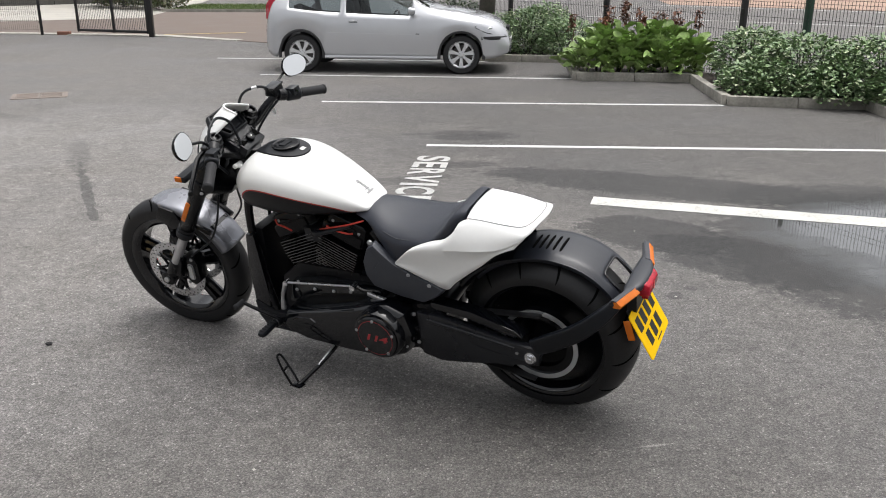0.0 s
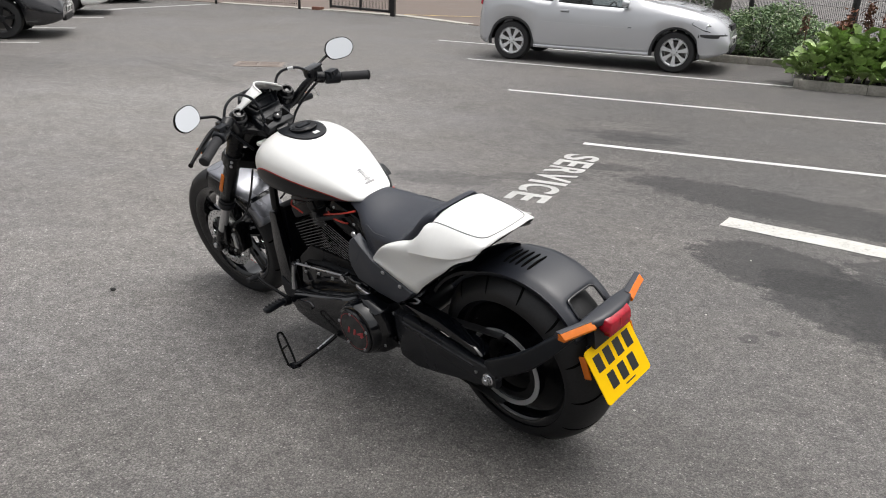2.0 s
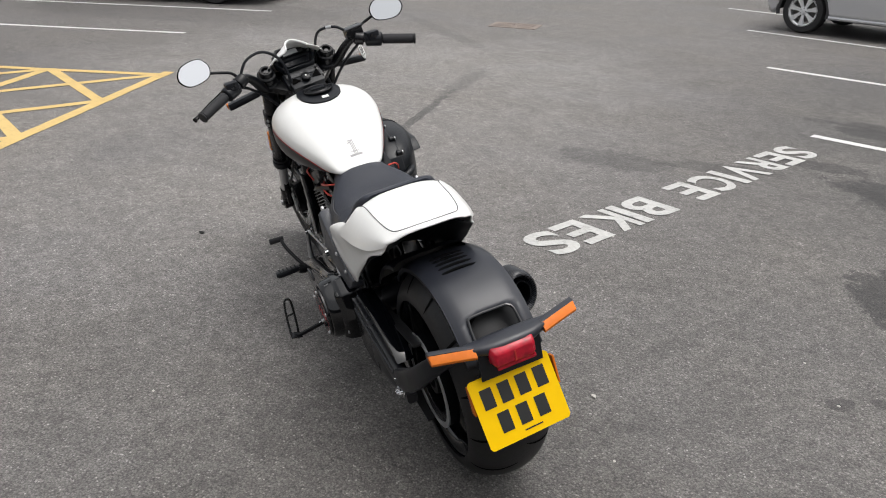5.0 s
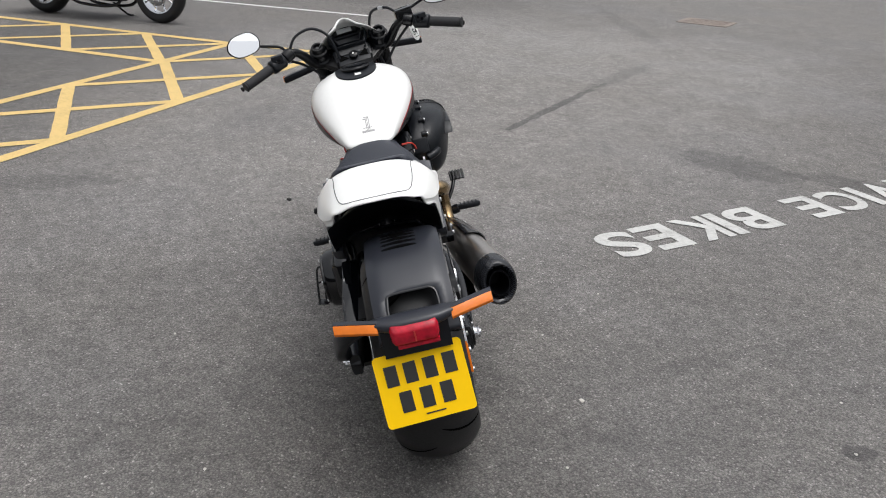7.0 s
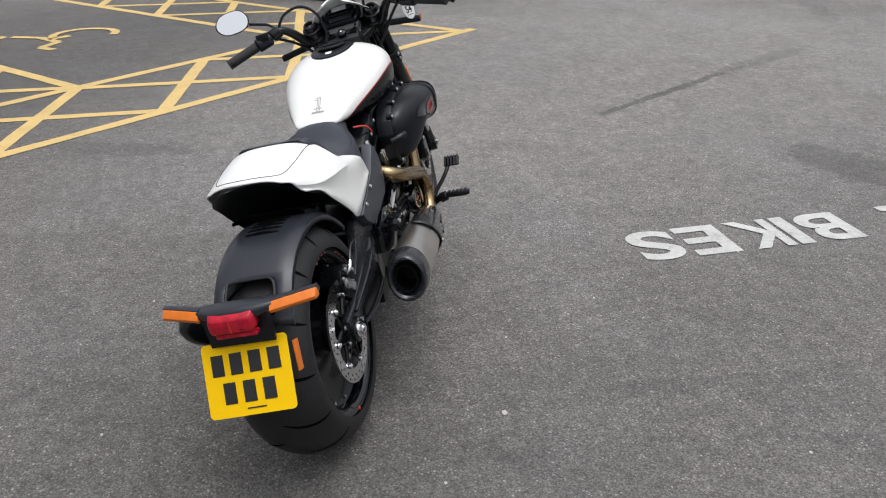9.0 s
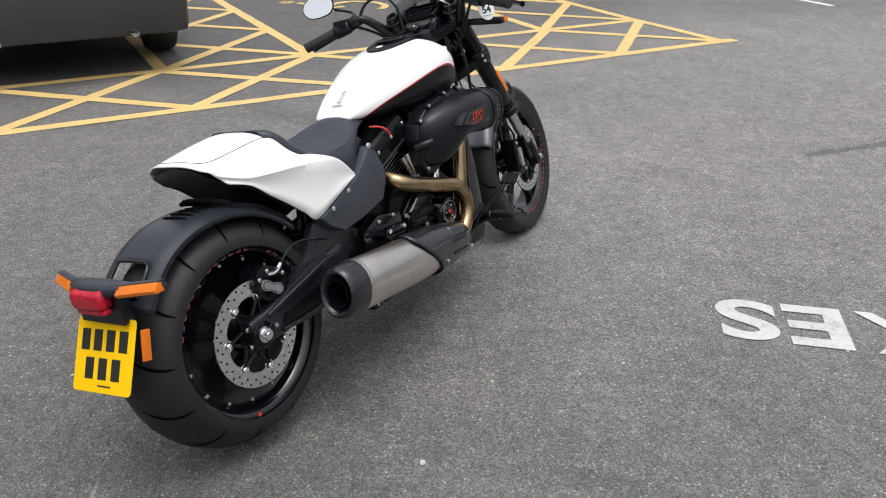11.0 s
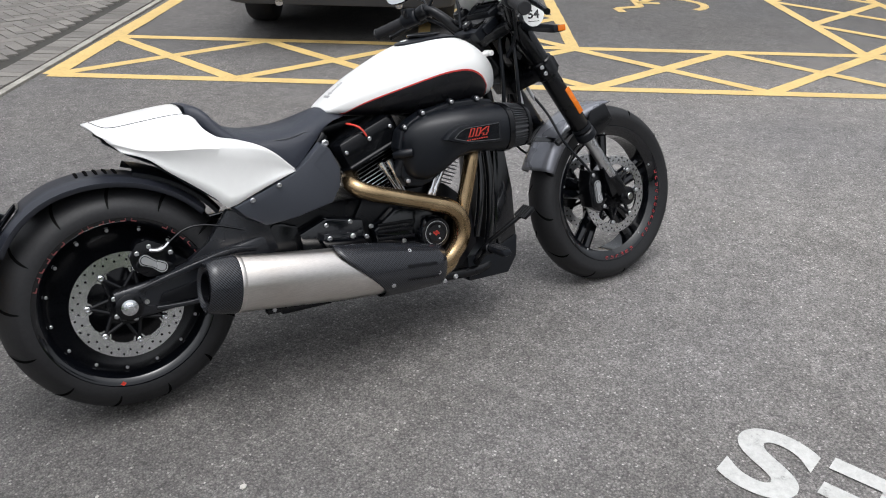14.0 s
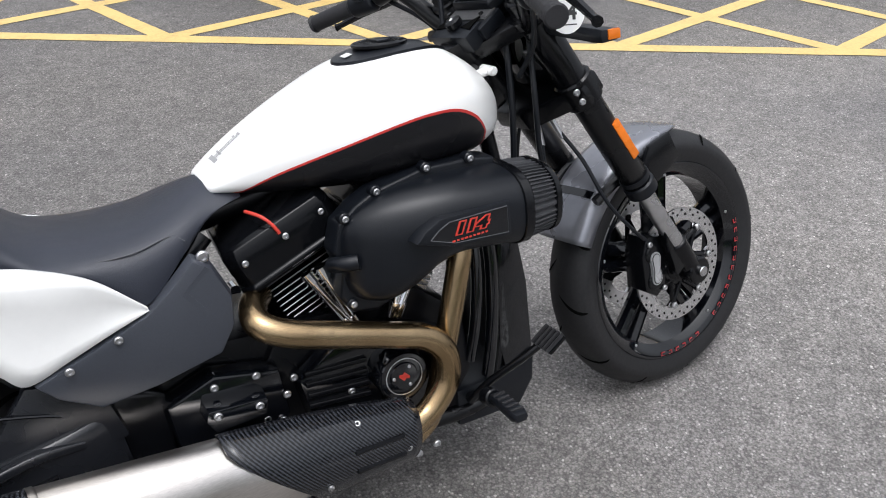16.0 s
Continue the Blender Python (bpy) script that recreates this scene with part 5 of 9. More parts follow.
bolts([((0.581 + 0.080 * math.cos(k * 1.2566 + 0.3), 0.2655, 0.335 + 0.074 * math.sin(k * 1.2566 + 0.3)), (0, 1, 0)) for k in range(5)], derby, 0.006)
bolts([((x, 0.208, z), (0, 1, 0)) for x, z in ((0.50, 0.41), (0.485, 0.28))], prim, 0.007)
piv = part("pivot_cover", prism([(0.40, 0.25), (0.395, 0.42), (0.43, 0.45), (0.475, 0.43), (0.48, 0.25), (0.44, 0.22)], 0.10, 0.155), BLACK_SATIN, engine, bevel=0.008)
part("pivot_bolt", lathe([(0, 0.016), (0.004, 0.016), (0.006, 0.012), (0.010, 0.012), (0.011, 0.006), (0.011, 0.0001)], (0.438, 0.155, 0.333), (0, 1, 0), 20), CHROME, piv, "bright pivot bolt")
part("pivot_cover", prism([(0.40, 0.28), (0.395, 0.44), (0.43, 0.47), (0.50, 0.45), (0.50, 0.27), (0.44, 0.24)], -0.145, -0.10), BLACK_SATIN, engine, bevel=0.008)

# text helper for raised characters
def letters(name, body, size, m, mat, parent, depth=0.001, label="", shear=0.0, offset=0.0, align="CENTER", gap=1.0):
    cu = bpy.data.curves.new(name, "FONT")
    cu.body, cu.size, cu.extrude, cu.shear, cu.offset = body, size, depth, shear, offset
    cu.align_x, cu.align_y, cu.space_character = align, "CENTER", gap
    tmp = bpy.data.objects.new(name, cu)
    scene.collection.objects.link(tmp)
    dg = bpy.context.evaluated_depsgraph_get()
    me = bpy.data.meshes.new_from_object(tmp.evaluated_get(dg))
    bpy.data.objects.remove(tmp)
    bpy.data.curves.remove(cu)
    me.transform(m)
    me.materials.clear()
    me.materials.append(mat)
    ob = new(name, me)
    if parent is not None:
        ob.parent = parent
    return tagged(ob, label)


LEFT_TEXT = Matrix(((-1, 0, 0, 0), (0, 0, 1, 0), (0, 1, 0, 0), (0, 0, 0, 1)))
RIGHT_TEXT = Matrix(((1, 0, 0, 0), (0, 0, -1, 0), (0, 1, 0, 0), (0, 0, 0, 1)))
letters("displacement_number", "114", 0.052, Matrix.Translation((0.581, 0.2665, 0.333)) @ LEFT_TEXT @ Matrix.Diagonal((1.45, 0.72, 1, 1)), DERBY_RED, derby, 0.0006, "red number on the cover", 0.2, 0.0010, gap=0.86)

# ---- air cleaner ----
TRIM_PLEAT = worn('filter_pleat', (0.035, 0.036, 0.04), 0.6, vary=0.2)
AIR = [(0.816, 0.640), (0.832, 0.690), (0.866, 0.716), (0.904, 0.735), (1.002, 0.757), (1.099, 0.758), (1.150, 0.750), (1.160, 0.60), (1.02, 0.585), (0.93, 0.530), (0.885, 0.512), (0.838, 0.520), (0.818, 0.555), (0.828, 0.606)]
air = part("air_cleaner", rings([[(0.98 + (x - 0.98) * k, y, 0.665 + (z - 0.665) * k2) for x, z in AIR] for y, k, k2 in ((-0.145, 1.0, 1.0), (-0.195, 1.0, 1.0), (-0.201, 0.985, 0.97))]), BLACK_MATT, BIKE, "matt black forward-facing air cleaner", bevel=0.004)
AIR_AT = [(0.828, 0.585, 0.655, 0.202), (0.838, 0.560, 0.685, 0.222), (0.860, 0.542, 0.708, 0.244), (0.900, 0.536, 0.727, 0.266), (0.945, 0.556, 0.738, 0.282), (0.985, 0.585, 0.743, 0.292), (1.03, 0.600, 0.745, 0.299), (1.09, 0.598, 0.743, 0.304), (1.150, 0.590, 0.738, 0.304)]
A_LO, A_HI, A_Y = [soft([q[0] for q in AIR_AT], [q[k] for q in AIR_AT]) for k in (1, 2, 3)]


def air_loop(x, grow=1.0, n=36, rib=0.0):
    z0, z1, y = A_LO(min(x, 1.15)), A_HI(min(x, 1.15)), A_Y(min(x, 1.15))
    zc, h, out = (z0 + z1) / 2, (z1 - z0) / 2, []
    for k in range(n):
        a = 2 * math.pi * k / n
        g = grow - (rib if (k // 2) % 2 else 0.0)
        c, s = math.cos(a), math.sin(a)
        yy = -0.19 - (y - 0.19) * c ** 0.66 * g if c > 0 else -0.19 + 0.045 * -c
        out.append((x, yy, zc + h * g * math.copysign(abs(s) ** 0.72, s)))
    return out


part("intake_body", rings([air_loop(0.828 + 0.322 * (k / 22) ** 1.25) for k in range(23)]), BLACK_MATT, air, sharp=60)
part("collar", rings([air_loop(x, k) for x, k in ((1.146, 1.0), (1.148, 1.035), (1.164, 1.035), (1.168, 1.0), (1.168, 0.9))]), BLACK_SATIN, air)
part("filter_element", rings([air_loop(x, k, 224, 0.055) for x, k in ((1.160, 0.985), (1.185, 0.965), (1.226, 0.905))]), TRIM_PLEAT, air, "pleated black filter element", sharp=25)
part("filter_end", rings([air_loop(x, k, 40) for x, k in ((1.222, 0.90), (1.223, 0.935), (1.233, 0.925), (1.237, 0.89), (1.237, 0.5))]), BLACK_SATIN, air)
bezel = part("badge_bezel", prism([(0.922, 0.660), (0.942, 0.680), (0.972, 0.697), (1.118, 0.700), (1.120, 0.632), (1.0, 0.638)], -0.268, -0.3070, 0.05), BLACK_MATT, air, bevel=0.005)
part("badge_plate", prism([(0.952, 0.662), (0.968, 0.676), (0.990, 0.687), (1.106, 0.690), (1.107, 0.641), (1.0, 0.647)], -0.3062, -0.3076), BLACK_GLOSS, bezel)
part("badge_line", tube([(0.952, -0.3074, 0.662), (0.968, -0.3074, 0.676), (0.990, -0.3074, 0.687), (1.106, -0.3074, 0.690), (1.107, -0.3074, 0.641), (1.0, -0.3074, 0.647), (0.952, -0.3074, 0.662)], 0.0010, 6, 1), STITCH, bezel)
letters("displacement_number", "114", 0.034, Matrix.Translation((1.029, -0.3080, 0.671)) @ RIGHT_TEXT @ Matrix.Diagonal((1.36, 0.80, 1, 1)), RED_CABLE, bezel, 0.0006, "red outlined number on the air cleaner", 0.25, 0.0038, gap=0.94)
letters("number_inset", "114", 0.034, Matrix.Translation((1.029, -0.3088, 0.671)) @ RIGHT_TEXT @ Matrix.Diagonal((1.36, 0.80, 1, 1)), BLACK_DEEP, bezel, 0.0005, "", 0.25, 0.0009, gap=0.94)
for k in range(9):
    part("script_bar", box((0.996 + 0.0082 * k, -0.3080, 0.6510 + 0.0003 * k), (0.0048 if k % 3 else 0.0062, 0.0006, 0.0032)), RED_CABLE, bezel)
for x, z in ((0.842, 0.700), (0.905, 0.736), (1.005, 0.758), (1.095, 0.758), (0.838, 0.540)):
    part("boss", cyl((x, -0.185, z), (x, -0.206, z), 0.0105, seg=14, chamfer=0.002), BLACK_MATT, air)
bolts([((x, -0.206, z), (0, -1, 0)) for x, z in ((0.842, 0.700), (0.905, 0.736), (1.005, 0.758), (1.095, 0.758), (0.838, 0.540))], air, 0.0065)
part("breather_knob", tube([(0.812, -0.190, 0.618), (0.825, -0.218, 0.625), (0.848, -0.232, 0.628)], 0.014, 14, 4), BLACK_MATT, air)

# ---- exhaust ----
pipe = part("exhaust", joined([
    tube([(0.695, -0.105, 0.562), (0.672, -0.150, 0.560), (0.668, -0.195, 0.548), (0.708, -0.215, 0.526), (0.790, -0.218, 0.499), (0.900, -0.218, 0.464), (0.965, -0.218, 0.440), (1.003, -0.220, 0.395), (1.000, -0.222, 0.335), (0.955, -0.225, 0.285), (0.900, -0.235, 0.270)], 0.0255, 18, 6)]), BRONZE, BIKE, "bronze-toned two-into-one exhaust", sharp=60)
part("front_pipe", tube([(1.080, -0.105, 0.645), (1.082, -0.160, 0.630), (1.072, -0.185, 0.580), (1.050, -0.190, 0.500), (1.020, -0.192, 0.400), (0.995, -0.200, 0.320), (0.955, -0.215, 0.262), (0.900, -0.235, 0.245)], 0.0235, 16, 6), BRONZE, pipe, sharp=60)
MA, MB = Vector((0.180, -0.305, 0.372)), Vector((0.900, -0.225, 0.268))
md = (MB - MA).normalized()


def oval(g):
    """Narrows a round section sideways about the muffler's axis."""
    out = []
    for q in g.v:
        c = MA + md * (Vector(q) - MA).dot(md)
        out.append((q[0], c.y + (q[1] - c.y) * 0.80, q[2]))
    return Geo(out, g.f)


muf = part("muffler", oval(lathe([(0.075, 0.0755), (0.08, 0.0775), (0.40, 0.0775), (0.50, 0.074), (0.62, 0.064), (0.72, 0.045), (0.735, 0.03)], MA, md, 44)), SATIN_STEEL, pipe, "brushed stainless muffler", sharp=60)
part("end_cap", oval(lathe([(0.030, 0.040), (0.0, 0.056), (-0.004, 0.063), (0.0, 0.070), (0.02, 0.0755), (0.070, 0.0790), (0.080, 0.0790), (0.084, 0.0765)], MA, md, 44)), CARBON, muf, "carbon-fibre end cap", sharp=60)
part("outlet", oval(lathe([(0.028, 0.0415), (0.0, 0.0415), (0.0, 0.0385), (0.12, 0.0375), (0.12, 0.0001)], MA, md, 32)), BLACK_DEEP, muf)
part("band", oval(lathe([(0.078, 0.0782), (0.080, 0.0794), (0.090, 0.0794), (0.092, 0.0782)], MA, md, 44)), SATIN_STEEL, muf)
# shield wrapped over the front of the muffler
u_, w_, d_ = basis(md)
sh = []
for i in range(19):
    t = i / 18
    for j in range(15):
        a = radians(-100 + 200 * j / 14)
        k = min(1.0, max(0.0, (j - 2.5) / 8.5))
        s0 = 0.365 + 0.165 * k * k * (3 - 2 * k)
        s = s0 + (0.738 - s0) * t
        r = float(np.interp(s, [0.4, 0.5, 0.62, 0.74], [0.0835, 0.081, 0.074, 0.060]))
        out_way = Vector((0, -1, 0)) - d_ * Vector((0, -1, 0)).dot(d_)
        out_way.normalize()
        up_way = d_.cross(out_way)
        sh.append(tuple(MA + d_ * s + (out_way * math.cos(a) + up_way * math.sin(a)) * r))
shf = [(i * 15 + j, i * 15 + j + 1, (i + 1) * 15 + j + 1, (i + 1) * 15 + j) for i in range(18) for j in range(14)]
shield = part("heat_shield", oval(Geo(sh, shf)), CARBON, muf, "carbon-fibre heat shield", sharp=60)
sol = shield.modifiers.new("shell", "SOLIDIFY")
sol.thickness, sol.offset = 0.003, 1
for dz in (0.019, -0.019):
    p = [MA + md * s + Vector((0, -0.80 * float(np.interp(s, [0.6, 0.72], [0.074, 0.0605])), dz)) for s in (0.60, 0.66, 0.705)]
    part("slot", tube(p, 0.0065, 8, 2), BLACK_DEEP, shield)
bolts([(MA + md * 0.545 + Vector((0, -0.060, -0.035)), (0, -1, -0.4)), (MA + md * 0.715 + Vector((0, -0.049, -0.012)), (0, -1, 0)), (MA + md * 0.62 + Vector((0, -0.036, 0.060)), (0, -0.7, 0.7))], shield, 0.0065)
part("muffler_bracket", joined([box((0.43, -0.262, 0.262), (0.05, 0.03, 0.03)), box((0.36, -0.27, 0.262), (0.04, 0.03, 0.024)), box((0.52, -0.22, 0.25), (0.30, 0.04, 0.014))]), BLACK_SATIN, pipe, bevel=0.003)
bolts([((0.43, -0.278, 0.262), (0, -1, 0)), ((0.36, -0.286, 0.262), (0, -1, 0))], pipe, 0.006)
bolts([((0.955, -0.245, 0.222), (0, -1, 0)), ((0.915, -0.245, 0.215), (0, -1, 0)), ((0.66, -0.16, 0.345), (0, -1, 0))], pipe, 0.008)

# ---- frame, radiator, foot controls ----
frame_part = part("frame", joined([
    tube([(1.20, 0.075, 0.80), (1.225, 0.085, 0.62), (1.205, 0.095, 0.40), (1.165, 0.105, 0.22), (1.10, 0.12, 0.185), (0.90, 0.115, 0.190), (0.60, 0.110, 0.200), (0.45, 0.11, 0.24)], 0.017, 12, 4),
    tube([(1.20, -0.075, 0.80), (1.225, -0.085, 0.62), (1.205, -0.095, 0.40), (1.165, -0.105, 0.22), (1.10, -0.12, 0.185), (0.90, -0.115, 0.190), (0.60, -0.110, 0.200), (0.45, -0.11, 0.24)], 0.017, 12, 4),
    tube([(1.20, 0, 0.86), (1.05, 0, 0.80), (0.75, 0, 0.72), (0.58, 0, 0.68), (0.45, 0, 0.56), (0.42, 0, 0.40)], 0.028, 12, 4),
    tube([(0.62, 0.11, 0.70), (0.50, 0.13, 0.58), (0.42, 0.13, 0.45)], 0.018, 10, 4),
    tube([(0.62, -0.11, 0.70), (0.50, -0.12, 0.58), (0.42, -0.12, 0.45)], 0.018, 10, 4),
    cyl((1.195, 0, 0.945), (1.285, 0, 0.825), 0.036, seg=20),
    beam([(1.25, 0, 0.85), (1.18, 0, 0.80), (1.10, 0, 0.78)], [0.05, 0.05, 0.04], [0.06, 0.05, 0.03])]), BLACK_SATIN, BIKE, "satin black tubular frame", sharp=50)
rad = part("radiator", joined([box((1.215, 0, 0.43), (0.05, 0.155, 0.36), Matrix.Rotation(radians(-4), 4, "Y"))]), BLACK_DEEP, BIKE, "tall black oil cooler", bevel=0.008)
for s in (-1, 1):
    part("radiator_side", prism([(1.195, 0.60), (1.235, 0.60), (1.262, 0.44), (1.268, 0.28), (1.258, 0.20), (1.215, 0.155), (1.185, 0.30)], s * 0.088, s * 0.118, 0.02), BLACK_GLOSS, rad, bevel=0.006)
for k in range(17):
    part("core_fin", box((1.238 + 0.0012 * (8 - k) * -0.3, 0, 0.27 + k * 0.02), (0.012, 0.15, 0.003)), BLACK_SATIN, rad)
part("chin_fairing", rings([[(x, y, z) for x, z in ((1.07, 0.150), (1.07, 0.235), (1.18, 0.245), (1.268, 0.28), (1.262, 0.205), (1.225, 0.150))] for y in (-0.125, -0.11, 0.11, 0.125)]), BLACK_MATT, BIKE, "black chin fairing below the engine", bevel=0.008)
part("coolant_hose", tube([(1.17, -0.105, 0.62), (1.175, -0.12, 0.50), (1.165, -0.125, 0.36), (1.15, -0.12, 0.25)], 0.014, 12), BLACK_GLOSS, rad)
part("coolant_hose", tube([(1.14, -0.09, 0.66), (1.14, -0.12, 0.52), (1.125, -0.13, 0.40), (1.11, -0.12, 0.30)], 0.012, 12), BLACK_GLOSS, rad)


def peg(s, x, z, y):
    p = part("footpeg", rings([[(x + dx, s * yy, z + dz) for dx, dz in ((0.014 * k, 0.008 * k), (-0.014 * k, 0.010 * k), (-0.017 * k, 0), (-0.013 * k, -0.011 * k), (0.013 * k, -0.011 * k), (0.017 * k, 0))] for yy, k in ((y - 0.055, 0.6), (y - 0.045, 0.95), (y + 0.03, 1.1), (y + 0.045, 0.8))]), BLACK_MATT, BIKE, "black rubber footpeg", bevel=0.003)
    for k in range(5):
        part("peg_rib", box((x, s * (y - 0.035 + k * 0.016), z + 0.0105), (0.026, 0.006, 0.004)), GRIP_RUBBER, p)
    part("peg_mount", joined([tube([(1.10, s * 0.13, 0.215), (1.09, s * 0.18, 0.25), (x, s * (y - 0.06), z)], 0.013, 10, 4), cyl((x - 0.004, s * (y - 0.075), z - 0.01), (x - 0.004, s * (y - 0.045), z - 0.002), 0.019, seg=14, chamfer=0.003)]), BLACK_SATIN, p)
    bolts([((x + 0.005, s * (y - 0.02), z - 0.014), (0.2, s * 0.5, -0.6))], p, 0.006)
    return p


peg(-1, 1.075, 0.300, 0.325)
peg(1, 1.075, 0.283, 0.290)
brake = part("brake_pedal", tube([(1.06, -0.20, 0.255), (1.09, -0.225, 0.30), (1.14, -0.27, 0.355), (1.175, -0.288, 0.385)], 0.008, 10, 4), BLACK_SATIN, BIKE, "black brake pedal")
pad_m = Matrix.Translation((1.186, -0.303, 0.398)) @ Matrix.Rotation(radians(-35), 4, "Y")
part("pedal_pad", box((0, 0, 0), (0.045, 0.062, 0.008)).moved(pad_m), BLACK_SATIN, brake, bevel=0.003)
for k in range(5):
    part("pedal_rib", box((0, -0.025 + k * 0.0125, 0.006), (0.046, 0.006, 0.005)).moved(pad_m), GRIP_RUBBER, brake)
shift = part("shift_lever", tube([(1.055, 0.20, 0.265), (1.09, 0.235, 0.31), (1.15, 0.262, 0.355), (1.195, 0.265, 0.372)], 0.0075, 10, 4), BLACK_SATIN, BIKE, "black gear lever")
part("toe_peg", cyl((1.195, 0.255, 0.372), (1.195, 0.312, 0.374), 0.011, 0.012, 14, 0.003), GRIP_RUBBER, shift)
link = part("shift_linkage", tube([(1.026, 0.172, 0.440), (0.87, 0.170, 0.458), (0.712, 0.166, 0.476)], 0.0050, 10, 2), STEEL, BIKE, "bright gear linkage rod")
part("rod_end", cyl((0.710, 0.150, 0.476), (0.710, 0.182, 0.476), 0.012, seg=12), CHROME, link)
part("rod_end", cyl((1.028, 0.158, 0.440), (1.028, 0.186, 0.440), 0.010, seg=12), CHROME, link)
part("bell_crank", tube([(1.030, 0.176, 0.442), (1.056, 0.180, 0.375), (1.062, 0.184, 0.318)], 0.010, 10, 3, radii=[0.010, 0.008, 0.012]), STEEL, link, "bright crank lever")
part("upper_lever", tube([(0.710, 0.160, 0.476), (0.675, 0.158, 0.458), (0.640, 0.150, 0.455)], 0.008, 8, 2), BLACK_SATIN, link)
stand = part("side_stand", joined([tube([(0.85, 0.12, 0.175), (0.875, 0.20, 0.135), (0.925, 0.305, 0.085), (0.940, 0.338, 0.076)], 0.0085, 10, 4), box((0.942, 0.342, 0.0745), (0.060, 0.045, 0.008), Matrix.Rotation(radians(12.6), 4, "X"))]), BLACK_SATIN, BIKE, "black side stand touching the ground", bevel=0.002)
part("stand_loop", tube([(0.940, 0.330, 0.078), (0.972, 0.322, 0.130), (1.006, 0.318, 0.184), (1.015, 0.326, 0.198), (1.010, 0.342, 0.192), (0.985, 0.352, 0.140), (0.950, 0.358, 0.080)], 0.0045, 8, 5), BLACK_SATIN, stand, "thin black foot loop")
part("loop_bar", tube([(0.984, 0.322, 0.148), (0.984, 0.350, 0.144)], 0.004, 8, 1), BLACK_SATIN, stand)
part("stand_spring", tube([(0.862, 0.15, 0.165), (0.895, 0.245, 0.118)], 0.0055, 8, 1), STEEL, stand)
# red leads and small plumbing below the tank
for pts in ([(0.665, 0.095, 0.726), (0.700, 0.112, 0.718), (0.752, 0.114, 0.702), (0.821, 0.112, 0.682), (0.875, 0.095, 0.660)], [(1.085, 0.090, 0.668), (1.060, 0.110, 0.663), (1.027, 0.113, 0.658), (1.000, 0.105, 0.640)], [(0.835, 0.098, 0.684), (0.788, 0.116, 0.680), (0.738, 0.114, 0.672), (0.722, 0.098, 0.664)]):
    part("spark_lead", tube(pts, 0.0034, 8), RED_CABLE, engine, "red ignition lead")
part("spark_lead", tube([(0.698, -0.105, 0.722), (0.716, -0.135, 0.716), (0.730, -0.148, 0.702), (0.740, -0.152, 0.684)], 0.0032, 8), RED_CABLE, engine, "red ignition lead")
part("hose", tube([(0.93, 0.07, 0.66), (0.88, 0.12, 0.655), (0.82, 0.12, 0.67), (0.72, 0.10, 0.70)], 0.009, 8), BLACK_MATT, engine)
part("coil_cover", box((0.905, 0.075, 0.635), (0.075, 0.06, 0.06)), BLACK_MATT, engine, bevel=0.008)
part("regulator", box((0.50, -0.10, 0.22), (0.16, 0.08, 0.06)), BLACK_DEEP, engine, bevel=0.006)

# ---- fork and front fender ----
FW = Vector((0.559, 0, -0.829))


def fork_at(s, y):
    return Vector((1.268, y, 1.012)) + FW * s


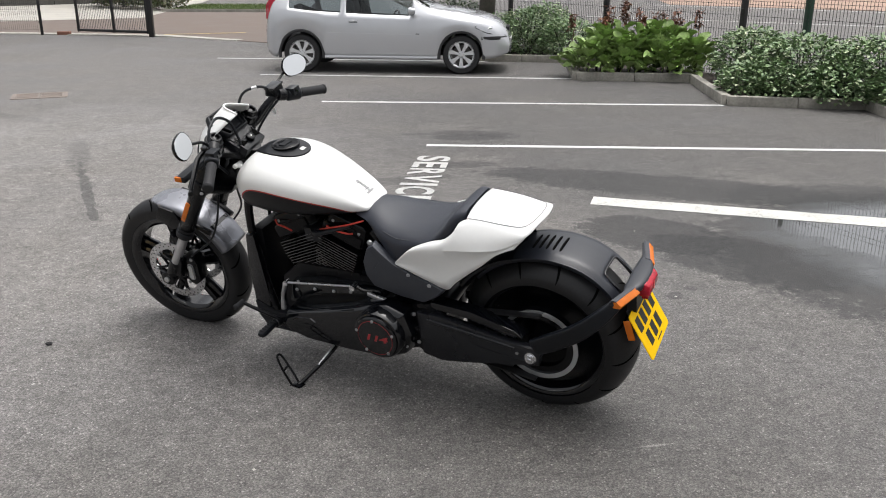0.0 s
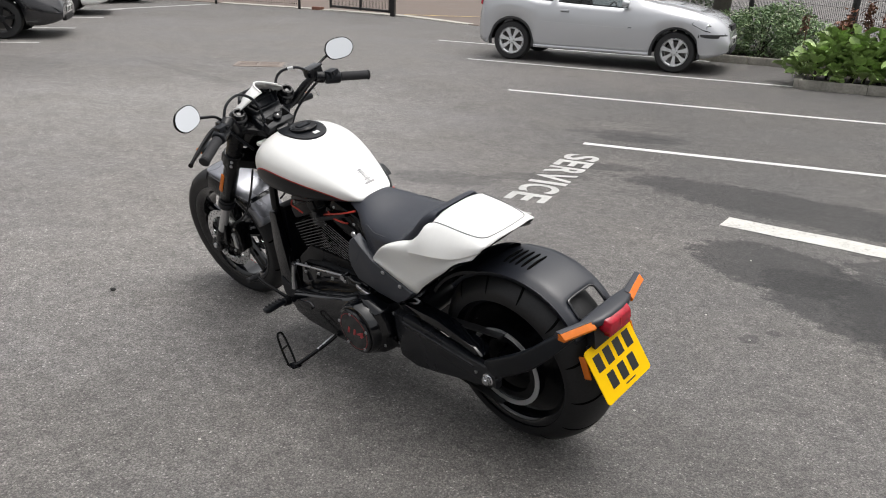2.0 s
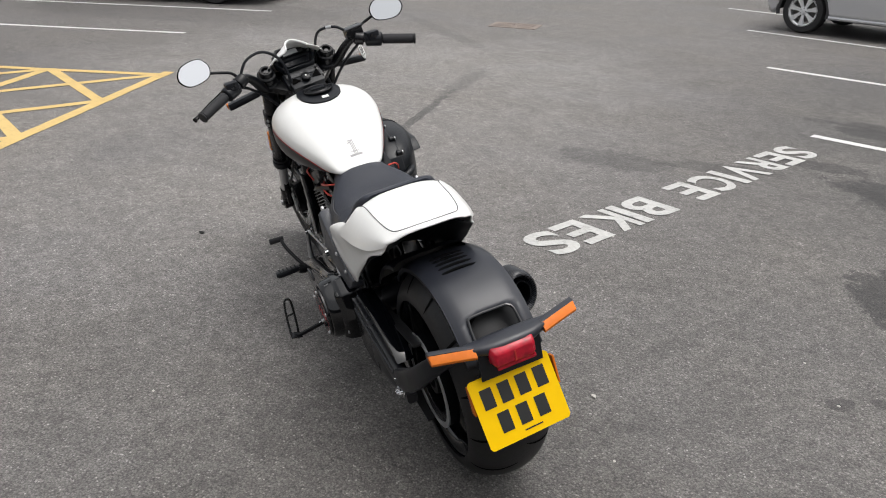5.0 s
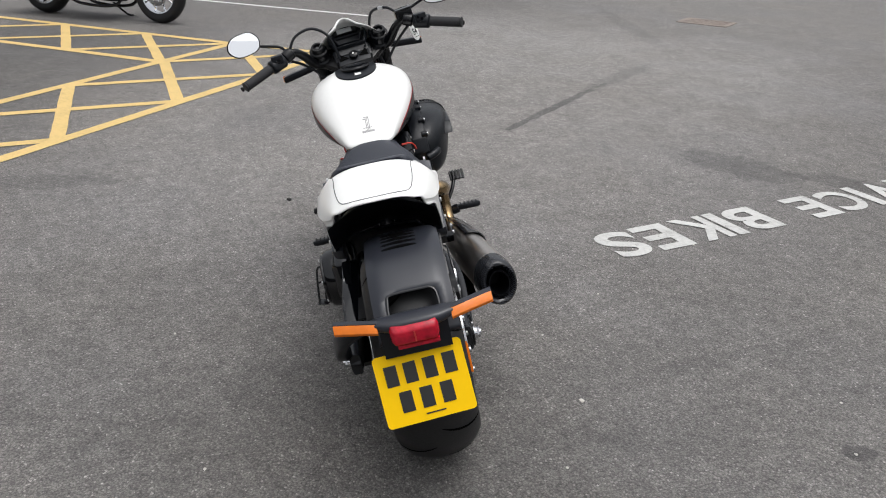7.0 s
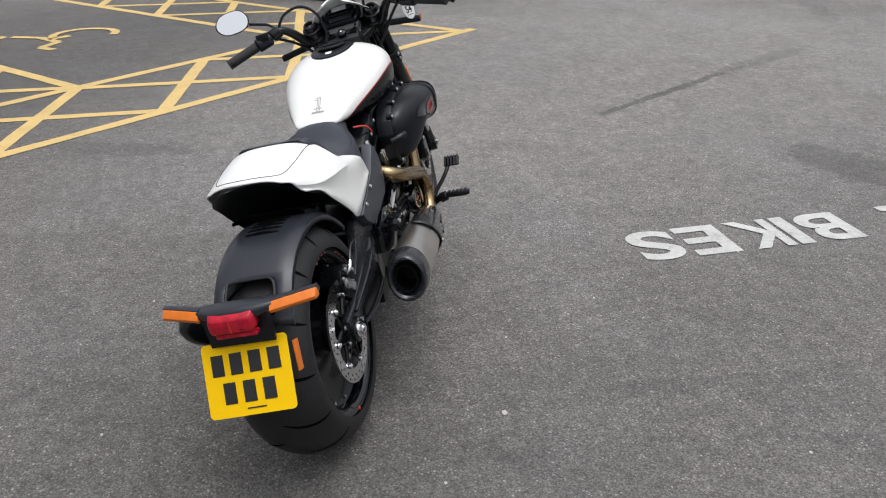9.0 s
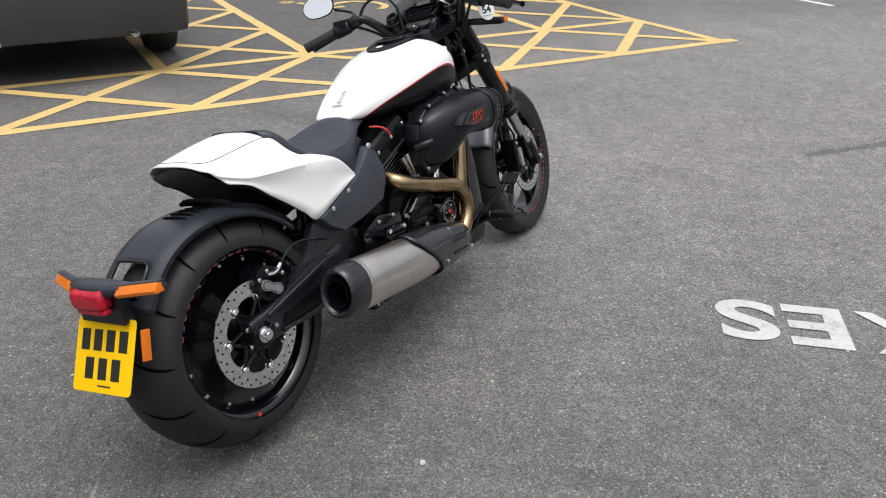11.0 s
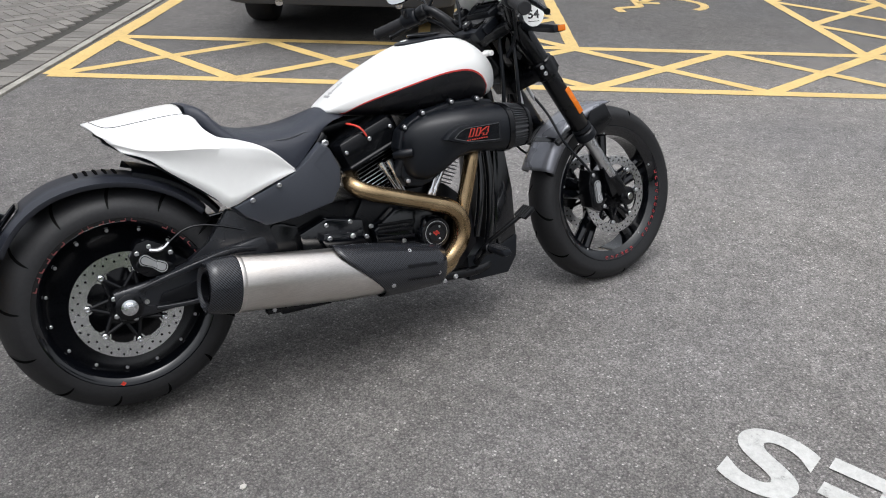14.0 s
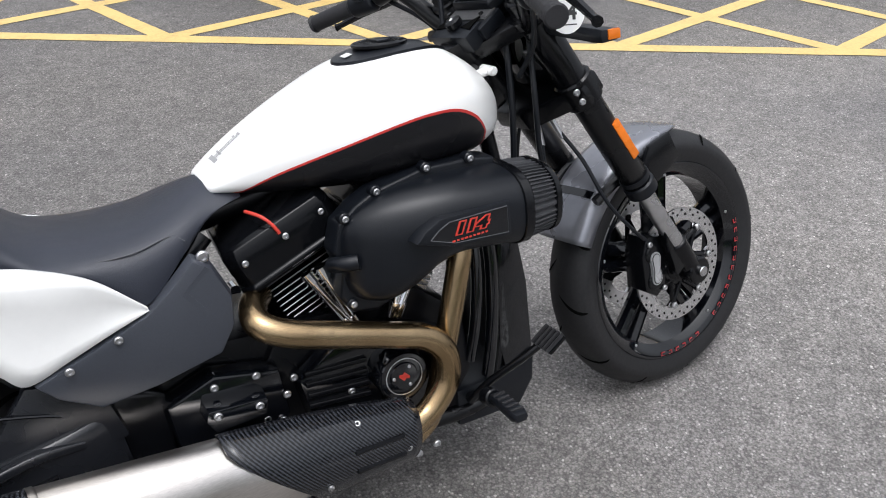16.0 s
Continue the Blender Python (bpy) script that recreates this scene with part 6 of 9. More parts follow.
fork = part("front_fork", joined([cyl(fork_at(0.002, y), fork_at(0.535, y), 0.0325, seg=24, chamfer=0.003) for y in (-0.122, 0.122)]).moved(STEER), BLACK_SATIN, BIKE, "black upside-down front fork", sharp=50)
for y in (-0.122, 0.122):
    s = 1 if y > 0 else -1
    part("fork_seal", joined([cyl(fork_at(0.515, y), fork_at(0.548, y), 0.0365, seg=24, chamfer=0.004), cyl(fork_at(0.495, y), fork_at(0.507, y), 0.0345, seg=24)]).moved(STEER), BLACK_MATT, fork)
    part("fork_tube", cyl(fork_at(0.54, y), fork_at(0.76, y), 0.0205, seg=20).moved(STEER), STEEL, fork, "pale grey lower fork tube")
    part("fork_foot", joined([cyl(fork_at(0.722, y), fork_at(0.845, y), 0.0255, 0.0235, 18, 0.004), cyl((1.735, y - 0.022, 0.3255), (1.735, y + 0.022, 0.3255), 0.034, seg=18, chamfer=0.004), prism([(1.62, 0.47), (1.655, 0.48), (1.71, 0.36), (1.665, 0.33)], y - 0.012, y + 0.012)]).moved(STEER), BLACK_SATIN, fork, bevel=0.002)
    part("axle_end", cyl((1.735, y + s * 0.020, 0.3255), (1.735, y + s * 0.032, 0.3255), 0.013, seg=14, chamfer=0.002).moved(STEER), STEEL, fork)
    cp = part("fork_cap", lathe([(0, 0.0355), (0.008, 0.0355), (0.011, 0.032), (0.012, 0.028), (0.024, 0.0275), (0.030, 0.0235), (0.030, 0.0175), (0.022, 0.0135), (0.019, 0.0135), (0.019, 0.0001)], fork_at(0.006, y * 1.03), -FW, 32).moved(STEER), BLACK_SATIN, fork, "black fork top cap")
    part("cap_hex", cyl(fork_at(0.006, y * 1.03) - FW * 0.018, fork_at(0.006, y * 1.03) - FW * 0.0225, 0.0085, seg=6).moved(STEER), BLACK_GLOSS, cp)
    rf = Vector((0.829, 0, 0.559)) * 0.012 + Vector((0, s * 0.0315, 0))
    part("fork_reflector", joined([box((0, 0, 0), (0.020, 0.006, 0.105))]).moved(STEER @ Matrix.Translation(fork_at(0.39, y) + rf) @ Matrix.Rotation(radians(-34), 4, "Y")), AMBER, fork, "amber reflector strip on the fork", bevel=0.002)
    cal = part("front_caliper", joined([prism([(1.578, 0.392), (1.592, 0.438), (1.640, 0.432), (1.655, 0.37), (1.650, 0.302), (1.622, 0.284), (1.588, 0.305)], s * 0.050, s * 0.108), cyl((1.612, s * 0.06, 0.395), (1.612, s * 0.113, 0.395), 0.024, seg=16, chamfer=0.003), cyl((1.618, s * 0.06, 0.325), (1.618, s * 0.113, 0.325), 0.024, seg=16, chamfer=0.003)]).moved(STEER), BLACK_SATIN, fork, "black radial brake caliper", bevel=0.007)
    cb = part("caliper_badge", peanut((1.616, 0.358), (0.08, -1.0), 0.026, 0.0155, s * 0.1165, s * 0.106).moved(STEER), ALLOY, cal, "bright maker's plate on the caliper")
    part("badge_groove", peanut((1.616, 0.358), (0.08, -1.0), 0.026, 0.0125, s * 0.1172, s * 0.112).moved(STEER), BLACK_DEEP, cb)
    part("badge_face", peanut((1.616, 0.358), (0.08, -1.0), 0.026, 0.0105, s * 0.1179, s * 0.112).moved(STEER), ALLOY, cb)
    bolts([((1.66, s * 0.110, 0.42), (0, s, 0)), ((1.68, s * 0.110, 0.37), (0, s, 0)), ((1.60, s * 0.110, 0.42), (0, s, 0)), ((1.645, s * 0.110, 0.30), (0, s, 0))], cal, 0.0075, STEEL, True)
part("lower_yoke", joined([rings([[tuple(fork_at(sv, 0) + Vector((0.829, 0, 0.559)) * dx + Vector((0, y, 0))) for y, dx in ((-0.165, -0.02), (-0.155, 0.035), (-0.09, 0.042), (-0.06, 0.0), (0.06, 0.0), (0.09, 0.042), (0.155, 0.035), (0.165, -0.02), (0.12, -0.045), (0.05, -0.105), (-0.05, -0.105), (-0.12, -0.045))] for sv in (0.215, 0.262)])]).moved(STEER), BLACK_SATIN, fork, bevel=0.006)
for y in (-0.122, 0.122):
    part("yoke_clamp", cyl(fork_at(0.205, y), fork_at(0.270, y), 0.041, seg=24, chamfer=0.004).moved(STEER), BLACK_SATIN, fork)
bolts([(fork_at(s, -0.158) + Vector((-0.03, 0, -0.01)), (-0.3, -1, 0)) for s in (0.225, 0.25)] + [(fork_at(s, 0.158) + Vector((-0.03, 0, -0.01)), (-0.3, 1, 0)) for s in (0.225, 0.25)], fork, 0.007, STEEL, True)
part("upper_yoke", joined([rings([[tuple(fork_at(sv, 0) + Vector((0.829, 0, 0.559)) * dx + Vector((0, y, 0))) for y, dx in ((-0.160, 0.0), (-0.13, 0.040), (-0.06, 0.025), (0.06, 0.025), (0.13, 0.040), (0.160, 0.0), (0.12, -0.042), (0.05, -0.105), (-0.05, -0.105), (-0.12, -0.042))] for sv in (0.034, 0.066)])]).moved(STEER), BLACK_SATIN, fork, bevel=0.006)
FF_R = lambda a: 0.346 - 0.006 * max(0, (95 - a) / 14) ** 2
ff = part("front_fender", fender_geo(FRONT, (81, 157), FF_R, lambda a: 0.076 * max(0.03, 1 - max(0, (104 - a) / 23.2) ** 2.4) ** 0.5, None, 0.04, 2.0, skirt=lambda a: 0.10 + 0.90 * min(1, max(0, (a - 84) / 38))).moved(STEER), GREY_FENDER, BIKE, "dark grey front fender", sharp=50)
sol = ff.modifiers.new("shell", "SOLIDIFY")
sol.thickness, sol.offset = 0.004, -1
for s in (-1, 1):
    strut = [(FRONT.x + 0.357 * math.cos(radians(138)), s * 0.079, FRONT.z + 0.335 * math.sin(radians(138))), (FRONT.x + 0.33 * math.cos(radians(126)), s * 0.09, FRONT.z + 0.33 * math.sin(radians(126))), (1.585, s * 0.10, 0.585)]
    part("fender_strut", tube(strut, 0.012, 8, 3).moved(STEER), BLACK_SATIN, ff)
band = []
for c in [k / 10 for k in range(-10, 11)]:
    band.append(c)
gl = []
for a in (136, 139):
    gl.append([(FRONT.x + (0.3515 - 0.03 * abs(c) ** 6) * math.cos(radians(a)), 0.0795 * c, FRONT.z + (0.3515 - 0.03 * abs(c) ** 6) * math.sin(radians(a))) for c in band])
part("fender_band", rings(gl, closed=False).moved(STEER), BLACK_GLOSS, ff, "black band across the fender", fix=False)
for s in (-1, 1):
    part("fender_bracket", prism([(1.60, 0.58), (1.635, 0.645), (1.70, 0.665), (1.735, 0.60), (1.66, 0.555)], s * 0.076, s * 0.088).moved(STEER), BLACK_SATIN, ff, bevel=0.004)
part("brake_hose", tube([(1.385, -0.06, 0.735), (1.42, -0.10, 0.66), (1.455, -0.135, 0.56), (1.53, -0.14, 0.475), (1.60, -0.10, 0.43)], 0.0045, 8).moved(STEER), BLACK_MATT, fork)
part("brake_hose", tube([(1.385, 0.06, 0.735), (1.40, 0.10, 0.63), (1.45, 0.12, 0.54), (1.55, 0.12, 0.47), (1.60, 0.10, 0.43)], 0.0045, 8).moved(STEER), BLACK_MATT, fork)
part("hose_fitting", joined([cyl((1.375, -0.055, 0.76), (1.395, -0.07, 0.71), 0.006, seg=8), cyl((1.345, -0.05, 0.75), (1.352, -0.055, 0.70), 0.006, seg=8)]).moved(STEER), STEEL, fork)
part("wiring", tube([(1.30, -0.10, 0.95), (1.285, -0.125, 0.82), (1.29, -0.12, 0.72), (1.315, -0.10, 0.665), (1.345, -0.06, 0.70)], 0.006, 8).moved(STEER), BLACK_MATT, fork)
part("wiring", tube([(1.27, -0.07, 0.95), (1.265, -0.09, 0.80), (1.262, -0.085, 0.66), (1.25, -0.06, 0.56)], 0.007, 8), BLACK_MATT, frame_part)

# ---- handlebar, controls, mirrors ----
bar = part("handlebar", joined([tube([(1.282, s * 0.125, 0.958), (1.262, s * 0.155, 0.972), (1.220, s * 0.190, 1.022), (1.190, s * 0.225, 1.048), (1.165, s * 0.275, 1.030), (1.100, s * 0.418, 0.993)], 0.0145, 14, 5, radii=[0.019, 0.019, 0.017, 0.0145, 0.0125, 0.0125]) for s in (-1, 1)] + [tube([(1.282, -0.12, 0.955), (1.272, 0, 0.935), (1.282, 0.12, 0.955)], 0.014, 12, 4)]).moved(STEER), BLACK_SATIN, BIKE, "black handlebar turned a little to the left")
for s in (-1, 1):
    a, b = Vector((1.143, s * 0.318, 1.020)), Vector((1.096, s * 0.424, 0.991))
    g = part("grip", joined([cyl(a, b, 0.0185, seg=20, chamfer=0.003), cyl(b, b + (b - a).normalized() * 0.008, 0.0205, seg=20, chamfer=0.003)]).moved(STEER), GRIP_RUBBER, bar, "black ribbed rubber grip")
    for k in range(6):
        q = a.lerp(b, 0.12 + k * 0.15)
        part("grip_rib", cyl(q, q + (b - a).normalized() * 0.004, 0.0188, seg=18).moved(STEER), GRIP_RUBBER, g)
    sw = part("switch_housing", joined([cyl((1.172, s * 0.262, 1.034), (1.143, s * 0.318, 1.020), 0.027, seg=16, chamfer=0.005), box((1.150, s * 0.285, 1.045), (0.04, 0.045, 0.03))]).moved(STEER), BLACK_MATT, bar, bevel=0.003)
    for k in range(3):
        part("switch_button", box((1.128 + 0.004 * k, s * (0.275 + 0.013 * k), 1.050 - 0.01 * (k % 2)), (0.008, 0.008, 0.010)).moved(STEER), BLACK_GLOSS, sw)
    part("lever_clamp", joined([cyl((1.186, s * 0.226, 1.050), (1.172, s * 0.258, 1.036), 0.024, seg=14, chamfer=0.003), box((1.203, s * 0.245, 1.040), (0.04, 0.03, 0.026))]).moved(STEER), BLACK_SATIN, bar, bevel=0.003)
    part("lever", tube([(1.215, s * 0.245, 1.036), (1.222, s * 0.29, 1.022), (1.195, s * 0.36, 1.003), (1.165, s * 0.435, 0.978), (1.158, s * 0.448, 0.974)], 0.007, 8, 4, radii=[0.011, 0.011, 0.009, 0.007, 0.010]).moved(STEER), BLACK_SATIN, bar, "black hand lever")
    mc = Vector((1.178, 0.390, 1.127)) if s > 0 else Vector((1.178, -0.378, 1.117))
    stalk = part("mirror", tube([(1.198, s * 0.240, 1.052), (1.205, s * 0.262, 1.078), (1.206, s * 0.30, 1.092), (1.201, s * 0.336, 1.104)], 0.0055, 8, 4).moved(STEER), BLACK_SATIN, bar, "black mirror on a short stalk")
    way = (Vector((-1, 0.0, 0.27)) + Vector((0, 0.30 if s < 0 else -0.28, 0))).normalized()
    yy = Vector((0, s, 0)) - way * Vector((0, s, 0)).dot(way)
    yy.normalize()
    zz = way.cross(yy) * s * -1
    if zz.z < 0:
        zz = -zz
    oval = [(0.034, 0.037), (-0.036, 0.046), (-0.066, 0.010), (-0.052, -0.034), (0.028, -0.047), (0.062, -0.020), (0.060, 0.010)]
    for _ in range(3):
        oval = [(p0 * w + q0 * (1 - w), p1 * w + q1 * (1 - w)) for (p0, p1), (q0, q1) in zip(oval, oval[1:] + oval[:1]) for w in (0.77, 0.23)]
    oval = [(p * 1.06, q * 1.04) for p, q in oval]
    shell = [[tuple(mc + yy * p * k + zz * q * k - way * d) for p, q in oval] for k, d in ((0.25, 0.024), (0.7, 0.019), (0.97, 0.006), (1.0, 0.0), (0.97, -0.003), (0.93, -0.002))]
    part("mirror_shell", rings(shell).moved(STEER), BLACK_SATIN, stalk, sharp=60)
    part("mirror_glass", rings([[tuple(mc + yy * p * k + zz * q * k + way * d) for p, q in oval] for k, d in ((0.935, 0.0015), (0.925, 0.0035))]).moved(STEER), MIRROR, stalk, "clean mirror glass")
    # turn signals ahead of the grips
    tip = Vector((1.330, s * 0.285, 0.932))
    root = Vector((1.308, s * 0.155, 0.952))
    sig = part("front_indicator", rings([[tuple(root.lerp(tip, t) + Vector((dx * k, 0, dz * k))) for dx, dz in ((0.022, 0.010), (-0.018, 0.012), (-0.022, 0.0), (-0.018, -0.014), (0.022, -0.012), (0.028, 0))] for t, k in ((0.0, 0.6), (0.15, 0.95), (0.95, 1.0), (1.05, 0.9))]).moved(STEER), BLACK_MATT, bar, "slim black front indicator", bevel=0.003)
    part("indicator_lens", box(tip + Vector((0.013, s * 0.001, 0)), (0.030, 0.016, 0.019)).moved(STEER), AMBER, sig, "amber end lens", bevel=0.003)
for s, w in ((-1, 0.03), (1, 0.018)):
    if s < 0:
        rs = part("brake_reservoir", box((1.200, -0.232, 1.068), (0.045, 0.066, 0.030), Matrix.Rotation(radians(-3), 4, "X")).moved(STEER), BLACK_SATIN, bar, bevel=0.004)
        part("reservoir_lid", box((1.200, -0.233, 1.086), (0.050, 0.072, 0.007), Matrix.Rotation(radians(-3), 4, "X")).moved(STEER), BLACK_GLOSS, rs, bevel=0.002)
for pts in ([(1.20, -0.215, 1.070), (1.225, -0.175, 1.105), (1.27, -0.120, 1.098), (1.295, -0.095, 1.03), (1.29, -0.08, 0.94)], [(1.20, 0.235, 1.050), (1.212, 0.195, 1.098), (1.222, 0.125, 1.108), (1.212, 0.070, 1.060), (1.205, 0.055, 0.96)], [(1.19, 0.26, 1.03), (1.24, 0.20, 0.985), (1.27, 0.15, 0.93), (1.27, 0.10, 0.86)], [(1.19, -0.25, 1.03), (1.235, -0.20, 0.98), (1.27, -0.15, 0.92), (1.27, -0.10, 0.86)]):
    part("control_cable", tube(pts, 0.0055, 8, 6).moved(STEER), BLACK_MATT, bar, "black control cable")
part("cable_ferrule", cyl((1.232, -0.165, 1.107), (1.246, -0.148, 1.107), 0.007, seg=10).moved(STEER), STEEL, bar)
for s in (-1, 1):
    part("riser", joined([cyl(fork_at(0.030, s * 0.122) + Vector((-0.004, 0, 0.0)), fork_at(0.058, s * 0.122) + Vector((-0.004, 0, 0.0)), 0.041, seg=22, chamfer=0.005)]).moved(STEER), BLACK_SATIN, bar)

# ---- instrument and small fly screen ----
DM = STEER @ Matrix.Translation((1.283, 0.0, 1.030)) @ Matrix.Rotation(radians(54), 4, "Y")
DASH = [(-0.062, -0.052), (0.062, -0.052), (0.080, -0.010), (0.078, 0.035), (0.052, 0.066), (-0.052, 0.066), (-0.078, 0.035), (-0.080, -0.010)]
dash = part("instrument", rings([[(h, y * k, x * k) for y, x in DASH] for h, k in ((0.05, 0.70), (0.012, 1.0), (-0.004, 1.0), (-0.010, 0.95), (-0.010, 0.88), (0.0, 0.84))]).moved(DM), BLACK_MATT, BIKE, "small digital instrument in a black housing", bevel=0.002)
face = part("display_frame", rings([[(h, y * k, 0.030 + x * k) for y, x in ((-0.046, -0.017), (0.046, -0.017), (0.050, 0.004), (0.040, 0.022), (-0.040, 0.022), (-0.050, 0.004))] for h, k in ((0.002, 1.0), (-0.006, 1.0), (-0.008, 0.94), (-0.0075, 0.84))]).moved(DM), BLACK_GLOSS, dash)
part("display", box((-0.0082, 0.004, 0.031), (0.003, 0.060, 0.024)).moved(DM), SCREEN, face, "grey display window", bevel=0.0008)
part("dash_rim", rings([[(h, y * k, -0.022 + x * k) for y, x in ((-0.044, -0.020), (0.044, -0.020), (0.058, 0.016), (-0.058, 0.016))] for h, k in ((0.002, 1.0), (-0.012, 1.0), (-0.014, 0.95), (-0.012, 0.84), (-0.004, 0.80))]).moved(DM), BLACK_MATT, dash, bevel=0.0015)
for s in (-1, 1):
    part("dash_screw", cyl((-0.013, s * 0.064, 0.010), (-0.008, s * 0.064, 0.010), 0.0045, seg=10).moved(DM), STEEL, dash)
con = part("bar_console", joined([box((1.238, 0, 0.965), (0.065, 0.15, 0.03), Matrix.Rotation(radians(-34), 4, "Y")), box((1.205, 0, 0.945), (0.05, 0.13, 0.04), Matrix.Rotation(radians(-34), 4, "Y"))]).moved(STEER), BLACK_MATT, BIKE, "black cover between the yokes", bevel=0.008)
part("cover_panel", box((1.243, 0, 0.986), (0.045, 0.13, 0.008), Matrix.Rotation(radians(-34), 4, "Y")).moved(STEER), worn("mid_grey_plastic", (0.06, 0.06, 0.062), 0.5), con, "dark grey cover panel", bevel=0.002)
sw = part("ignition_switch", lathe([(0, 0.018), (0.012, 0.018), (0.015, 0.014), (0.015, 0.0001)], (1.198, 0, 0.968), (-0.559, 0, 0.829), 20).moved(STEER), BLACK_SATIN, con)
part("switch_mark", cyl((1.1895, 0, 0.9805), (1.189, 0, 0.981), 0.004, seg=12).moved(STEER), LABEL_WHITE, sw)
for k in (-1, 1):
    part("clamp_pocket", prism([(-0.018, -0.016), (0.020, -0.012), (-0.012, 0.020)], 0.0, 0.004).moved(STEER @ Matrix.Translation((1.207, k * 0.042, 0.969)) @ Matrix.Rotation(radians(-34), 4, "Y") @ Matrix.Rotation(radians(90), 4, "X") @ Matrix.Diagonal((1, 1, k, 1))), RECESS_SHADE, con)
    part("cover_screw", cyl((1.225, k * 0.055, 0.986), (1.223, k * 0.055, 0.989), 0.005, seg=10).moved(STEER), BLACK_SATIN, con)
scr = []
for t in [k / 12 for k in range(13)]:
    row = []
    half = float(np.interp(t, [0, 0.25, 0.6, 0.85, 1], [0.110, 0.150, 0.128, 0.088, 0.042]))
    xc, zc = float(np.interp(t, [0, 0.5, 1], [1.445, 1.385, 1.276])), float(np.interp(t, [0, 0.35, 0.7, 1], [0.855, 0.980, 1.052, 1.103]))
    for c in [k / 10 for k in range(-10, 11)]:
        row.append((xc - 0.080 * abs(c) ** 2.2, c * half, zc - 0.016 * c * c))
    scr.append(row)
fly = part("fly_screen", rings(scr, closed=False).moved(STEER), WHITE_PAINT, BIKE, "small white fly screen", sharp=60)
sol = fly.modifiers.new("shell", "SOLIDIFY")
sol.thickness, sol.offset = 0.004, -1
part("screen_edge", tube([scr[-1][0], scr[-1][5], scr[-1][10], scr[-1][15], scr[-1][20]], 0.004, 8).moved(STEER), WHITE_PAINT, fly)
tag_way = Vector((-0.45, -0.85, 0.25)).normalized()
tu = Vector((0.85, -0.45, 0)).normalized()
tv = tag_way.cross(tu) * -1
if tv.z < 0:
    tv = -tv
tag_c = Vector((1.282, -0.256, 1.000))
tag_o = [(0.033 * math.cos(a) * (1 - 0.28 * max(0, math.sin(a))), 0.042 * math.sin(a)) for a in [2 * math.pi * k / 26 for k in range(26)]]
tag_ob = part("number_tag", rings([[tuple(tag_c + tu * x + tv * y + tag_way * d) for x, y in tag_o] for d in (-0.001, 0.001)]), PLATE_WHITE, bar, "white tag hanging from the hand lever")
part("tag_string", tube([tag_c + tv * 0.043, tag_c + tv * 0.055 + Vector((-0.004, 0, 0.004)), (1.262, -0.268, 1.052)], 0.0015, 6, 3), BLACK_MATT, tag_ob)
tm = Matrix((tu, tv, tag_way)).transposed().to_4x4()
letters("tag_number", "54", 0.036, Matrix.Translation(tag_c + tag_way * 0.0013 - tv * 0.006) @ tm, PLATE_BLACK, tag_ob, 0.0003, "black number on the white tag", 0.0, 0.001)
part("tag_line", box((0, 0, 0), (0.034, 0.002, 0.0006)).moved(Matrix.Translation(tag_c + tag_way * 0.0013 - tv * 0.026) @ tm), PLATE_BLACK, tag_ob)
part("head_lamp", lathe([(0, 0.03), (0.03, 0.07), (0.07, 0.078), (0.075, 0.074), (0.06, 0.0001)], (1.34, 0, 0.90), (1, 0, -0.15), 28).moved(STEER), BLACK_GLOSS, BIKE, "round black head lamp shell")


# ---- ground and road markings ----
def sheet(name, outline, z, mat, label, category, kind="structure", thick=0.0):
    n = len(outline)
    if thick:
        g = slab(outline, z - thick, z)
    else:
        g = Geo([(x, y, z) for x, y in outline], [tuple(range(n))])
    ob = new(name, mesh_of(name, g, mat))
    return tagged(ob, label, category, "", kind)


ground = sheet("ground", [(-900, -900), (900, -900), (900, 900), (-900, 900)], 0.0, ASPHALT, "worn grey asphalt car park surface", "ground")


def line_geo(a, b, w, z=0.004, ragged=0.004, step=0.12):
    """A painted line with slightly uneven edges."""
    a, b = Vector((*a, 0)), Vector((*b, 0))
    d = (b - a).normalized()
    sd = Vector((-d.y, d.x, 0))
    n = max(2, int((b - a).length / step))
    v, f = [], []
    for i in range(n + 1):
        q = a.lerp(b, i / n)
        for s in (-1, 1):
            k = q + sd * s * (w / 2 + random.uniform(-ragged, ragged))
            v.append((k.x, k.y, z))
    for i in range(n):
        f.append((2 * i, 2 * i + 1, 2 * i + 3, 2 * i + 2))
    return Geo(v, f)


def marking(name, g, mat, label, group="", category="road marking"):
    ob = new(name, mesh_of(name, g, mat, fix=False))
    return tagged(ob, label, category, group, "structure")


for x, y in ((-0.155, 7.645), (-1.49, 10.28), (-2.80, 12.98), (-4.08, 15.37)):
    marking("bay_line", line_geo((x, y), (x + 4.85, y - 0.235 if y < 12 else y - 0.47), 0.085), WHITE_LINE, "thin white parking bay line", "white bay lines")
marking("give_way_line", line_geo((1.055, 5.72), (4.9, 4.60), 0.215, ragged=0.006), THICK_LINE, "broad worn white painted line")
# bays on the other side: along U, deep in V
U, V, O = Vector((-0.549, 0.836, 0)), Vector((-0.836, -0.549, 0)), Vector((-2.125, 0.522, 0))


def bay(s, w):
    q = O + U * s + V * w
    return (q.x, q.y)


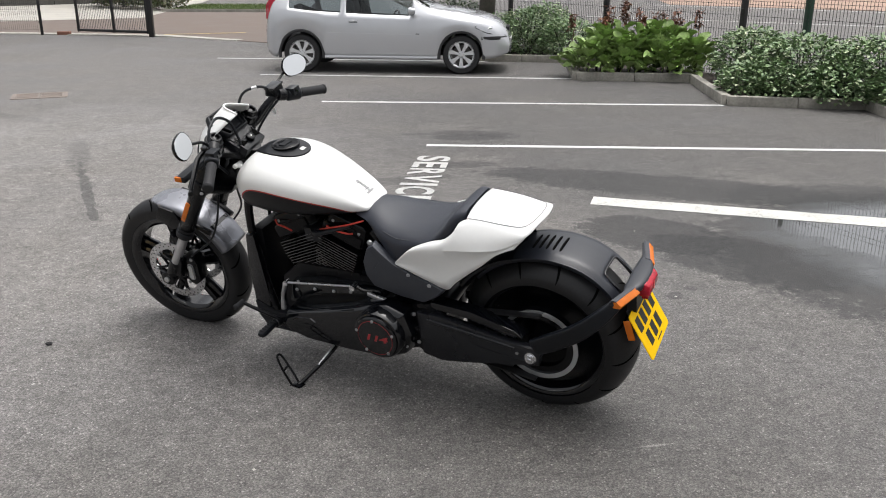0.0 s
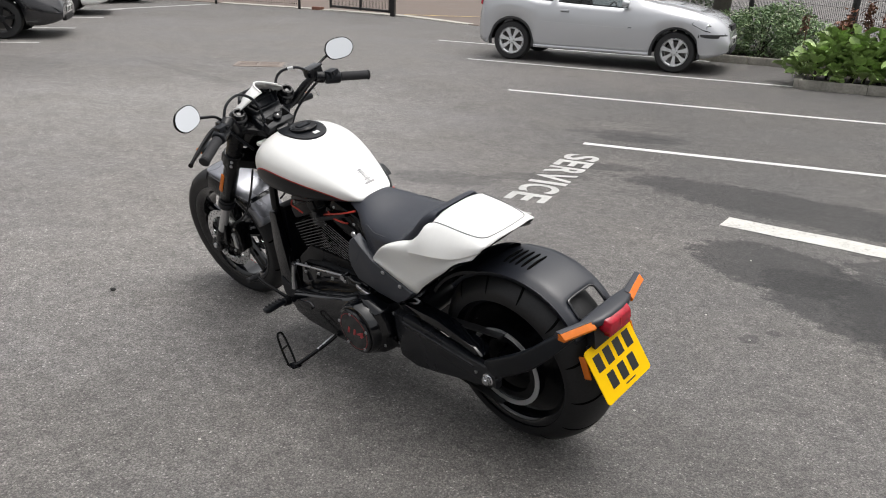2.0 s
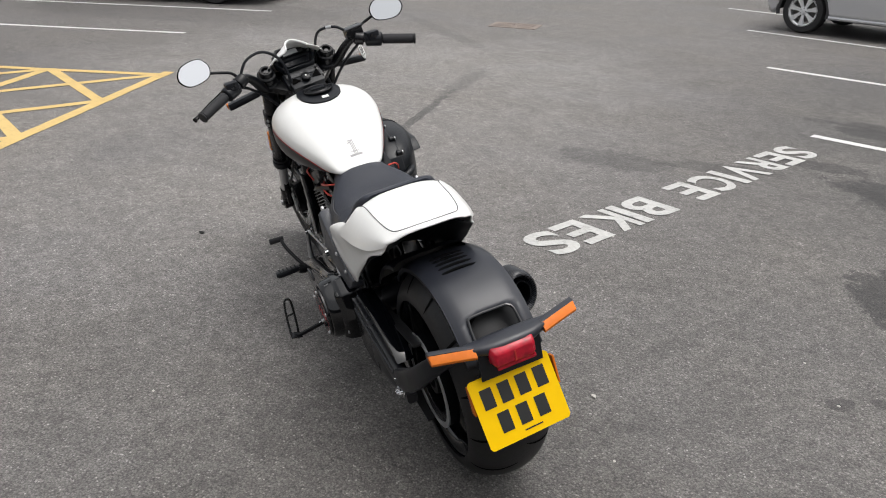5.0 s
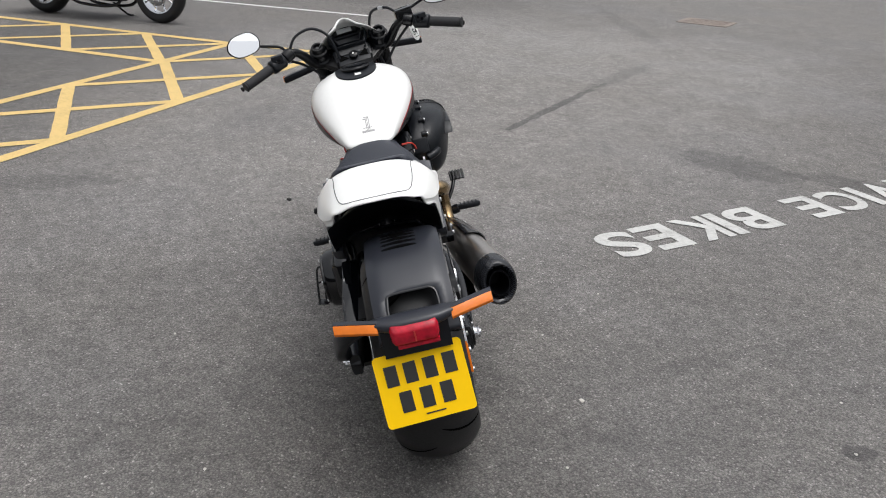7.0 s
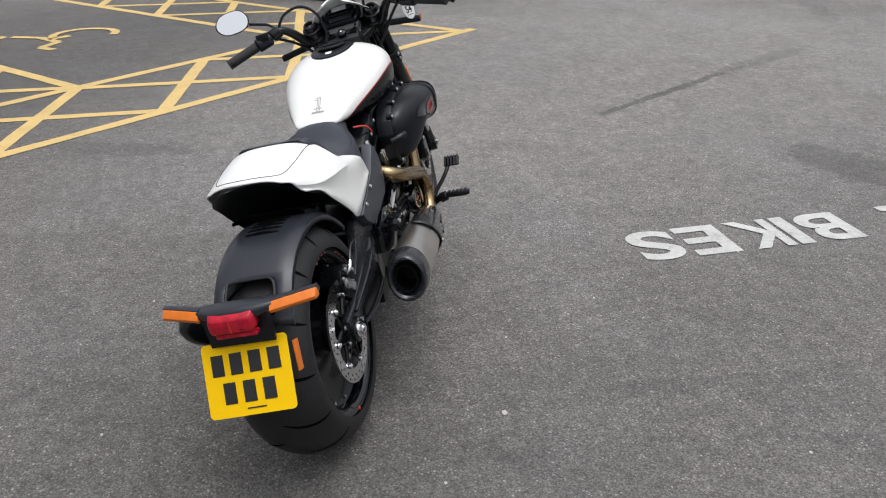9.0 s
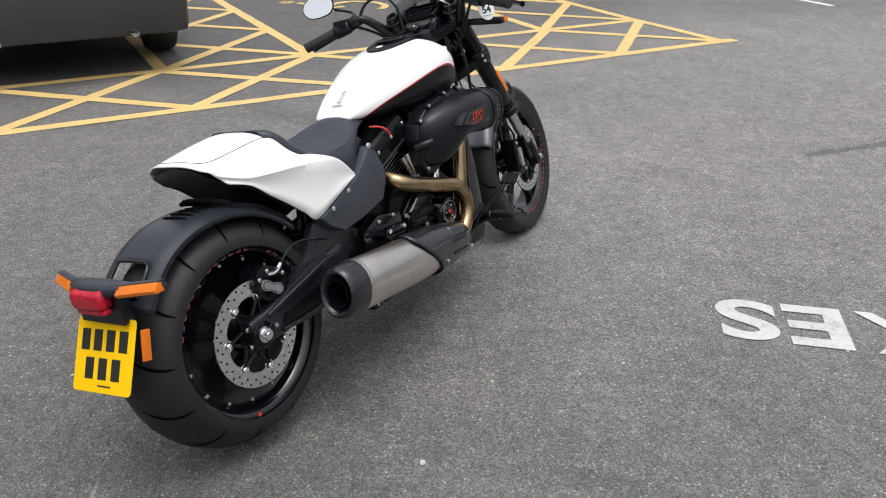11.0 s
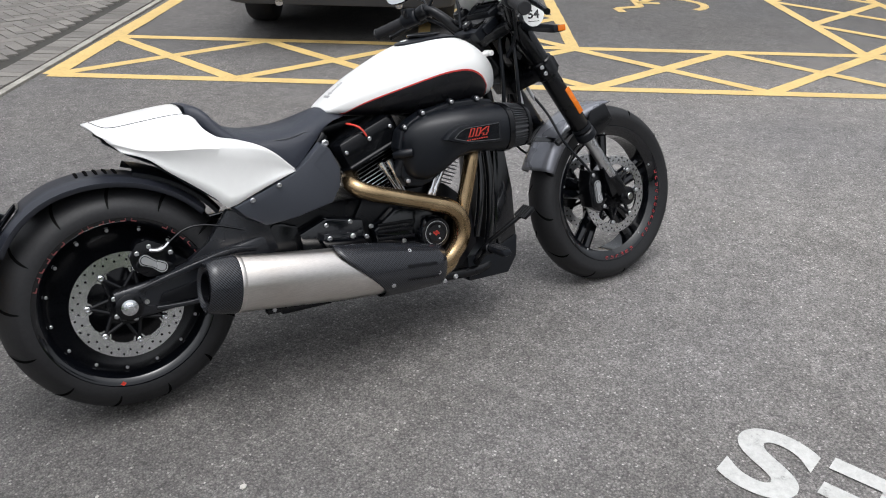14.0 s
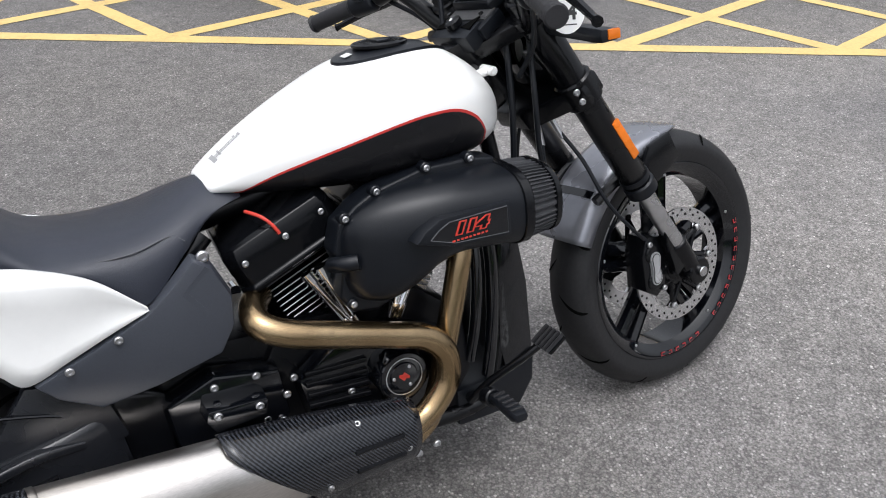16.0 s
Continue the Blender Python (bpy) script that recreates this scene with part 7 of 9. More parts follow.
for k, (x, y) in enumerate(((-7.34, 6.96), (-8.34, 9.08), (-9.28, 11.13), (-10.42, 13.28), (-11.48, 15.38), (-12.6, 17.4))):
    marking("bay_line", line_geo((x, y), (x - 0.836 * 4.8, y - 0.549 * 4.8), 0.085), WHITE_LINE, "thin white parking bay line", "white bay lines")
marking("bay_line", line_geo((-12.9, 17.2), (-12.22, 20.6), 0.10), WHITE_LINE, "thin white line along the end bay", "white bay lines")

# yellow hatching round the wide bays
CELL_S = [-1.18, 0.0, 1.18, 2.38, 3.55, 4.68, 5.80]
CELL_W = [0.0, 1.12, 2.25, 3.38, 4.51, 5.64]
hatch = []


def stroke(a, b, w=0.10):
    k = len(hatch)
    hatch.append(line_geo(bay(*a), bay(*b), w, 0.004 + 0.0004 * k / 10, 0.003))


stroke((-1.22, 0), (5.95, 0))
stroke((-1.20, 1.12), (5.80, 1.12))
for i in range(6):
    stroke((CELL_S[i], 0.02), (CELL_S[i + 1], 1.10), 0.095)
    stroke((CELL_S[i], 1.10), (CELL_S[i + 1], 0.02), 0.095)
for s0, s1 in ((1.20, 2.38), (4.66, 5.76)):
    stroke((s0, 1.12), (s0, 5.64))
    stroke((s1, 1.12), (s1, 5.64))
    for j in range(1, 5):
        stroke((s0, CELL_W[j]), (s1, CELL_W[j + 1]), 0.095)
        stroke((s1, CELL_W[j]), (s0, CELL_W[j + 1]), 0.095)
stroke((5.80, 0.0), (5.76, 1.12))
stroke((-1.20, 0.0), (-1.12, 6.0), 0.13)
yellow = marking("yellow_hatching", hatch[0], YELLOW_LINE, "yellow crossed hatching round the reserved bays")
for g in hatch[1:]:
    part("painted_stripe", g, YELLOW_LINE, yellow, fix=False)
# wheelchair symbol in the wide bay
sym = []


def arc(c, r, a0, a1, w, n=14):
    pts = [(c[0] + r * math.cos(radians(a0 + (a1 - a0) * k / n)), c[1] + r * math.sin(radians(a0 + (a1 - a0) * k / n))) for k in range(n + 1)]
    return [line_geo(bay(*pts[k]), bay(*pts[k + 1]), w, 0.0062, 0.0, 1.0) for k in range(n)]


sym += arc((3.66, 3.05), 0.36, -60, 170, 0.10)
for a, b in (((3.05, 3.62), (3.22, 3.30)), ((3.22, 3.30), (3.22, 2.86)), ((3.22, 2.86), (2.92, 2.72)), ((3.22, 3.1), (3.5, 3.1)), ((2.92, 2.72), (2.95, 2.50))):
    sym.append(line_geo(bay(*a), bay(*b), 0.10, 0.0062, 0.003))
sym += arc((2.93, 3.72), 0.06, 0, 360, 0.09, 10)
sc_ = bay(3.36, 3.10)
sym = [Geo([(sc_[0] + (x - sc_[0]) * 0.82, sc_[1] + (y - sc_[1]) * 0.82, z) for x, y, z in g.v], g.f) for g in sym]
marking("wheelchair_symbol", joined(sym), YELLOW_LINE, "yellow wheelchair symbol painted in the bay")
# words on the ground
WORD_HEAD, WORD_RUN = Vector((-0.065, 7.17, 0.0045)), Vector((-0.1137, -0.9935, 0.0))
WORD_UP = Vector((0.9935, -0.1137, 0.0))
words = thing("painted_words", Matrix(), "white words SERVICE BIKES painted on the asphalt", "road marking", kind="structure")
for ch, a0, a1 in (("S", 0.0, 0.205), ("E", 0.240, 0.440), ("R", 0.478, 0.690), ("V", 0.700, 0.945), ("I", 0.972, 1.040), ("C", 1.075, 1.300), ("E", 1.345, 1.547), ("B", 1.785, 2.010), ("I", 2.040, 2.110), ("K", 2.130, 2.345), ("E", 2.392, 2.600), ("S", 2.628, 2.840)):
    ob = letters("letter", ch, 1.0, Matrix(), LETTERS, words, 0.0, offset=0.026)
    xs, ys = [q.co.x for q in ob.data.vertices], [q.co.y for q in ob.data.vertices]
    x0, x1, y0, y1 = min(xs), max(xs), min(ys), max(ys)
    for q in ob.data.vertices:
        q.co = WORD_HEAD + WORD_RUN * (a0 + (a1 - a0) * (q.co.x - x0) / (x1 - x0)) + WORD_UP * (-0.150 + 0.288 * (q.co.y - y0) / (y1 - y0))
    if ob.data.polygons[0].normal.z < 0:
        ob.data.flip_normals()


# ---- parked vehicles ----
CAR_GLASS = clear_glass("car_glass", (0.22, 0.25, 0.25))
CAR_SILVER = worn("silver_car_paint", (0.58, 0.59, 0.61), 0.26, 0.40, vary=0.008, coat=0.8, grain=900, rvary=0.01)
CAR_WHITE = worn("white_car_paint", (0.80, 0.80, 0.79), 0.25, vary=0.02, coat=0.7, rvary=0.04)
CAR_NAVY = worn("dark_blue_car_paint", (0.010, 0.020, 0.028), 0.25, vary=0.1, coat=0.8, rvary=0.04)
CAR_BLACK = worn("black_car_paint", (0.012, 0.012, 0.014), 0.2, vary=0.1, coat=0.8, rvary=0.04)
CAR_PALE = worn("pale_silver_car_paint", (0.62, 0.63, 0.62), 0.3, 0.3, vary=0.03, coat=0.6)
CAR_ALLOY = worn("silver_wheel_paint", (0.70, 0.71, 0.72), 0.3, 0.25, vary=0.03, coat=0.4)
TRIM = worn("black_trim_plastic", (0.030, 0.030, 0.032), 0.6, vary=0.2, grain=300, bumps=0.1)
UNDER = worn("underbody_black", (0.012, 0.012, 0.012), 0.9, vary=0.3)
CAR_TYRE = worn("car_tyre_rubber", (0.020, 0.020, 0.021), 0.75, vary=0.2, grain=120, bumps=0.2)
LAMP_CLEAR = worn("clear_lamp", (0.27, 0.28, 0.30), 0.08, 0.5, vary=0.25, coat=0.8, large=14.0)
STEEL_RIM = worn("dull_steel_rim", (0.10, 0.095, 0.09), 0.55, 0.5, vary=0.3)
DARK_ALLOY = worn("dark_alloy", (0.03, 0.03, 0.032), 0.3, 0.6, vary=0.1)
SEAT_CLOTH = worn("grey_seat_cloth", (0.035, 0.036, 0.04), 0.9, vary=0.2)


def car_wheel(parent, x, y, r, width, spokes, rim_mat, side, flat=False):
    c = Vector((x, y, r))
    w = part("wheel", lathe([(-width / 2, r * 0.66), (-width / 2, r * 0.93), (-width * 0.40, r * 0.985), (0, r), (width * 0.40, r * 0.985), (width / 2, r * 0.93), (width / 2, r * 0.66)], c, (0, side, 0), 40, True), CAR_TYRE, parent)
    o = width / 2
    part("rim", lathe([(o - 0.02, r * 0.60), (o - 0.004, r * 0.66), (o + 0.002, r * 0.69), (o - 0.003, r * 0.70), (o - 0.05, r * 0.68), (-o, r * 0.66), (-o, r * 0.60)], c, (0, side, 0), 40, True), rim_mat, w)
    part("brake_drum", cyl(c + Vector((0, side * (o - 0.09), 0)), c + Vector((0, side * (o - 0.06), 0)), r * 0.5, seg=24), STEEL_RIM, w)
    if flat:
        part("wheel_plate", lathe([(o - 0.045, r * 0.62), (o - 0.03, r * 0.50), (o - 0.045, r * 0.40), (o - 0.02, r * 0.24), (o - 0.015, 0.0001)], c, (0, side, 0), 36), rim_mat, w)
        for k in range(10):
            a = 2 * math.pi * k / 10
            q = c + Vector((math.cos(a) * r * 0.45, side * (o - 0.036), math.sin(a) * r * 0.45))
            part("slot", cyl(q, q + Vector((0, side * 0.006, 0)), r * 0.055, seg=10), UNDER, w)
    else:
        for k in range(spokes):
            a = 2 * math.pi * k / spokes + 0.2
            v = []
            for rr, hw, d in ((0.13, 0.070, 0.020), (0.35, 0.085, 0.014), (0.66, 0.150, 0.004)):
                q = Vector((math.cos(a), 0, math.sin(a))) * r * rr
                t = Vector((-math.sin(a), 0, math.cos(a))) * r * hw
                v.append([tuple(c + q + t + Vector((0, side * (o - d - 0.02), 0))), tuple(c + q + t * 0.8 + Vector((0, side * (o - d), 0))), tuple(c + q - t * 0.8 + Vector((0, side * (o - d), 0))), tuple(c + q - t + Vector((0, side * (o - d - 0.02), 0)))])
            part("spoke", rings(v), rim_mat, w)
        part("hub_cap", lathe([(o - 0.06, r * 0.19), (o - 0.016, r * 0.18), (o - 0.010, r * 0.14), (o - 0.010, 0.0001)], c, (0, side, 0), 24), rim_mat, w)
        for k in range(5):
            a = 2 * math.pi * k / 5
            q = c + Vector((math.cos(a) * r * 0.13, side * (o - 0.012), math.sin(a) * r * 0.13))
            part("wheel_nut", cyl(q, q + Vector((0, side * 0.006, 0)), r * 0.022, seg=8), TRIM, w)
    return w


CAR_SKIN = {}


def skin(name, x, z):
    """Half the width of a car's side at a place along it and a height."""
    out = []
    for row in CAR_SKIN[name]:
        out.append(float(np.interp(z, [q[2] for q in row[:8]], [q[1] for q in row[:8]])))
    return float(np.interp(x, [row[0][0] for row in CAR_SKIN[name]], out))


def car(name, m, label, paint, sp, category="car", group="parked cars"):
    """A car: origin under the rear axle, x ahead. sp holds its profile."""
    root = thing(name, m, label, category, group)
    xr, xf, wb, hw, r = sp["rear"], sp["front"], sp["wheelbase"], sp["half"], sp["wheel"]
    zt, zb = soft(*sp["top"]), soft(*sp["belt"])
    sill, arch = sp["sill"], r + 0.055
    nx = 90
    rows = []
    for i in range(nx + 1):
        x = xr + (xf - xr) * i / nx
        e = min(1.0, (x - xr) / 0.22, (xf - x) / 0.42)
        e = 1 - (1 - max(0, e)) ** 2
        h = hw * (sp.get("nose", 0.72) + (1 - sp.get("nose", 0.72)) * e)
        low = sill + 0.10 * (1 - e) if x < 0 or x > wb else sill
        for xw in (0, wb):
            if abs(x - xw) < arch:
                low = max(low, r + math.sqrt(arch * arch - (x - xw) ** 2))
        t, b = zt(x), zb(x)
        b = min(b, t - 0.02)
        cab = min(1.0, max(0.0, (t - b - 0.05) / 0.35))
        hr = h * (0.90 - 0.21 * cab)
        z = [low, low + (b - low) * 0.12, low + (b - low) * 0.5, b - (b - low) * 0.12, b]
        y = [h * 0.955, h * 0.985, h, h * 0.985, h * 0.955]
        edge = t - 0.035 - 0.02 * cab
        for k in (0.34, 0.67, 1.0):
            y.append(h * 0.955 + (hr - h * 0.955) * k + 0.012 * math.sin(math.pi * k) * cab)
            z.append(b + (edge - b) * k)
        y += [hr * 0.90, hr * 0.55, 0.0]
        z += [t - 0.018, t - 0.004, t]
        rows.append([(x, yy, zz) for yy, zz in zip(y, z)])
    CAR_SKIN[name] = rows
    kinds = {"body": [], "side": [], "screen": [], "tail": [], "clad": []}
    full = [[(x, -y, z) for x, y, z in rr] + [q for q in rr[-2::-1]] for rr in rows]
    n = len(full[0])
    half_n = len(rows[0])
    for i in range(nx):
        xm = (full[i][0][0] + full[i + 1][0][0]) / 2
        for j in range(n - 1):
            jj = j if j < half_n - 1 else n - 2 - j
            k = "body"
            if 4 <= jj <= 6 and any(a < xm < b for a, b in sp["windows"]):
                k = "side"
            elif jj >= 7 and sp["screen"][0] < xm < sp["screen"][1]:
                k = "screen"
            elif jj >= 7 and sp["backlight"][0] < xm < sp["backlight"][1]:
                k = "tail"
            elif jj <= sp.get("clad", -1):
                k = "clad"
            kinds[k].append((i * n + j, i * n + j + 1, (i + 1) * n + j + 1, (i + 1) * n + j))
    v = [q for rr in full for q in rr]
    caps = [tuple(range(n)), tuple(range(nx * n, nx * n + n))[::-1]]

    def pick(fs):
        used = sorted({a for f in fs for a in f})
        at = {a: k for k, a in enumerate(used)}
        return Geo([v[a] for a in used], [tuple(at[a] for a in f) for f in fs])
    body = part("body", pick(kinds["body"] + caps), paint, root, sharp=40, fix=False)
    body_mod = body.modifiers.new("shell", "SOLIDIFY")
    body_mod.thickness, body_mod.offset = 0.012, -1
    panes = [("windscreen", kinds["screen"]), ("rear_window", kinds["tail"])]
    for a, b in sp["windows"]:
        for lo_j, hi_j in ((0, half_n), (half_n, n)):
            panes.append(("side_window", [q for q in kinds["side"] if a < (v[q[0]][0] + v[q[2]][0]) / 2 < b and lo_j <= q[0] % n < hi_j]))
    for nm, fs in panes:
        if fs:
            g = part(nm, pick(fs), CAR_GLASS, root, fix=False)
            g.visible_shadow = False
    if kinds["clad"]:
        part("lower_cladding", pick(kinds["clad"]), TRIM, root, "black plastic lower trim", fix=False)
    part("underbody", joined([box(((xr + xf) / 2, 0, sill + 0.10), (xf - xr - 0.5, hw * 1.25, 0.16)), box((wb / 2, 0, sill + 0.06), (wb - 2 * arch - 0.02, hw * 1.86, 0.10))]), UNDER, root)
    for xw in (0, wb):
        for s in (-1, 1):
            lin = rings([[(xw + (arch + 0.004) * math.cos(a), s * yy, r + (arch + 0.004) * math.sin(a)) for yy in (hw * 0.55, hw * 0.97)] for a in [math.pi * k / 14 for k in range(15)]], closed=False)
            part("wheel_liner", lin, UNDER, root, fix=False)
            car_wheel(root, xw, s * (hw - 0.035 - sp["tyre"] / 2), r, sp["tyre"], sp["spokes"], sp["rim"], s, sp.get("flat", False))
            if sp.get("trim_arch"):
                part("arch_trim", tube([(xw + arch * math.cos(a), s * (hw * 0.965), r + arch * math.sin(a)) for a in [math.pi * (k / 16) for k in range(-1, 18)]], 0.026, 8, 1), TRIM, root, "black wheel arch trim")
    if "sill_trim" in sp:
        for s in (-1, 1):
            part("sill", tube([(arch + 0.02, s * hw * 0.955, sill + 0.01), (wb - arch - 0.02, s * hw * 0.955, sill + 0.01)], 0.03, 8, 1), TRIM if sp["sill_trim"] else paint, root)
    # nose and tail fittings
    hn = hw * sp.get("nose", 0.72)
    part("front_plate", box((xf + 0.012, 0, sp["plate_z"]), (0.012, 0.50, 0.105)), PLATE_WHITE, root, "white plate with plain bars", bevel=0.002)
    for k in range(7):
        if k != 4:
            part("character_bar", box((xf + 0.0195, -0.21 + k * 0.07, sp["plate_z"]), (0.002, 0.042, 0.068)), PLATE_BLACK, root)
    part("lower_grille", box((xf - 0.02, 0, sp["plate_z"] - 0.13), (0.06, hn * 1.3, 0.09)), UNDER, root, bevel=0.01)
    for k in range(3):
        part("grille_bar", box((xf + 0.008, 0, sp["plate_z"] - 0.16 + k * 0.03), (0.012, hn * 1.25, 0.006)), TRIM, root)
    part("upper_grille", box((xf - 0.05, 0, sp["plate_z"] + 0.18), (0.06, hn * 0.9, 0.09)), UNDER, root, bevel=0.015)
    return root


HATCH = dict(rear=-0.60, front=3.22, wheelbase=2.491, half=0.82, wheel=0.292, tyre=0.185, sill=0.235, spokes=7, rim=CAR_ALLOY, nose=0.74, plate_z=0.46,
             top=([-0.60, -0.57, -0.52, -0.42, -0.25, 0.10, 0.6, 1.05, 1.35, 1.62, 1.92, 2.08, 2.4, 2.8, 3.02, 3.14, 3.20, 3.22], [0.66, 0.86, 0.98, 1.16, 1.33, 1.415, 1.44, 1.425, 1.36, 1.23, 1.055, 0.985, 0.945, 0.865, 0.775, 0.68, 0.58, 0.50]),
             belt=([-0.60, -0.4, 0.2, 1.0, 1.75, 2.0, 2.4, 2.9, 3.22], [0.62, 0.95, 0.925, 0.885, 0.86, 0.855, 0.82, 0.72, 0.45]),
             windows=[(-0.18, 0.62), (0.70, 1.72)], screen=(1.28, 1.98), backlight=(-0.50, -0.24), trim_arch=True, sill_trim=False)
silver = car("silver_hatchback", Matrix.Translation((-2.13, 14.10, 0)) @ pose(0, 0, 0, 0, 0, -5.6), "silver three-door hatchback parked in a bay", CAR_SILVER, HATCH)
hw = 0.82
for s in (-1, 1):
    def on(x, z, d=0.0):
        return (x, s * (skin("silver_hatchback", x, z) + d), z)
    part("rub_strip", beam([on(x, z, 0.004) for x, z in ((0.42, 0.60), (0.8, 0.594), (1.25, 0.585), (1.7, 0.579), (2.02, 0.575))], [0.008, 0.008], [0.020, 0.020]), CAR_SILVER, silver, "silver rubbing strip")
    # black line laid below the strip as its painted shadow
    part("strip_shadow_line", tube([on(x, z, 0.001) for x, z in ((0.42, 0.577), (1.25, 0.562), (2.02, 0.552))], 0.004, 6, 4), UNDER, silver)
    part("door_gap", tube([on(x, z) for x, z in ((0.66, 0.90), (0.655, 0.80), (0.655, 0.70), (0.655, 0.55), (0.66, 0.45), (0.72, 0.31), (1.2, 0.295), (1.95, 0.30), (2.03, 0.45), (2.035, 0.60), (2.02, 0.72), (1.98, 0.84))], 0.0055, 6), UNDER, silver)
    part("bumper_gap", tube([on(x, z) for x, z in ((2.80, 0.36), (2.83, 0.50), (2.86, 0.585), (2.95, 0.600), (3.08, 0.590))], 0.004, 6), UNDER, silver)
    part("bonnet_gap", tube([on(x, z) for x, z in ((2.08, 0.845), (2.3, 0.825), (2.55, 0.785), (2.75, 0.75))], 0.004, 6), UNDER, silver)
    v, f = [], []
    for i in range(13):
        x = 2.70 + 0.43 * i / 12
        lo, hi = float(np.interp(x, [2.70, 2.85, 3.13], [0.700, 0.632, 0.560])), float(np.interp(x, [2.70, 2.78, 2.95, 3.13], [0.715, 0.752, 0.715, 0.600]))
        for j in range(6):
            v.append(on(x, lo + (hi - lo) * j / 5, 0.006))
    for i in range(12):
        for j in range(5):
            f.append((i * 6 + j, i * 6 + j + 1, i * 6 + j + 7, i * 6 + j + 6))
    hl = part("headlamp", Geo(v, f), LAMP_CLEAR, silver, "clear headlamp", fix=False)
    part("lamp_rim", tube([on(x, z, 0.009) for x, z in ((2.70, 0.707), (2.78, 0.752), (2.95, 0.715), (3.13, 0.600), (3.13, 0.560), (2.95, 0.608), (2.85, 0.632), (2.70, 0.700))], 0.007, 6, 3), UNDER, hl)
    part("reflector_bowl", lathe([(0, 0.045), (0.006, 0.04), (0.004, 0.0001)], on(2.93, 0.660, 0.002), (0.5, s * 0.85, 0.1), 20), CHROME, hl)
    h = part("door_handle", beam([(0.76, s * 0.828, 0.785), (0.83, s * 0.836, 0.787), (0.90, s * 0.828, 0.785)], [0.008, 0.012, 0.008], [0.012, 0.014, 0.012]), CAR_SILVER, silver)
    part("handle_cup", box((0.83, s * 0.818, 0.775), (0.13, 0.012, 0.03)), UNDER, h, bevel=0.005)
    mir = part("door_mirror", rings([[(x, s * (0.87 + dy), 0.94 + dz) for dy, dz in [(0.075 * k * math.cos(a), 0.058 * k * math.sin(a)) for a in [2 * math.pi * q / 14 for q in range(14)]]] for x, k in ((1.70, 0.9), (1.71, 1.0), (1.76, 0.95), (1.80, 0.6))]), CAR_SILVER, silver, "silver door mirror", sharp=60)
    part("mirror_foot", tube([(1.74, s * 0.76, 0.89), (1.75, s * 0.83, 0.905)], 0.025, 8, 1), TRIM, mir)
    part("mirror_glass", box((1.698, s * 0.872, 0.94), (0.004, 0.12, 0.09)), MIRROR, mir)
    part("tail_lamp", rings([[(x, s * y, z) for y, z in q] for x, q in ((-0.585, [(0.60, 0.80), (0.64, 0.80), (0.62, 1.0), (0.58, 1.0)]), (-0.50, [(0.66, 0.80), (0.74, 0.80), (0.68, 1.10), (0.60, 1.10)]), (-0.40, [(0.70, 0.86), (0.765, 0.86), (0.69, 1.18), (0.62, 1.18)]))]), RED_LENS, silver, "red tail lamp", bevel=0.006)
    part("bumper_strip", beam([on(x, z, 0.003) for x, z in ((2.80, 0.545), (2.95, 0.545), (3.08, 0.545), (3.18, 0.545))], [0.016, 0.016], [0.028, 0.028]), TRIM, silver)
    part("fog_lamp_recess", box((3.17, s * 0.50, 0.37), (0.10, 0.20, 0.12)), UNDER, silver, bevel=0.015)
    part("window_seal", tube([(-0.16, s * 0.74, 0.945), (0.3, s * 0.775, 0.935), (0.62, s * 0.782, 0.915), (1.0, s * 0.782, 0.90), (1.70, s * 0.775, 0.875)], 0.008, 6), UNDER, silver)
part("fuel_flap", lathe([(0, 0.075), (0.004, 0.073), (0.005, 0.0001)], (-0.22, -0.815, 0.86), (0, -1, 0.05), 28), CAR_SILVER, silver)
part("emblem", box((1.82, -0.830, 0.60), (0.05, 0.003, 0.014)), TRIM, silver)
for y in (-0.35, 0.35):
    st = part("seat", joined([box((0.95, y, 0.62), (0.5, 0.48, 0.16)), box((0.74, y, 0.90), (0.14, 0.46, 0.55), Matrix.Rotation(radians(-14), 4, "Y")), box((0.66, y, 1.20), (0.08, 0.24, 0.16))]), SEAT_CLOTH, silver, bevel=0.04)
part("rear_bench", joined([box((0.18, 0, 0.60), (0.45, 1.2, 0.16)), box((-0.06, 0, 0.82), (0.14, 1.2, 0.5), Matrix.Rotation(radians(-14), 4, "Y"))]), SEAT_CLOTH, silver, bevel=0.04)
part("dashboard", box((1.66, 0, 0.78), (0.4, 1.3, 0.22)), TRIM, silver, bevel=0.05)
part("steering_wheel", lathe([(0, 0.17), (0.012, 0.182), (0.024, 0.17), (0.012, 0.158)], (1.36, -0.35, 0.87), (1, 0, -0.5), 24, True), TRIM, silver)
part("wiper", tube([(1.96, -0.2, 1.045), (1.90, -0.45, 1.075), (1.86, -0.62, 1.08)], 0.008, 6), TRIM, silver)

VAN = dict(HATCH, rear=-0.75, front=3.50, wheelbase=2.68, half=0.89, wheel=0.315, tyre=0.20, sill=0.26, rim=STEEL_RIM, flat=True, nose=0.80, plate_z=0.48, trim_arch=False,
           top=([-0.75, -0.72, -0.6, 0.4, 1.2, 1.6, 2.2, 2.55, 3.0, 3.3, 3.44, 3.5], [0.9, 1.5, 1.78, 1.82, 1.80, 1.72, 1.30, 1.08, 1.0, 0.88, 0.7, 0.55]),
           belt=([-0.75, 0.5, 2.0, 2.6, 3.1, 3.5], [0.85, 1.05, 1.02, 0.98, 0.85, 0.5]), windows=[(1.3, 2.25)], screen=(1.75, 2.5), backlight=(-9, -8))
BAY_TURN = math.degrees(math.atan2(0.549, 0.836))


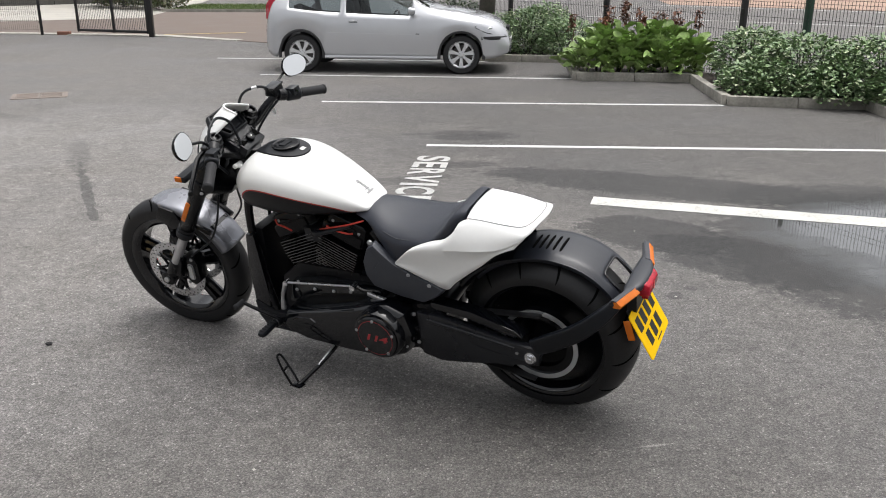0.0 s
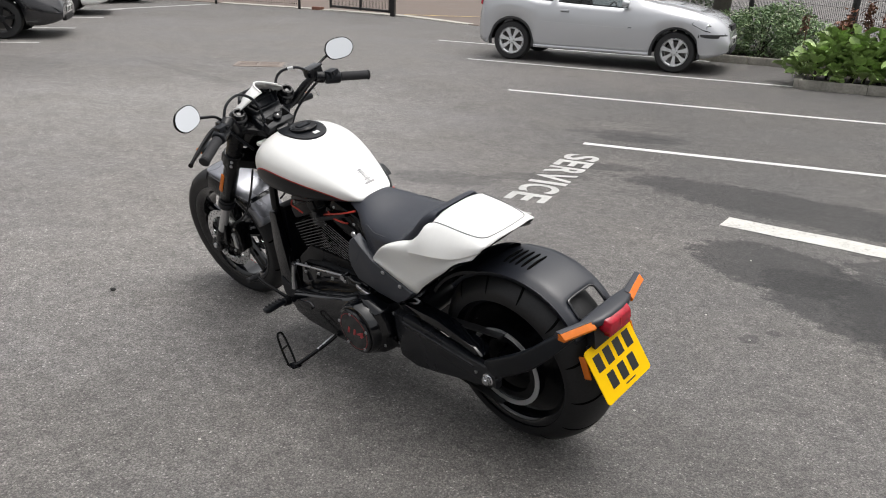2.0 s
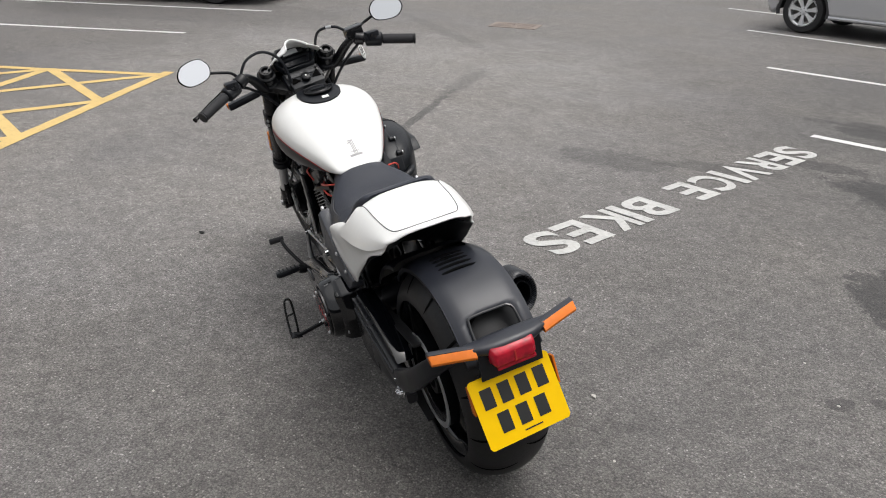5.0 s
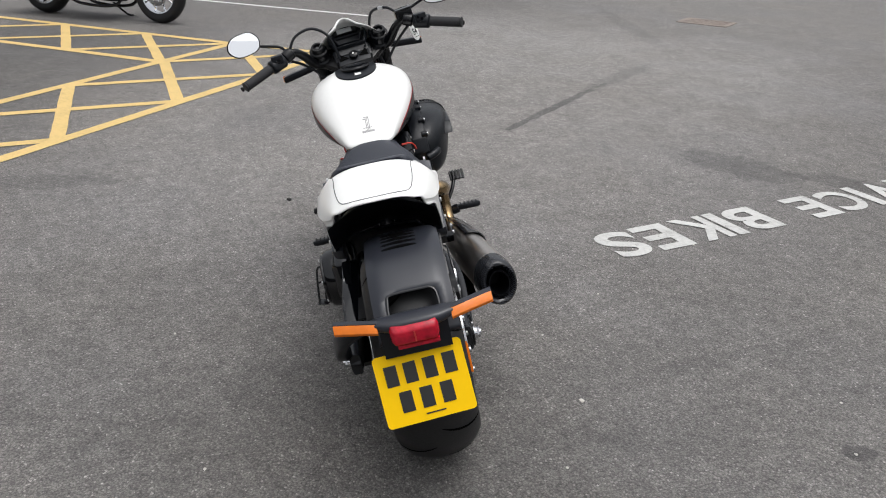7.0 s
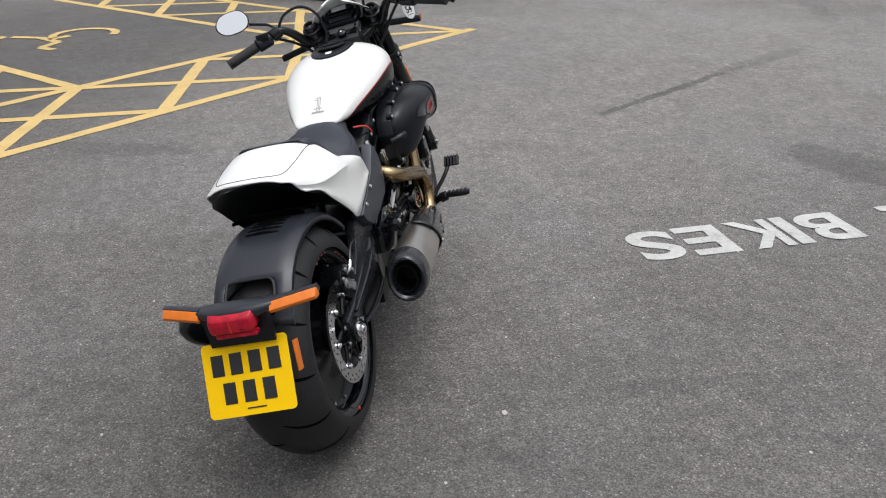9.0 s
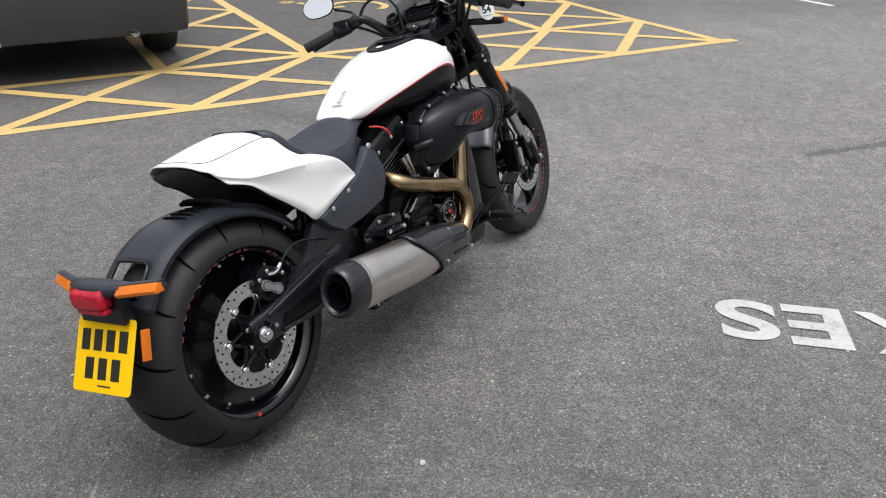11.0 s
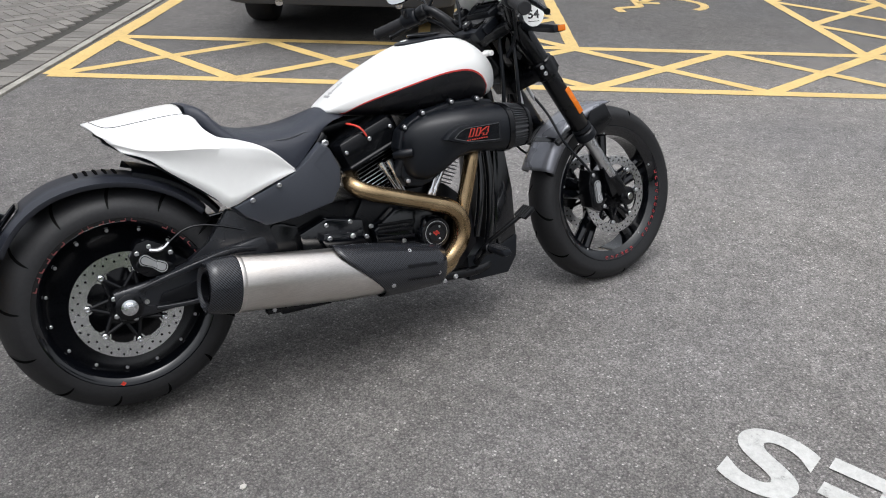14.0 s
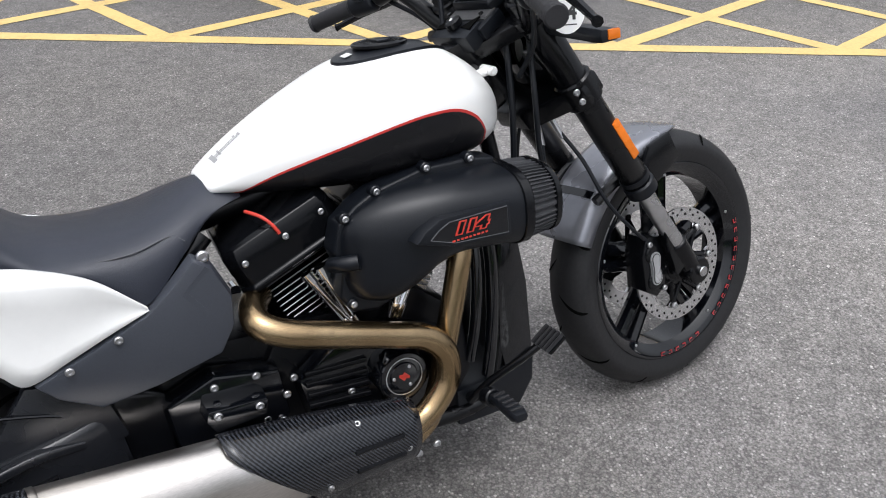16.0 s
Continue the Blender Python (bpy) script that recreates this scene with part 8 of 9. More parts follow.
def parked(s, w_front_axle, wb):
    """Nose out of the bay: the pose of a car whose front axle stands at s, w."""
    q = O + U * s + V * (w_front_axle + wb)
    return Matrix.Translation(q) @ pose(0, 0, 0, 0, 0, BAY_TURN)


van = car("dark_van", parked(11.95, 1.56, 2.68), "dark blue-green van parked nose out", CAR_NAVY, VAN, "van")
part("bumper_vent", box((3.46, -0.52, 0.40), (0.10, 0.5, 0.09)), UNDER, van, bevel=0.015)
part("side_strip", beam([(0.45, -0.893, 0.55), (2.2, -0.893, 0.55)], [0.008, 0.008], [0.03, 0.03]), TRIM, van)
SALOON = dict(HATCH, rear=-0.80, front=3.52, wheelbase=2.62, half=0.88, wheel=0.312, tyre=0.215, sill=0.22, spokes=5, rim=DARK_ALLOY, nose=0.76, plate_z=0.44, trim_arch=False,
              top=([-0.80, -0.76, -0.6, -0.2, 0.3, 0.9, 1.4, 1.75, 2.05, 2.5, 3.0, 3.3, 3.46, 3.52], [0.7, 0.98, 1.12, 1.33, 1.42, 1.43, 1.36, 1.18, 1.0, 0.95, 0.87, 0.76, 0.62, 0.5]),
              belt=([-0.80, 0.0, 1.0, 2.0, 2.8, 3.52], [0.7, 0.95, 0.92, 0.88, 0.80, 0.45]), windows=[(-0.1, 0.7), (0.78, 1.75)], screen=(1.35, 2.0), backlight=(-0.62, -0.3))
dark = car("dark_saloon", parked(14.1, 0.75, 2.62), "glossy black car parked nose out", CAR_BLACK, SALOON)
white = car("white_estate_car", parked(18.9, 0.50, 2.62), "white car with dark five-spoke wheels", CAR_WHITE, SALOON)
part("bumper_intake", box((3.40, -0.62, 0.40), (0.20, 0.30, 0.14)), UNDER, white, bevel=0.02)
WHITE2 = dict(SALOON, rim=ALLOY)
white2 = car("white_compact_car", Matrix.Translation((-17.1, 20.6, 0)) @ pose(0, 0, 0, 0, 0, -22), "white car with a dark grille and plate", CAR_WHITE, WHITE2)
part("grille_shield", prism([(-0.25, 0.78), (0.25, 0.78), (0.30, 0.55), (0.18, 0.36), (-0.18, 0.36), (-0.30, 0.55)], 0, 0.03).moved(Matrix.Translation((3.50, 0, 0)) @ Matrix.Rotation(radians(-90), 4, "Z")), UNDER, white2, "black shield grille")
white3 = car("white_small_car", Matrix.Translation((-14.86, 21.45, 0)) @ pose(0, 0, 0, 0, 0, 158), "small white car with a dark bumper strip", CAR_WHITE, HATCH)
part("bumper_strip", beam([(-0.615, -0.62, 0.52), (-0.625, 0.0, 0.52), (-0.615, 0.62, 0.52)], [0.012, 0.012], [0.03, 0.03]), TRIM, white3, "dark rubbing strip on the bumper")
SUV = dict(SALOON, rear=-0.85, front=3.45, half=0.90, wheel=0.335, tyre=0.225, sill=0.30, clad=1, rim=DARK_ALLOY, nose=0.84,
           top=([-0.85, -0.82, -0.7, -0.4, 0.2, 0.9, 1.4, 1.75, 2.1, 2.6, 3.0, 3.3, 3.42, 3.45], [0.8, 1.1, 1.35, 1.55, 1.64, 1.63, 1.52, 1.32, 1.12, 1.05, 0.97, 0.85, 0.7, 0.55]), belt=([-0.85, 0.0, 1.0, 2.0, 2.8, 3.45], [0.8, 1.08, 1.04, 1.0, 0.9, 0.5]))
q = O + U * 0.58 + V * 1.90
suv = car("pale_crossover_car", Matrix.Translation(q) @ pose(0, 0, 0, 0, 0, BAY_TURN + 180), "pale silver crossover with black lower trim in a bay", CAR_PALE, SUV)
part("rear_bumper", rings([[(x, y, z) for y, z in ((-h, 0.30), (-h, 0.62), (h, 0.62), (h, 0.30))] for x, h in ((-0.60, 0.90), (-0.83, 0.84), (-0.90, 0.72))]), TRIM, suv, "black rear bumper", bevel=0.02)
for y in (-0.45, 0.45):
    part("exhaust_tip", cyl((-0.90, y, 0.32), (-0.70, y, 0.32), 0.03, seg=14), STEEL, suv)


# ---- second motorcycle, half hidden behind the hatching ----
def cruiser(m):
    root = thing("cruiser_motorcycle", m, "black cruiser motorcycle with chrome wheels", "motorcycle")
    for x, r, w in ((0, 0.33, 0.18), (1.63, 0.33, 0.13)):
        c = Vector((x, 0, r))
        wl = part("wheel", at_axle(tyre_geo(r, w, 0.225), c), RUBBER, root)
        part("rim", at_axle(lathe([(-w * 0.42, 0.229), (-w * 0.38, 0.212), (w * 0.38, 0.212), (w * 0.42, 0.229), (w * 0.3, 0.218), (-w * 0.3, 0.218)], (0, 0, 0), (0, 1, 0), 40, True), c), CHROME, wl, "chrome rim")
        part("hub", cyl(c - Vector((0, 0.08, 0)), c + Vector((0, 0.08, 0)), 0.05, seg=20, chamfer=0.01), CHROME, wl)
        for k in range(9):
            a = 2 * math.pi * k / 9
            part("spoke", tube([c + Vector((0.04 * math.cos(a), 0, 0.04 * math.sin(a))), c + Vector((0.218 * math.cos(a + 0.12), 0, 0.218 * math.sin(a + 0.12)))], 0.011, 8, 1), CHROME, wl)
        part("brake_disc", at_axle(lathe([(-0.075, 0.09), (-0.075, 0.14), (-0.07, 0.14), (-0.07, 0.09)], (0, 0, 0), (0, 1, 0), 36, True), c), DISC_STEEL, wl)
        fd = part("fender", fender_geo(c, (40, 175) if x == 0 else (45, 150), lambda a: 0.37, lambda a: w * 0.6, None, 0.06, 5.0), CAR_BLACK, root, "deep black fender", sharp=50)
        md_ = fd.modifiers.new("shell", "SOLIDIFY")
        md_.thickness = 0.005
    for s in (-1, 1):
        part("fork_leg", cyl((1.63, s * 0.11, 0.33), (1.22, s * 0.11, 1.0), 0.03, 0.026, 16), CHROME, root, "chrome fork leg")
        part("frame_tube", tube([(1.25, s * 0.06, 0.85), (1.20, s * 0.12, 0.40), (1.12, s * 0.14, 0.17), (0.6, s * 0.14, 0.16), (0.3, s * 0.14, 0.30), (0, s * 0.14, 0.33)], 0.018, 10), BLACK_GLOSS, root)
        part("exhaust_pipe", tube([(0.95, s * -0.12, 0.55), (1.02, s * -0.2, 0.38), (0.85, s * -0.22, 0.24), (0.3, s * -0.24, 0.24), (-0.35, s * -0.24, 0.27)], 0.04, 14, 5, radii=[0.022, 0.024, 0.035, 0.045, 0.045]), CHROME, root, "long chrome exhaust")
        part("floorboard", box((1.0, s * 0.27, 0.24), (0.34, 0.10, 0.02)), TRIM, root, bevel=0.005)
        part("pannier", rings([[(x, s * y, z) for y, z in ((0.16, 0.36), (0.30, 0.38), (0.31, 0.62), (0.16, 0.66))] for x in (-0.45, -0.40, 0.12, 0.17)]), CAR_BLACK, root, bevel=0.03)
        part("grip", cyl((0.98, s * 0.30, 1.03), (0.92, s * 0.42, 1.0), 0.018, seg=12), GRIP_RUBBER, root)
    part("engine", prism([(0.55, 0.22), (0.55, 0.50), (0.75, 0.70), (1.05, 0.68), (1.10, 0.40), (1.05, 0.20)], -0.15, 0.15), BLACK_DEEP, root, bevel=0.02)
    part("engine_cover", cyl((0.62, -0.16, 0.36), (0.62, -0.21, 0.36), 0.10, seg=28, chamfer=0.02), CHROME, root)
    part("cam_cover", cyl((0.95, -0.15, 0.36), (0.95, -0.20, 0.36), 0.08, seg=28, chamfer=0.02), CHROME, root)
    part("tank", rings([[(x, w * math.cos(a), z + h * math.sin(a)) for a in [2 * math.pi * k / 20 for k in range(20)]] for x, w, z, h in ((0.60, 0.05, 0.80, 0.05), (0.70, 0.11, 0.82, 0.09), (0.95, 0.16, 0.87, 0.12), (1.12, 0.13, 0.90, 0.10), (1.18, 0.05, 0.90, 0.05))]), CAR_BLACK, root, sharp=60)
    part("seat", rings([[(x, y * w, z + h * (1 - abs(y) ** 3)) for y in (-1, -0.6, 0, 0.6, 1)] + [(x, w * 0.8, z - 0.05), (x, -w * 0.8, z - 0.05)] for x, w, z, h in ((-0.15, 0.12, 0.74, 0.05), (0.1, 0.15, 0.72, 0.05), (0.4, 0.17, 0.66, 0.05), (0.65, 0.10, 0.74, 0.04))]), SEAT_VINYL, root, bevel=0.01)
    part("handlebar", tube([(0.92, 0.42, 1.0), (1.05, 0.25, 1.06), (1.17, 0.1, 1.03), (1.17, -0.1, 1.03), (1.05, -0.25, 1.06), (0.92, -0.42, 1.0)], 0.014, 10), CHROME, root)
    part("head_lamp", lathe([(0, 0.04), (0.04, 0.09), (0.10, 0.10), (0.11, 0.095), (0.10, 0.0001)], (1.30, 0, 0.90), (1, 0, 0), 28), CHROME, root)
    part("side_stand", joined([tube([(0.85, 0.13, 0.18), (0.95, 0.25, 0.05), (1.0, 0.30, 0.035)], 0.012, 8, 3), box((1.0, 0.30, 0.030), (0.05, 0.05, 0.008))]), BLACK_SATIN, root)
    return root


cruiser(Matrix.Translation((-9.13, 3.50, 0.0)) @ pose(0, 0, 0, 0, 0, 36.5) @ pose(0, 0, 0, -6))


# ---- planting beds, kerbs, fence, gate ----
CONCRETE = worn("kerb_concrete", (0.30, 0.285, 0.25), 0.85, vary=0.3, grain=35, bumps=0.4, large=5)
SOIL = worn("bed_soil", (0.040, 0.030, 0.022), 0.95, vary=0.5, grain=30, bumps=0.8, large=8)
FENCE_BLACK = worn("black_powder_coat", (0.014, 0.014, 0.015), 0.45, vary=0.2)
GREEN_POST = worn("green_post_paint", (0.012, 0.045, 0.026), 0.45, vary=0.2)
PAVING_WARM = worn("warm_paving", (0.36, 0.25, 0.19), 0.85, vary=0.25, grain=25, large=1.5, bumps=0.2)
PAVING_PALE = worn("pale_concrete_paving", (0.40, 0.38, 0.34), 0.85, vary=0.15, grain=20, large=1.0, bumps=0.2)
FOOTWAY = worn("reddish_tarmac", (0.15, 0.118, 0.10), 0.85, vary=0.15, grain=90, large=1.2, bumps=0.3)
GRASS = leaf_material("grass_blades", (0.05, 0.09, 0.02), (0.14, 0.19, 0.06))
LEAF_SHRUB = leaf_material("variegated_leaf", (0.11, 0.20, 0.08), (0.32, 0.46, 0.22), (0.66, 0.72, 0.48))
LEAF_BIG = leaf_material("broad_leaf", (0.10, 0.19, 0.05), (0.30, 0.42, 0.14), (0.34, 0.24, 0.09))
WALL_GREY = worn("weathered_wall", (0.10, 0.095, 0.088), 0.85, vary=0.3, grain=14, large=0.6, bumps=0.4)
LEAF_HEDGE = leaf_material("hedge_leaf", (0.05, 0.08, 0.025), (0.16, 0.20, 0.07), (0.22, 0.15, 0.08))
LEAF_TREE = leaf_material("tree_leaf", (0.03, 0.07, 0.02), (0.07, 0.13, 0.035))
LEAF_RED = leaf_material("red_stalk", (0.11, 0.05, 0.035), (0.26, 0.12, 0.075))
BARK = worn("bark", (0.055, 0.050, 0.040), 0.95, vary=0.4, grain=30, bumps=0.9, large=6)
IRON = worn("rusty_cover_iron", (0.24, 0.20, 0.175), 0.8, 0.1, vary=0.3, grain=60, bumps=0.4)

KERB = [(6.4, 7.05), (4.78, 7.40), (4.98, 9.78), (3.40, 10.07), (3.60, 12.20), (1.95, 12.42), (2.18, 14.78), (0.55, 15.03), (0.80, 17.40), (-0.95, 17.65)]
FQ, FD = Vector((4.13, 12.38, 0)), Vector((0.47, -0.883, 0))


def fence_at(s):
    return FQ + FD * s


far = [fence_at(7.0), fence_at(-8.3)]
sheet("planting_bed", [(x, y) for x, y in KERB] + [(far[1].x, far[1].y), (far[0].x, far[0].y)], 0.075, SOIL, "dark soil of the planting beds", "planting bed", thick=0.07)
kerb = thing("kerb", Matrix(), "grey concrete kerb round the planting beds", "kerb", kind="structure")
for k in range(len(KERB) - 1):
    a, b = Vector((*KERB[k], 0)), Vector((*KERB[k + 1], 0))
    d = (b - a).normalized()
    n = max(1, round((b - a).length / 0.915))
    ln = (b - a).length / n
    g = rings([[(x, y, z) for y, z in ((-0.062, -0.02), (-0.062, 0.095), (-0.045, 0.118), (0.055, 0.122), (0.062, 0.115), (0.062, -0.02))] for x in (-ln / 2 + 0.004, ln / 2 - 0.004)])
    first = None
    for i in range(n):
        m = Matrix.Translation(a.lerp(b, (i + 0.5) / n) + Vector((0, 0, random.uniform(-0.006, 0.004)))) @ Matrix.Rotation(math.atan2(d.y, d.x) + random.uniform(-0.008, 0.008), 4, "Z")
        if first is None:
            first = part("kerb_stone", g, CONCRETE, kerb, bevel=0.006)
            first.matrix_basis = m
        else:
            again(first, m, kerb)


def mesh_panel(length, height, z0=0.08):
    """Welded mesh: thin uprights and pairs of cross wires with folds."""
    out = []
    n = int(length / 0.05)
    for i in range(1, n):
        x = length * i / n
        out.append(box((x, 0, z0 + height / 2), (0.0042, 0.0042, height)))
    for z in (0.05, 0.25, 0.45, 0.65, 0.85, 1.05, 1.25, 1.45, 1.65):
        if z < height:
            out.append(box((length / 2, 0.006, z0 + z), (length, 0.0045, 0.0045)))
    for z in (0.40, 0.50, 1.0, 1.1, 1.6):
        if z < height:
            out.append(box((length / 2, -0.025, z0 + z), (length, 0.0045, 0.0045)))
    return joined(out)


def fence(name, pts, label, height=2.0, post=0.08):
    root = thing(name, Matrix(), label, "fence", "boundary fences", "structure")
    for k, p in enumerate(pts):
        m = Matrix.Translation(p) @ Matrix.Rotation(math.atan2(FD.y, FD.x), 4, "Z")
        o = part("fence_post", joined([box((0, 0, height / 2 + 0.05), (post, post * 0.8, height + 0.1)), box((0, 0, height + 0.105), (post + 0.008, post * 0.8 + 0.008, 0.012))]), FENCE_BLACK, root, bevel=0.003)
        o.matrix_basis = m
        for z in (0.3, 1.0, 1.6):
            c = part("clamp", box((0, -post * 0.45, z), (post * 0.7, 0.02, 0.05)), FENCE_BLACK, o, bevel=0.002)
    for a, b in zip(pts, pts[1:]):
        d = b - a
        pn = part("mesh_panel", mesh_panel(d.length - 0.08, height - 0.1), FENCE_BLACK, root, "welded black wire mesh", fix=False)
        pn.matrix_basis = Matrix.Translation(a + d.normalized() * 0.04) @ Matrix.Rotation(math.atan2(d.y, d.x), 4, "Z")
    return root


fence("mesh_fence", [fence_at(0.21 + 3.05 * k) for k in (2, 1, 0, -1, -2)] + [fence_at(-8.3)], "black welded mesh fence behind the beds")
fence("mesh_fence", [Vector(q) for q in ((-0.3, 20.1, 0), (-2.0, 19.1, 0), (-3.59, 18.08, 0))], "black welded mesh fence beside the gateway")
fence("mesh_fence", [Vector(q) for q in ((-9.66, 20.70, 0), (-12.24, 20.85, 0), (-15.2, 21.2, 0), (-18.2, 21.6, 0))], "black welded mesh fence along the footway", 1.7)
# gate
ga, gb = Vector((-8.84, 20.82, 0)), Vector((-6.82, 20.12, 0))
gate = thing("metal_gate", Matrix.Translation(ga) @ Matrix.Rotation(math.atan2((gb - ga).y, (gb - ga).x), 4, "Z"), "black metal gate standing closed on one side", "gate")
gl = (gb - ga).length
for x in (0.03, gl / 2, gl - 0.10):
    part("gate_upright", box((x, 0, 0.98), (0.05, 0.05, 1.82)), FENCE_BLACK, gate, bevel=0.003)
for z in (0.11, 1.87):
    part("gate_rail", box((gl / 2 - 0.03, 0, z), (gl - 0.12, 0.05, 0.06)), FENCE_BLACK, gate, bevel=0.003)
for k in range(1, 40):
    part("upright_bar", box((0.06 + (gl - 0.2) * k / 40, 0, 0.98), (0.006, 0.006, 1.72)), FENCE_BLACK, gate, fix=False)
part("gate_latch", box((gl - 0.06, 0.0, 0.25), (0.08, 0.06, 0.10)), FENCE_BLACK, gate, bevel=0.005)
gp = tagged(new("gate_post", mesh_of("gate_post", joined([box((0, 0, 1.0), (0.11, 0.11, 2.0)), box((0, 0, 2.005), (0.125, 0.125, 0.015))]), FENCE_BLACK, 0.004)), "thick black gate post at the entrance", "post")
gp.matrix_basis = Matrix.Translation(gb)
stop = tagged(new("gate_stop", mesh_of("gate_stop", box((0, 0, 0.04), (0.30, 0.12, 0.08)), worn("red_brick", (0.22, 0.10, 0.07), 0.9, vary=0.2, grain=40, bumps=0.4), 0.008)), "low brown brick block beside the gate", "block")
stop.matrix_basis = Matrix.Translation((-9.15, 20.75, 0))
lamp_post = thing("green_post", Matrix.Translation((8.76, 20.78, 0)), "dark green painted post beyond the fence", "post")
part("shaft", cyl((0, 0, 0.9), (0, 0, 4.8), 0.07, 0.06, 18), GREEN_POST, lamp_post)
part("base_box", cyl((0, 0, 0), (0, 0, 0.95), 0.10, 0.10, 18, 0.02), GREEN_POST, lamp_post)

# ---- beyond the fence: footways, road, verge ----
sheet("footway", [(-30, 21.9), (-12.3, 21.15), (-9.6, 20.95), (-6.7, 20.35), (-3.5, 18.4), (-0.2, 20.6), (1.6, 23.2), (-2.5, 31.2), (-30, 31.2)], 0.012, FOOTWAY, "reddish tarmac footway outside the gate", "pavement", thick=0.012)
sheet("crossover_strip", [(-12.2, 21.0), (-9.6, 20.8), (-6.6, 20.2), (-4.6, 19.0), (-4.5, 19.25), (-6.5, 20.55), (-9.6, 21.15), (-12.2, 21.35)], 0.020, PAVING_PALE, "pale concrete edging strip", "pavement", thick=0.02)
sheet("forecourt", [(-60, 24.8), (-13.0, 25.6), (-9.6, 27.5), (-10.5, 36), (-14, 60), (-60, 60)], 0.018, PAVING_PALE, "pale concrete forecourt", "pavement", thick=0.018)
sheet("road", [(1.9, 23.4), (12.5, 8.0), (40, -8), (80, 10), (40, 60), (-2.0, 60), (-2.5, 31.2)], 0.008, ROAD, "grey asphalt public road", "road", thick=0.008)
marking("centre_line", line_geo((1.5, 43.0), (7.5, 42.5), 0.12, 0.012), WHITE_LINE, "white line on the road")
marking("centre_line", line_geo((4.8, 28.9), (12.5, 24.0), 0.12, 0.012), WHITE_LINE, "white line on the road")
marking("edge_line", line_geo((9.0, 38.0), (22, 27.0), 0.15, 0.012), WHITE_LINE, "white line along the far kerb")
marking("yellow_edge_line", line_geo((-6.7, 20.6), (-4.9, 21.3), 0.10, 0.022), YELLOW_LINE, "yellow line at the entrance")
sheet("far_paving", [(10.0, 38.5), (23, 27.4), (60, 30), (60, 80), (16, 80)], 0.02, PAVING_WARM, "reddish paving on the far side", "pavement", thick=0.02)
sheet("grass_verge", [(-10.2, 31.5), (-2.4, 31.5), (-1.4, 36.5), (-10.6, 36.5)], 0.06, GRASS, "mown grass verge", "grass", thick=0.05)
blades = []
rg = random.Random(5)
for k in range(9000):
    x, y, a, h = rg.uniform(-10.2, -1.9), rg.uniform(31.5, 36.0), rg.uniform(0, 6.28), rg.uniform(0.05, 0.13)
    dx, dy = 0.012 * math.cos(a), 0.012 * math.sin(a)
    blades.append(Geo([(x - dx, y - dy, 0.05), (x + dx, y + dy, 0.05), (x + rg.uniform(-0.05, 0.05), y + rg.uniform(-0.05, 0.05), 0.05 + h)], [(0, 1, 2)]))
tagged(new("grass", mesh_of("grass", joined(blades), GRASS, fix=False)), "short green grass on the verge", "grass", "", "stuff")
marking("verge_kerb", joined([box((-10.2 + 0.9 * k + 0.45, 31.38, 0.05), (0.885, 0.14, 0.12)) for k in range(9)]), CONCRETE, "grey kerb along the verge", category="kerb")

# manhole cover
mh = thing("drain_cover", Matrix.Translation((-5.15, 10.72, 0)) @ pose(0, 0, 0, 0, 0, 22) @ Matrix.Diagonal((0.8, 0.8, 1, 1)), "rusty rectangular drain cover in the asphalt", "drain cover", kind="structure")
part("cover_frame", joined([box((0, s * 0.28, 0.003), (0.80, 0.05, 0.010)) for s in (-1, 1)] + [box((s * 0.385, 0, 0.003), (0.05, 0.56, 0.010)) for s in (-1, 1)]), IRON, mh)
for k in range(2):
    part("cover_plate", box((-0.18 + k * 0.36, 0, 0.002), (0.345, 0.49, 0.010)), IRON, mh, bevel=0.002)
    for j in range(5):
        part("cover_rib", box((-0.18 + k * 0.36, -0.18 + j * 0.09, 0.0085), (0.30, 0.03, 0.004)), IRON, mh)

# ---- plants ----
def leaf(c, way, up, ln, wd, bend=0.25):
    c, way = Vector(c), Vector(way).normalized()
    sd = way.cross(Vector(up)).normalized()
    nm = sd.cross(way)
    pts = [c, c + way * ln * 0.35 + sd * wd * 0.5 + nm * ln * 0.05, c + way * ln * 0.75 + sd * wd * 0.38 - nm * ln * bend * 0.4, c + way * ln - nm * ln * bend, c + way * ln * 0.75 - sd * wd * 0.38 - nm * ln * bend * 0.4, c + way * ln * 0.35 - sd * wd * 0.5 + nm * ln * 0.05, c + way * ln * 0.55 - nm * ln * (bend * 0.2 + 0.05)]
    return Geo([tuple(p) for p in pts], [(0, 1, 6), (1, 2, 6), (2, 3, 6), (3, 4, 6), (4, 5, 6), (5, 0, 6)])


